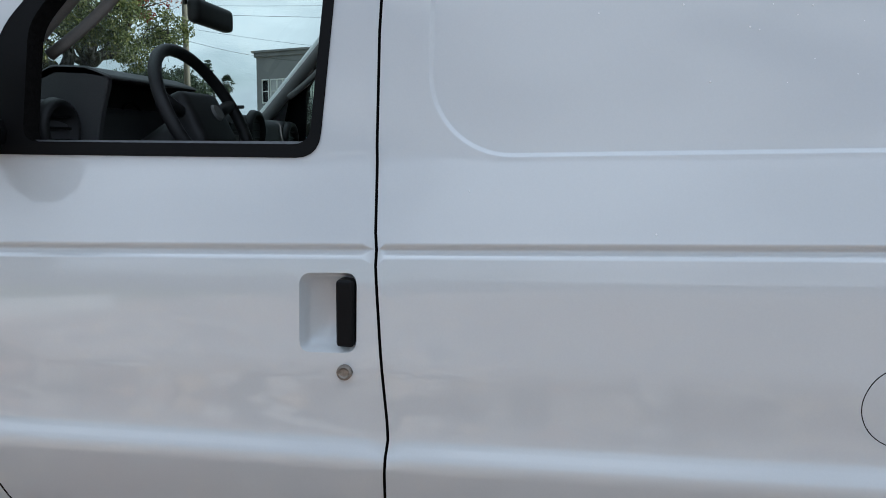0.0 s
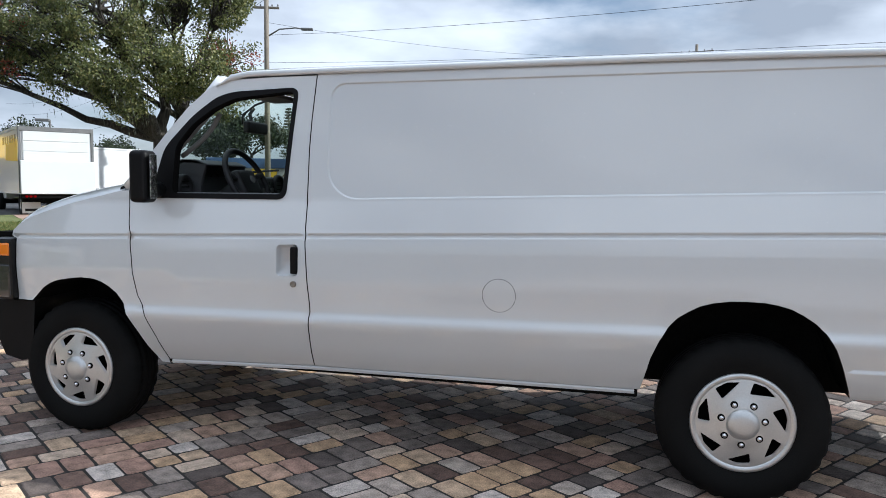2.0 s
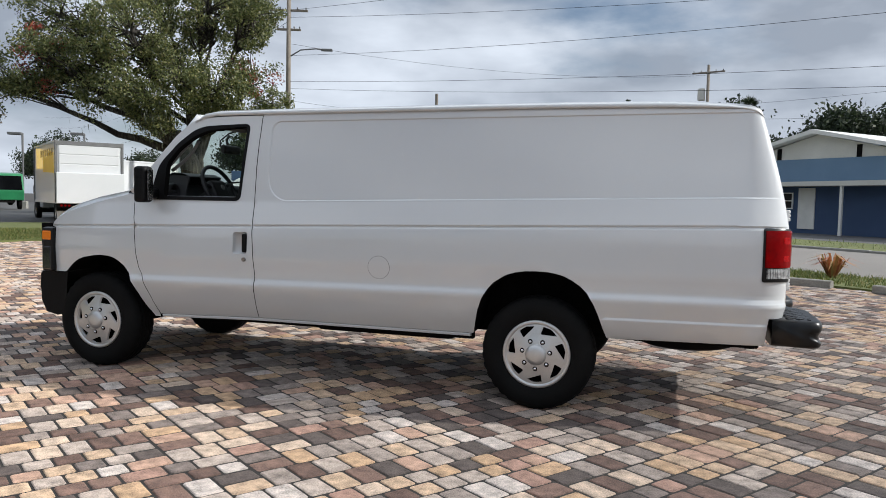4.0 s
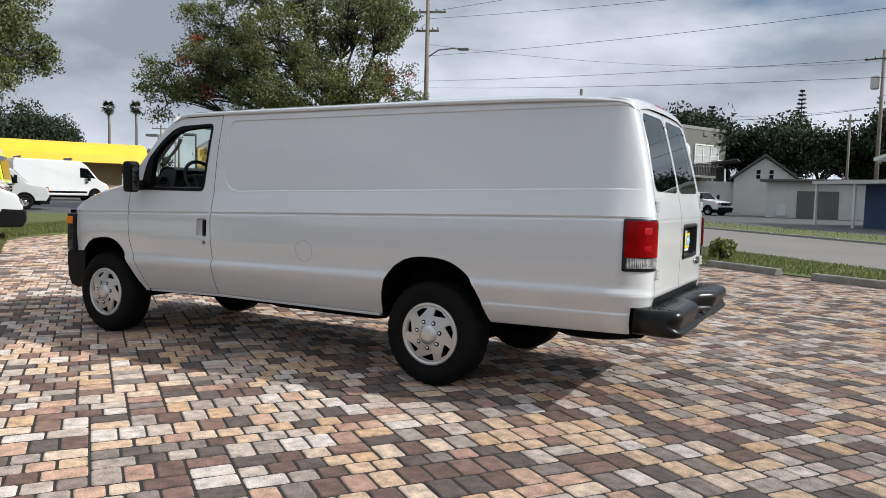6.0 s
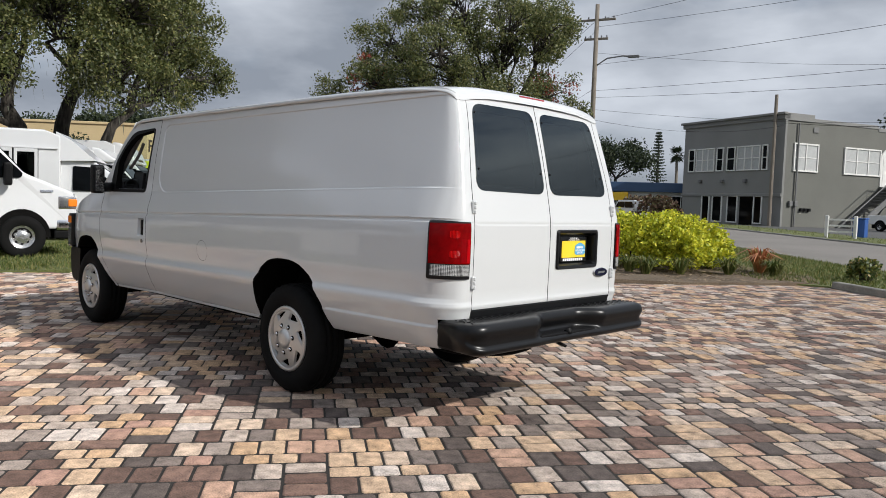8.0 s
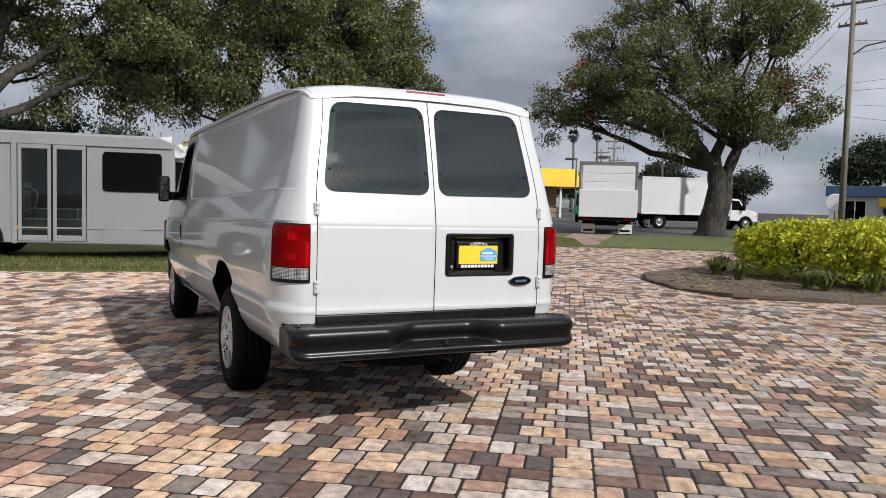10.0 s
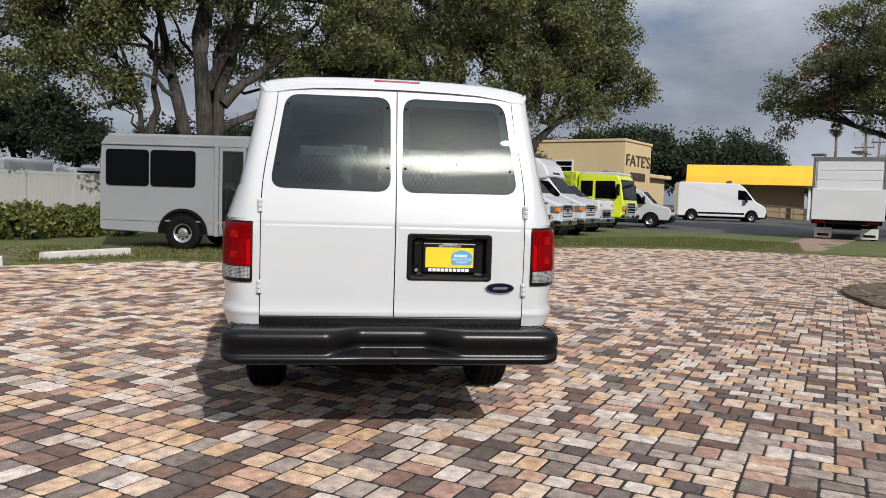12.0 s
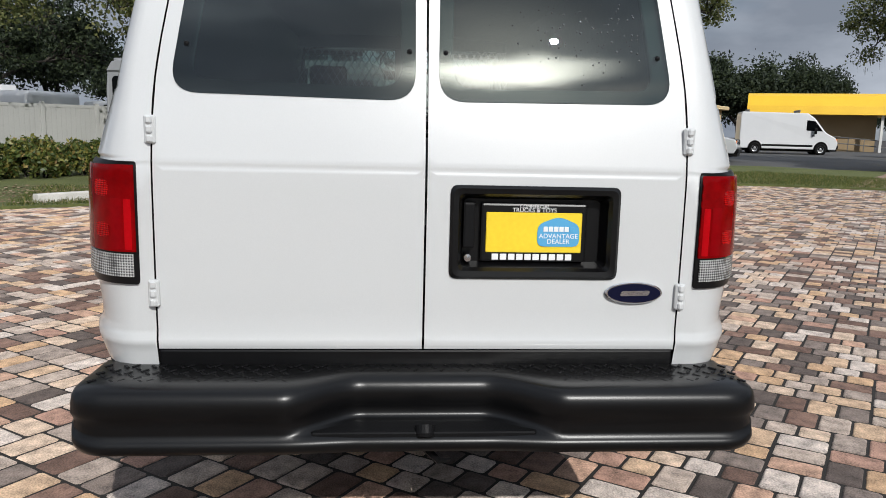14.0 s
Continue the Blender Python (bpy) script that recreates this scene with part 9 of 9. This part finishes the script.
# lime fire engine
fe = empty("fire_engine", pose(*(Vector((-26.3, 14.6)) - Vector((math.cos(radians(52)), math.sin(radians(52)))) * 7.6), rise(-26, 14), 0, 0, 52), "lime-yellow cab-over fire engine", "fire engine")
solid([(5.4, 0.55), (7.6, 0.55), (7.7, 1.25), (7.5, 2.35), (7.3, 2.62), (5.4, 2.66)], 2.4, LIME, fe, "cab", 0.03, 1.4, 0.07)
solid([(0.0, 0.7), (5.3, 0.7), (5.3, 2.75), (0.0, 2.75)], 2.4, LIME, fe, "body", 0.0, 1.4, 0.05)
part("white_roof", box(5.45, 7.35, -1.15, 1.15, 2.58, 2.72, 0.05, 2), WHITE, fe)
screen(fe, 7.68, 1.40, 7.50, 2.38, 2.2, 2.1)
glass_side(fe, [(6.3, 1.45), (7.35, 1.45), (7.25, 2.3), (6.3, 2.3)], 2.36, "cab_window")
glass_side(fe, [(5.55, 1.55), (6.15, 1.55), (6.15, 2.3), (5.55, 2.3)], 2.36, "cab_window")
front_bits(fe, 7.72, 2.3, 0.6, 1.02, True, True, (0.75, 1.25))
for x in (1.4, 6.3):
    for s in (-1, 1):
        wheel(fe, x, s * 1.26, 0.48)
        disc = [(x + 0.58 * math.cos(t), 0.48 + 0.6 * math.sin(t)) for t in np.linspace(-0.02, math.pi + 0.02, 16)]
        bm = slab(disc, s * 1.0, s * 1.21)
        bmesh.ops.recalc_face_normals(bm, faces=bm.faces)
        part("arch_well", bm, UNDER, fe)
for y0, y1 in ((-0.85, -0.30), (0.30, 0.85)):
    part("light_bar", box(6.5, 6.8, y0, y1, 2.72, 2.84, 0.04, 2), LENS_CLEAR, fe, "clear roof light")
for s in (-1, 1):
    ys = sorted((s * 1.20, s * 1.215))
    part("number_bar", box(6.0, 6.25, ys[0], ys[1], 1.22, 1.34), SATIN_BLACK, fe)
mirror_pair(fe, 7.45, 1.6, 2.4, 0.55)


# box trucks
def box_truck(at, yaw, label, z0, top, length, w, gate, graphic, cab=True):
    v = empty("box_truck", pose(*at, 0, 0, yaw), label, "truck", "box trucks")
    bx = part("cargo_box", box(0, length, -w / 2, w / 2, z0, top, 0.03, 2), WHITE, v, "white cargo box")
    for x in (0.0, length):
        for s in (-1, 1):
            part("corner_post", box(x - 0.04, x + 0.04, s * w / 2 - 0.05, s * w / 2 + 0.05, z0 - 0.02, top + 0.02, 0.012, 1), METAL if gate else WHITE, bx)
    for z in (z0, top):
        for s in (-1, 1):
            part("edge_rail", box(0, length, s * w / 2 - 0.03, s * w / 2 + 0.03, z - 0.06, z + 0.04, 0.01, 1), WHITE, bx)
    part("rear_frame", box(-0.05, 0.0, -w / 2, w / 2, top - 0.16, top + 0.01, 0.01, 1), METAL, bx)
    rd = part("roll_door", box(-0.03, 0.02, -w / 2 + 0.1, w / 2 - 0.1, z0, top - 0.15), WHITE, v, "white roll-up door")
    for k in range(6):
        z = z0 + (top - 0.15 - z0) * k / 6
        part("door_slat", box(-0.045, -0.025, -w / 2 + 0.12, w / 2 - 0.12, z + 0.02, z + (top - 0.15 - z0) / 6 - 0.02, 0.006, 1), WHITE, rd)
    if gate:
        part("lift_gate", box(-0.20, -0.06, -w / 2 - 0.06, w / 2 + 0.02, z0 - 0.05, z0 + 1.22, 0.02, 1), WHITE, v, "folded white lift gate")
    part("rear_sill", box(-0.1, 0.1, -w / 2, w / 2, z0 - 0.22, z0 - 0.05, 0.02, 1), UNDER, v)
    for s in (-1, 1):
        for k in range(3):
            part("tail_lamp", lathe([(0.0, -0.02), (0.045, -0.018), (0.055, 0.0), (0.055, 0.03)], 14), LENS_RED, v, m=pose(-0.105, s * (w / 2 - 0.18 - 0.14 * k), z0 - 0.13, 0, 0, -90))
        fl = part("mud_flap", box(0.55, 0.57, s * 0.85 - 0.32, s * 0.85 + 0.32, 0.12, 0.55), TRIM_WHITE, v, "white mud flap")
        part("letter_bar", box(0.535, 0.55, s * 0.85 - 0.22, s * 0.85 + 0.22, 0.20, 0.30), SATIN_BLACK, fl)
        for x in (1.3, length + 1.2):
            wheel(v, x, s * (w / 2 - 0.15), 0.46)
    part("chassis", box(0.2, length + 1.6, -0.45, 0.45, 0.5, z0 - 0.02), UNDER, v)
    if graphic:
        for s in (-1, 1):
            ys = sorted((s * (w / 2 - 0.002), s * (w / 2 + 0.006)))
            part("side_graphic", slab([(0.5, z0 + 1.2), (3.6, z0 + 1.3), (3.4, z0 + 2.0), (2.6, z0 + 1.9), (1.6, z0 + 2.15), (0.6, z0 + 2.05)], ys[0], ys[1]), AWNING, bx, "yellow painted side graphic")
            for k in range(6):
                part("letter_bar", box(0.8 + k * 0.62, 1.2 + k * 0.62, ys[0], ys[1], top - 0.55, top - 0.25), SATIN_BLACK, bx)
    if cab:
        L = length
        solid([(L + 0.1, 0.6), (L + 2.0, 0.55), (L + 2.1, 1.0), (L + 1.95, 1.18), (L + 1.2, 1.35), (L + 0.75, 1.95), (L + 0.1, 2.02)], 1.95, WHITE, v, "cab", 0.05, 1.2, 0.06)
        screen(v, L + 1.18, 1.38, L + 0.78, 1.92, 1.7, 1.6)
        glass_side(v, [(L + 0.2, 1.28), (L + 1.05, 1.26), (L + 0.72, 1.86), (L + 0.2, 1.88)], 1.90, "cab_window")
        front_bits(v, L + 2.02, 1.9, 0.58, 0.95)
        mirror_pair(v, L + 0.95, 1.25, 1.95, 0.4)
    return v


yw = math.degrees(math.atan2(0.61, -0.79))
bt = box_truck((-18.95, 20.95, rise(-19, 21) - 0.02), yw, "white box truck with a folded lift gate and yellow graphics", 0.92, 3.42, 6.2, 2.55, True, True)
box_truck((-28.34, 30.33, rise(-28, 31)), 75, "white box truck standing side-on behind the oak", 0.95, 3.15, 6.0, 2.4, False, False)
# a green cab glimpsed past the first truck
gc = empty("delivery_cab", pose(-38.0, 34.2, rise(-38, 34), 0, 0, yw + 180), "green truck cab in the yard", "truck")
solid([(0.0, 0.6), (2.2, 0.6), (2.3, 1.2), (1.9, 2.3), (0.0, 2.4)], 2.1, grained("green_cab_paint", (0.02, 0.16, 0.06), (0.03, 0.24, 0.09), 0.4, coat=0.4), gc, "cab", 0.03, 1.2, 0.06)
screen(gc, 2.28, 1.25, 1.98, 2.15, 1.9, 1.8)
for s in (-1, 1):
    wheel(gc, 1.2, s * 1.0, 0.42)


# ---- pavers, each a tumbled block with rounded corners ----
E1 = Vector((math.cos(radians(-35.5)), math.sin(radians(-35.5))))
E2 = Vector((-E1.y, E1.x))
rng = random.Random(11)
cor = np.array([(p[0] * E1.x + p[1] * E1.y, p[0] * E2.x + p[1] * E2.y) for p in PAVED])
lo, hi = cor.min(0), cor.max(0)
# a modular bond: 2 x 2, 2 x 3 and 3 x 2 units, each laid on the lowest open stretch so that long joints are broken
UNIT = 0.0715
blocks = []
wide_ = int((hi[1] - lo[1]) / UNIT) + 1
level = np.zeros(wide_, int)
run_ = np.zeros(wide_ + 1)  # how long the joint at each place has run straight on
goal = int((hi[0] - lo[0]) / UNIT)
while True:
    i = int(np.argmin(level))
    h0 = level[i]
    if h0 >= goal:
        break
    j = i
    while j < wide_ and level[j] == h0:
        j += 1
    if j - i == 1:
        level[i] += 1
        continue
    best = None
    for w, h, liking in ((3, 2, 0.62), (2, 2, 0.62), (2, 3, 0.80)):
        if w > j - i or j - i - w == 1:
            continue
        mark = liking + 0.9 * rng.random() - 0.40 * run_[min(i + w, wide_)]
        mark += 0.8 * (i > 0 and h0 + h == level[i - 1]) + 0.8 * (w == j - i and j < wide_ and h0 + h == level[j])
        if best is None or mark > best[0]:
            best = (mark, w, h)
    if best is None:
        level[i:j] += 1
        continue
    _, w, h = best
    blocks.append((lo[0] + h0 * UNIT, lo[1] + i * UNIT, h * UNIT, w * UNIT))
    run_[i + 1:i + w] = 0
    run_[i] += h
    run_[i + w] += h
    level[i:i + w] += h
blocks = np.array(blocks)
mid = np.stack([(blocks[:, 0] + blocks[:, 2] / 2) * E1.x + (blocks[:, 1] + blocks[:, 3] / 2) * E2.x, (blocks[:, 0] + blocks[:, 2] / 2) * E1.y + (blocks[:, 1] + blocks[:, 3] / 2) * E2.y], 1)
ok = inside(PAVED, mid) & (np.hypot(mid[:, 0] - 3, mid[:, 1]) < 26)
blocks, mid = blocks[ok], mid[ok]
near = (np.hypot((mid[:, 0] - 4.4), (mid[:, 1] + 1.2)) < 1.95)
spare = np.flatnonzero(near)[300:]
near[spare] = False


def block(ln, wide, fine, tilt, lift):
    """A paver about its middle: an eight-cornered top, a worn shoulder and short sides."""
    a, b = ln / 2 - 0.0055, wide / 2 - 0.0055
    c = 0.011
    ring_ = [(a, b - c), (a - c, b), (-a + c, b), (-a, b - c), (-a, -b + c), (-a + c, -b), (a - c, -b), (a, -b + c)] if fine else [(a, b), (-a, b), (-a, -b), (a, -b)]
    n_ = len(ring_)
    v = []
    for g, z in ((0.011, 0.0), (0.004, -0.002), (0.0, -0.006), (0.0, -0.030)) if fine else ((0.008, 0.0), (0.0, -0.0045), (0.0, -0.030)):
        for x, y in ring_:
            v.append((x - math.copysign(g, x), y - math.copysign(g, y), z + lift + x * tilt[0] + y * tilt[1]))
    f = [tuple(range(n_))]
    for r in range(len(v) // n_ - 1):
        for i in range(n_):
            j = (i + 1) % n_
            f.append((r * n_ + i, (r + 1) * n_ + i, (r + 1) * n_ + j, r * n_ + j))
    return v, f


paving = empty("pavement", Matrix(), "multi-coloured tumbled brick paving in tan, grey and brown", "pavement", kind="structure")
verts, faces = [], []
shared = {}
ang = math.atan2(E1.y, E1.x)
for (u0, v0, ln, wide), (mx, my), nr in zip(blocks, mid, near):
    tilt = (rng.uniform(-0.016, 0.016), rng.uniform(-0.016, 0.016))
    lift = rng.uniform(-0.002, 0.002)
    if nr:
        key = (ln, wide)
        if key not in shared:
            shared[key] = mesh_of("paver", *block(ln, wide, True, (0, 0), 0.0), PAVER)
        ob = new("paver", shared[key])
        ob.parent = paving
        ob.matrix_basis = Matrix.LocRotScale((mx, my, lift), Euler((tilt[1], -tilt[0], ang)), None)
    else:
        close = math.hypot(mx - 4.5, my) < 8.5
        bv, bf = block(ln, wide, close, tilt, lift)
        k0 = len(verts)
        zz = rise(mx, my)
        verts += [(mx + x * E1.x + y * E2.x, my + x * E1.y + y * E2.y, z + zz) for x, y, z in bv]
        faces += [tuple(i + k0 for i in f) for f in bf]
rest = part("paver_field", (verts, faces), PAVER, paving)
rest["kind"] = "stuff"
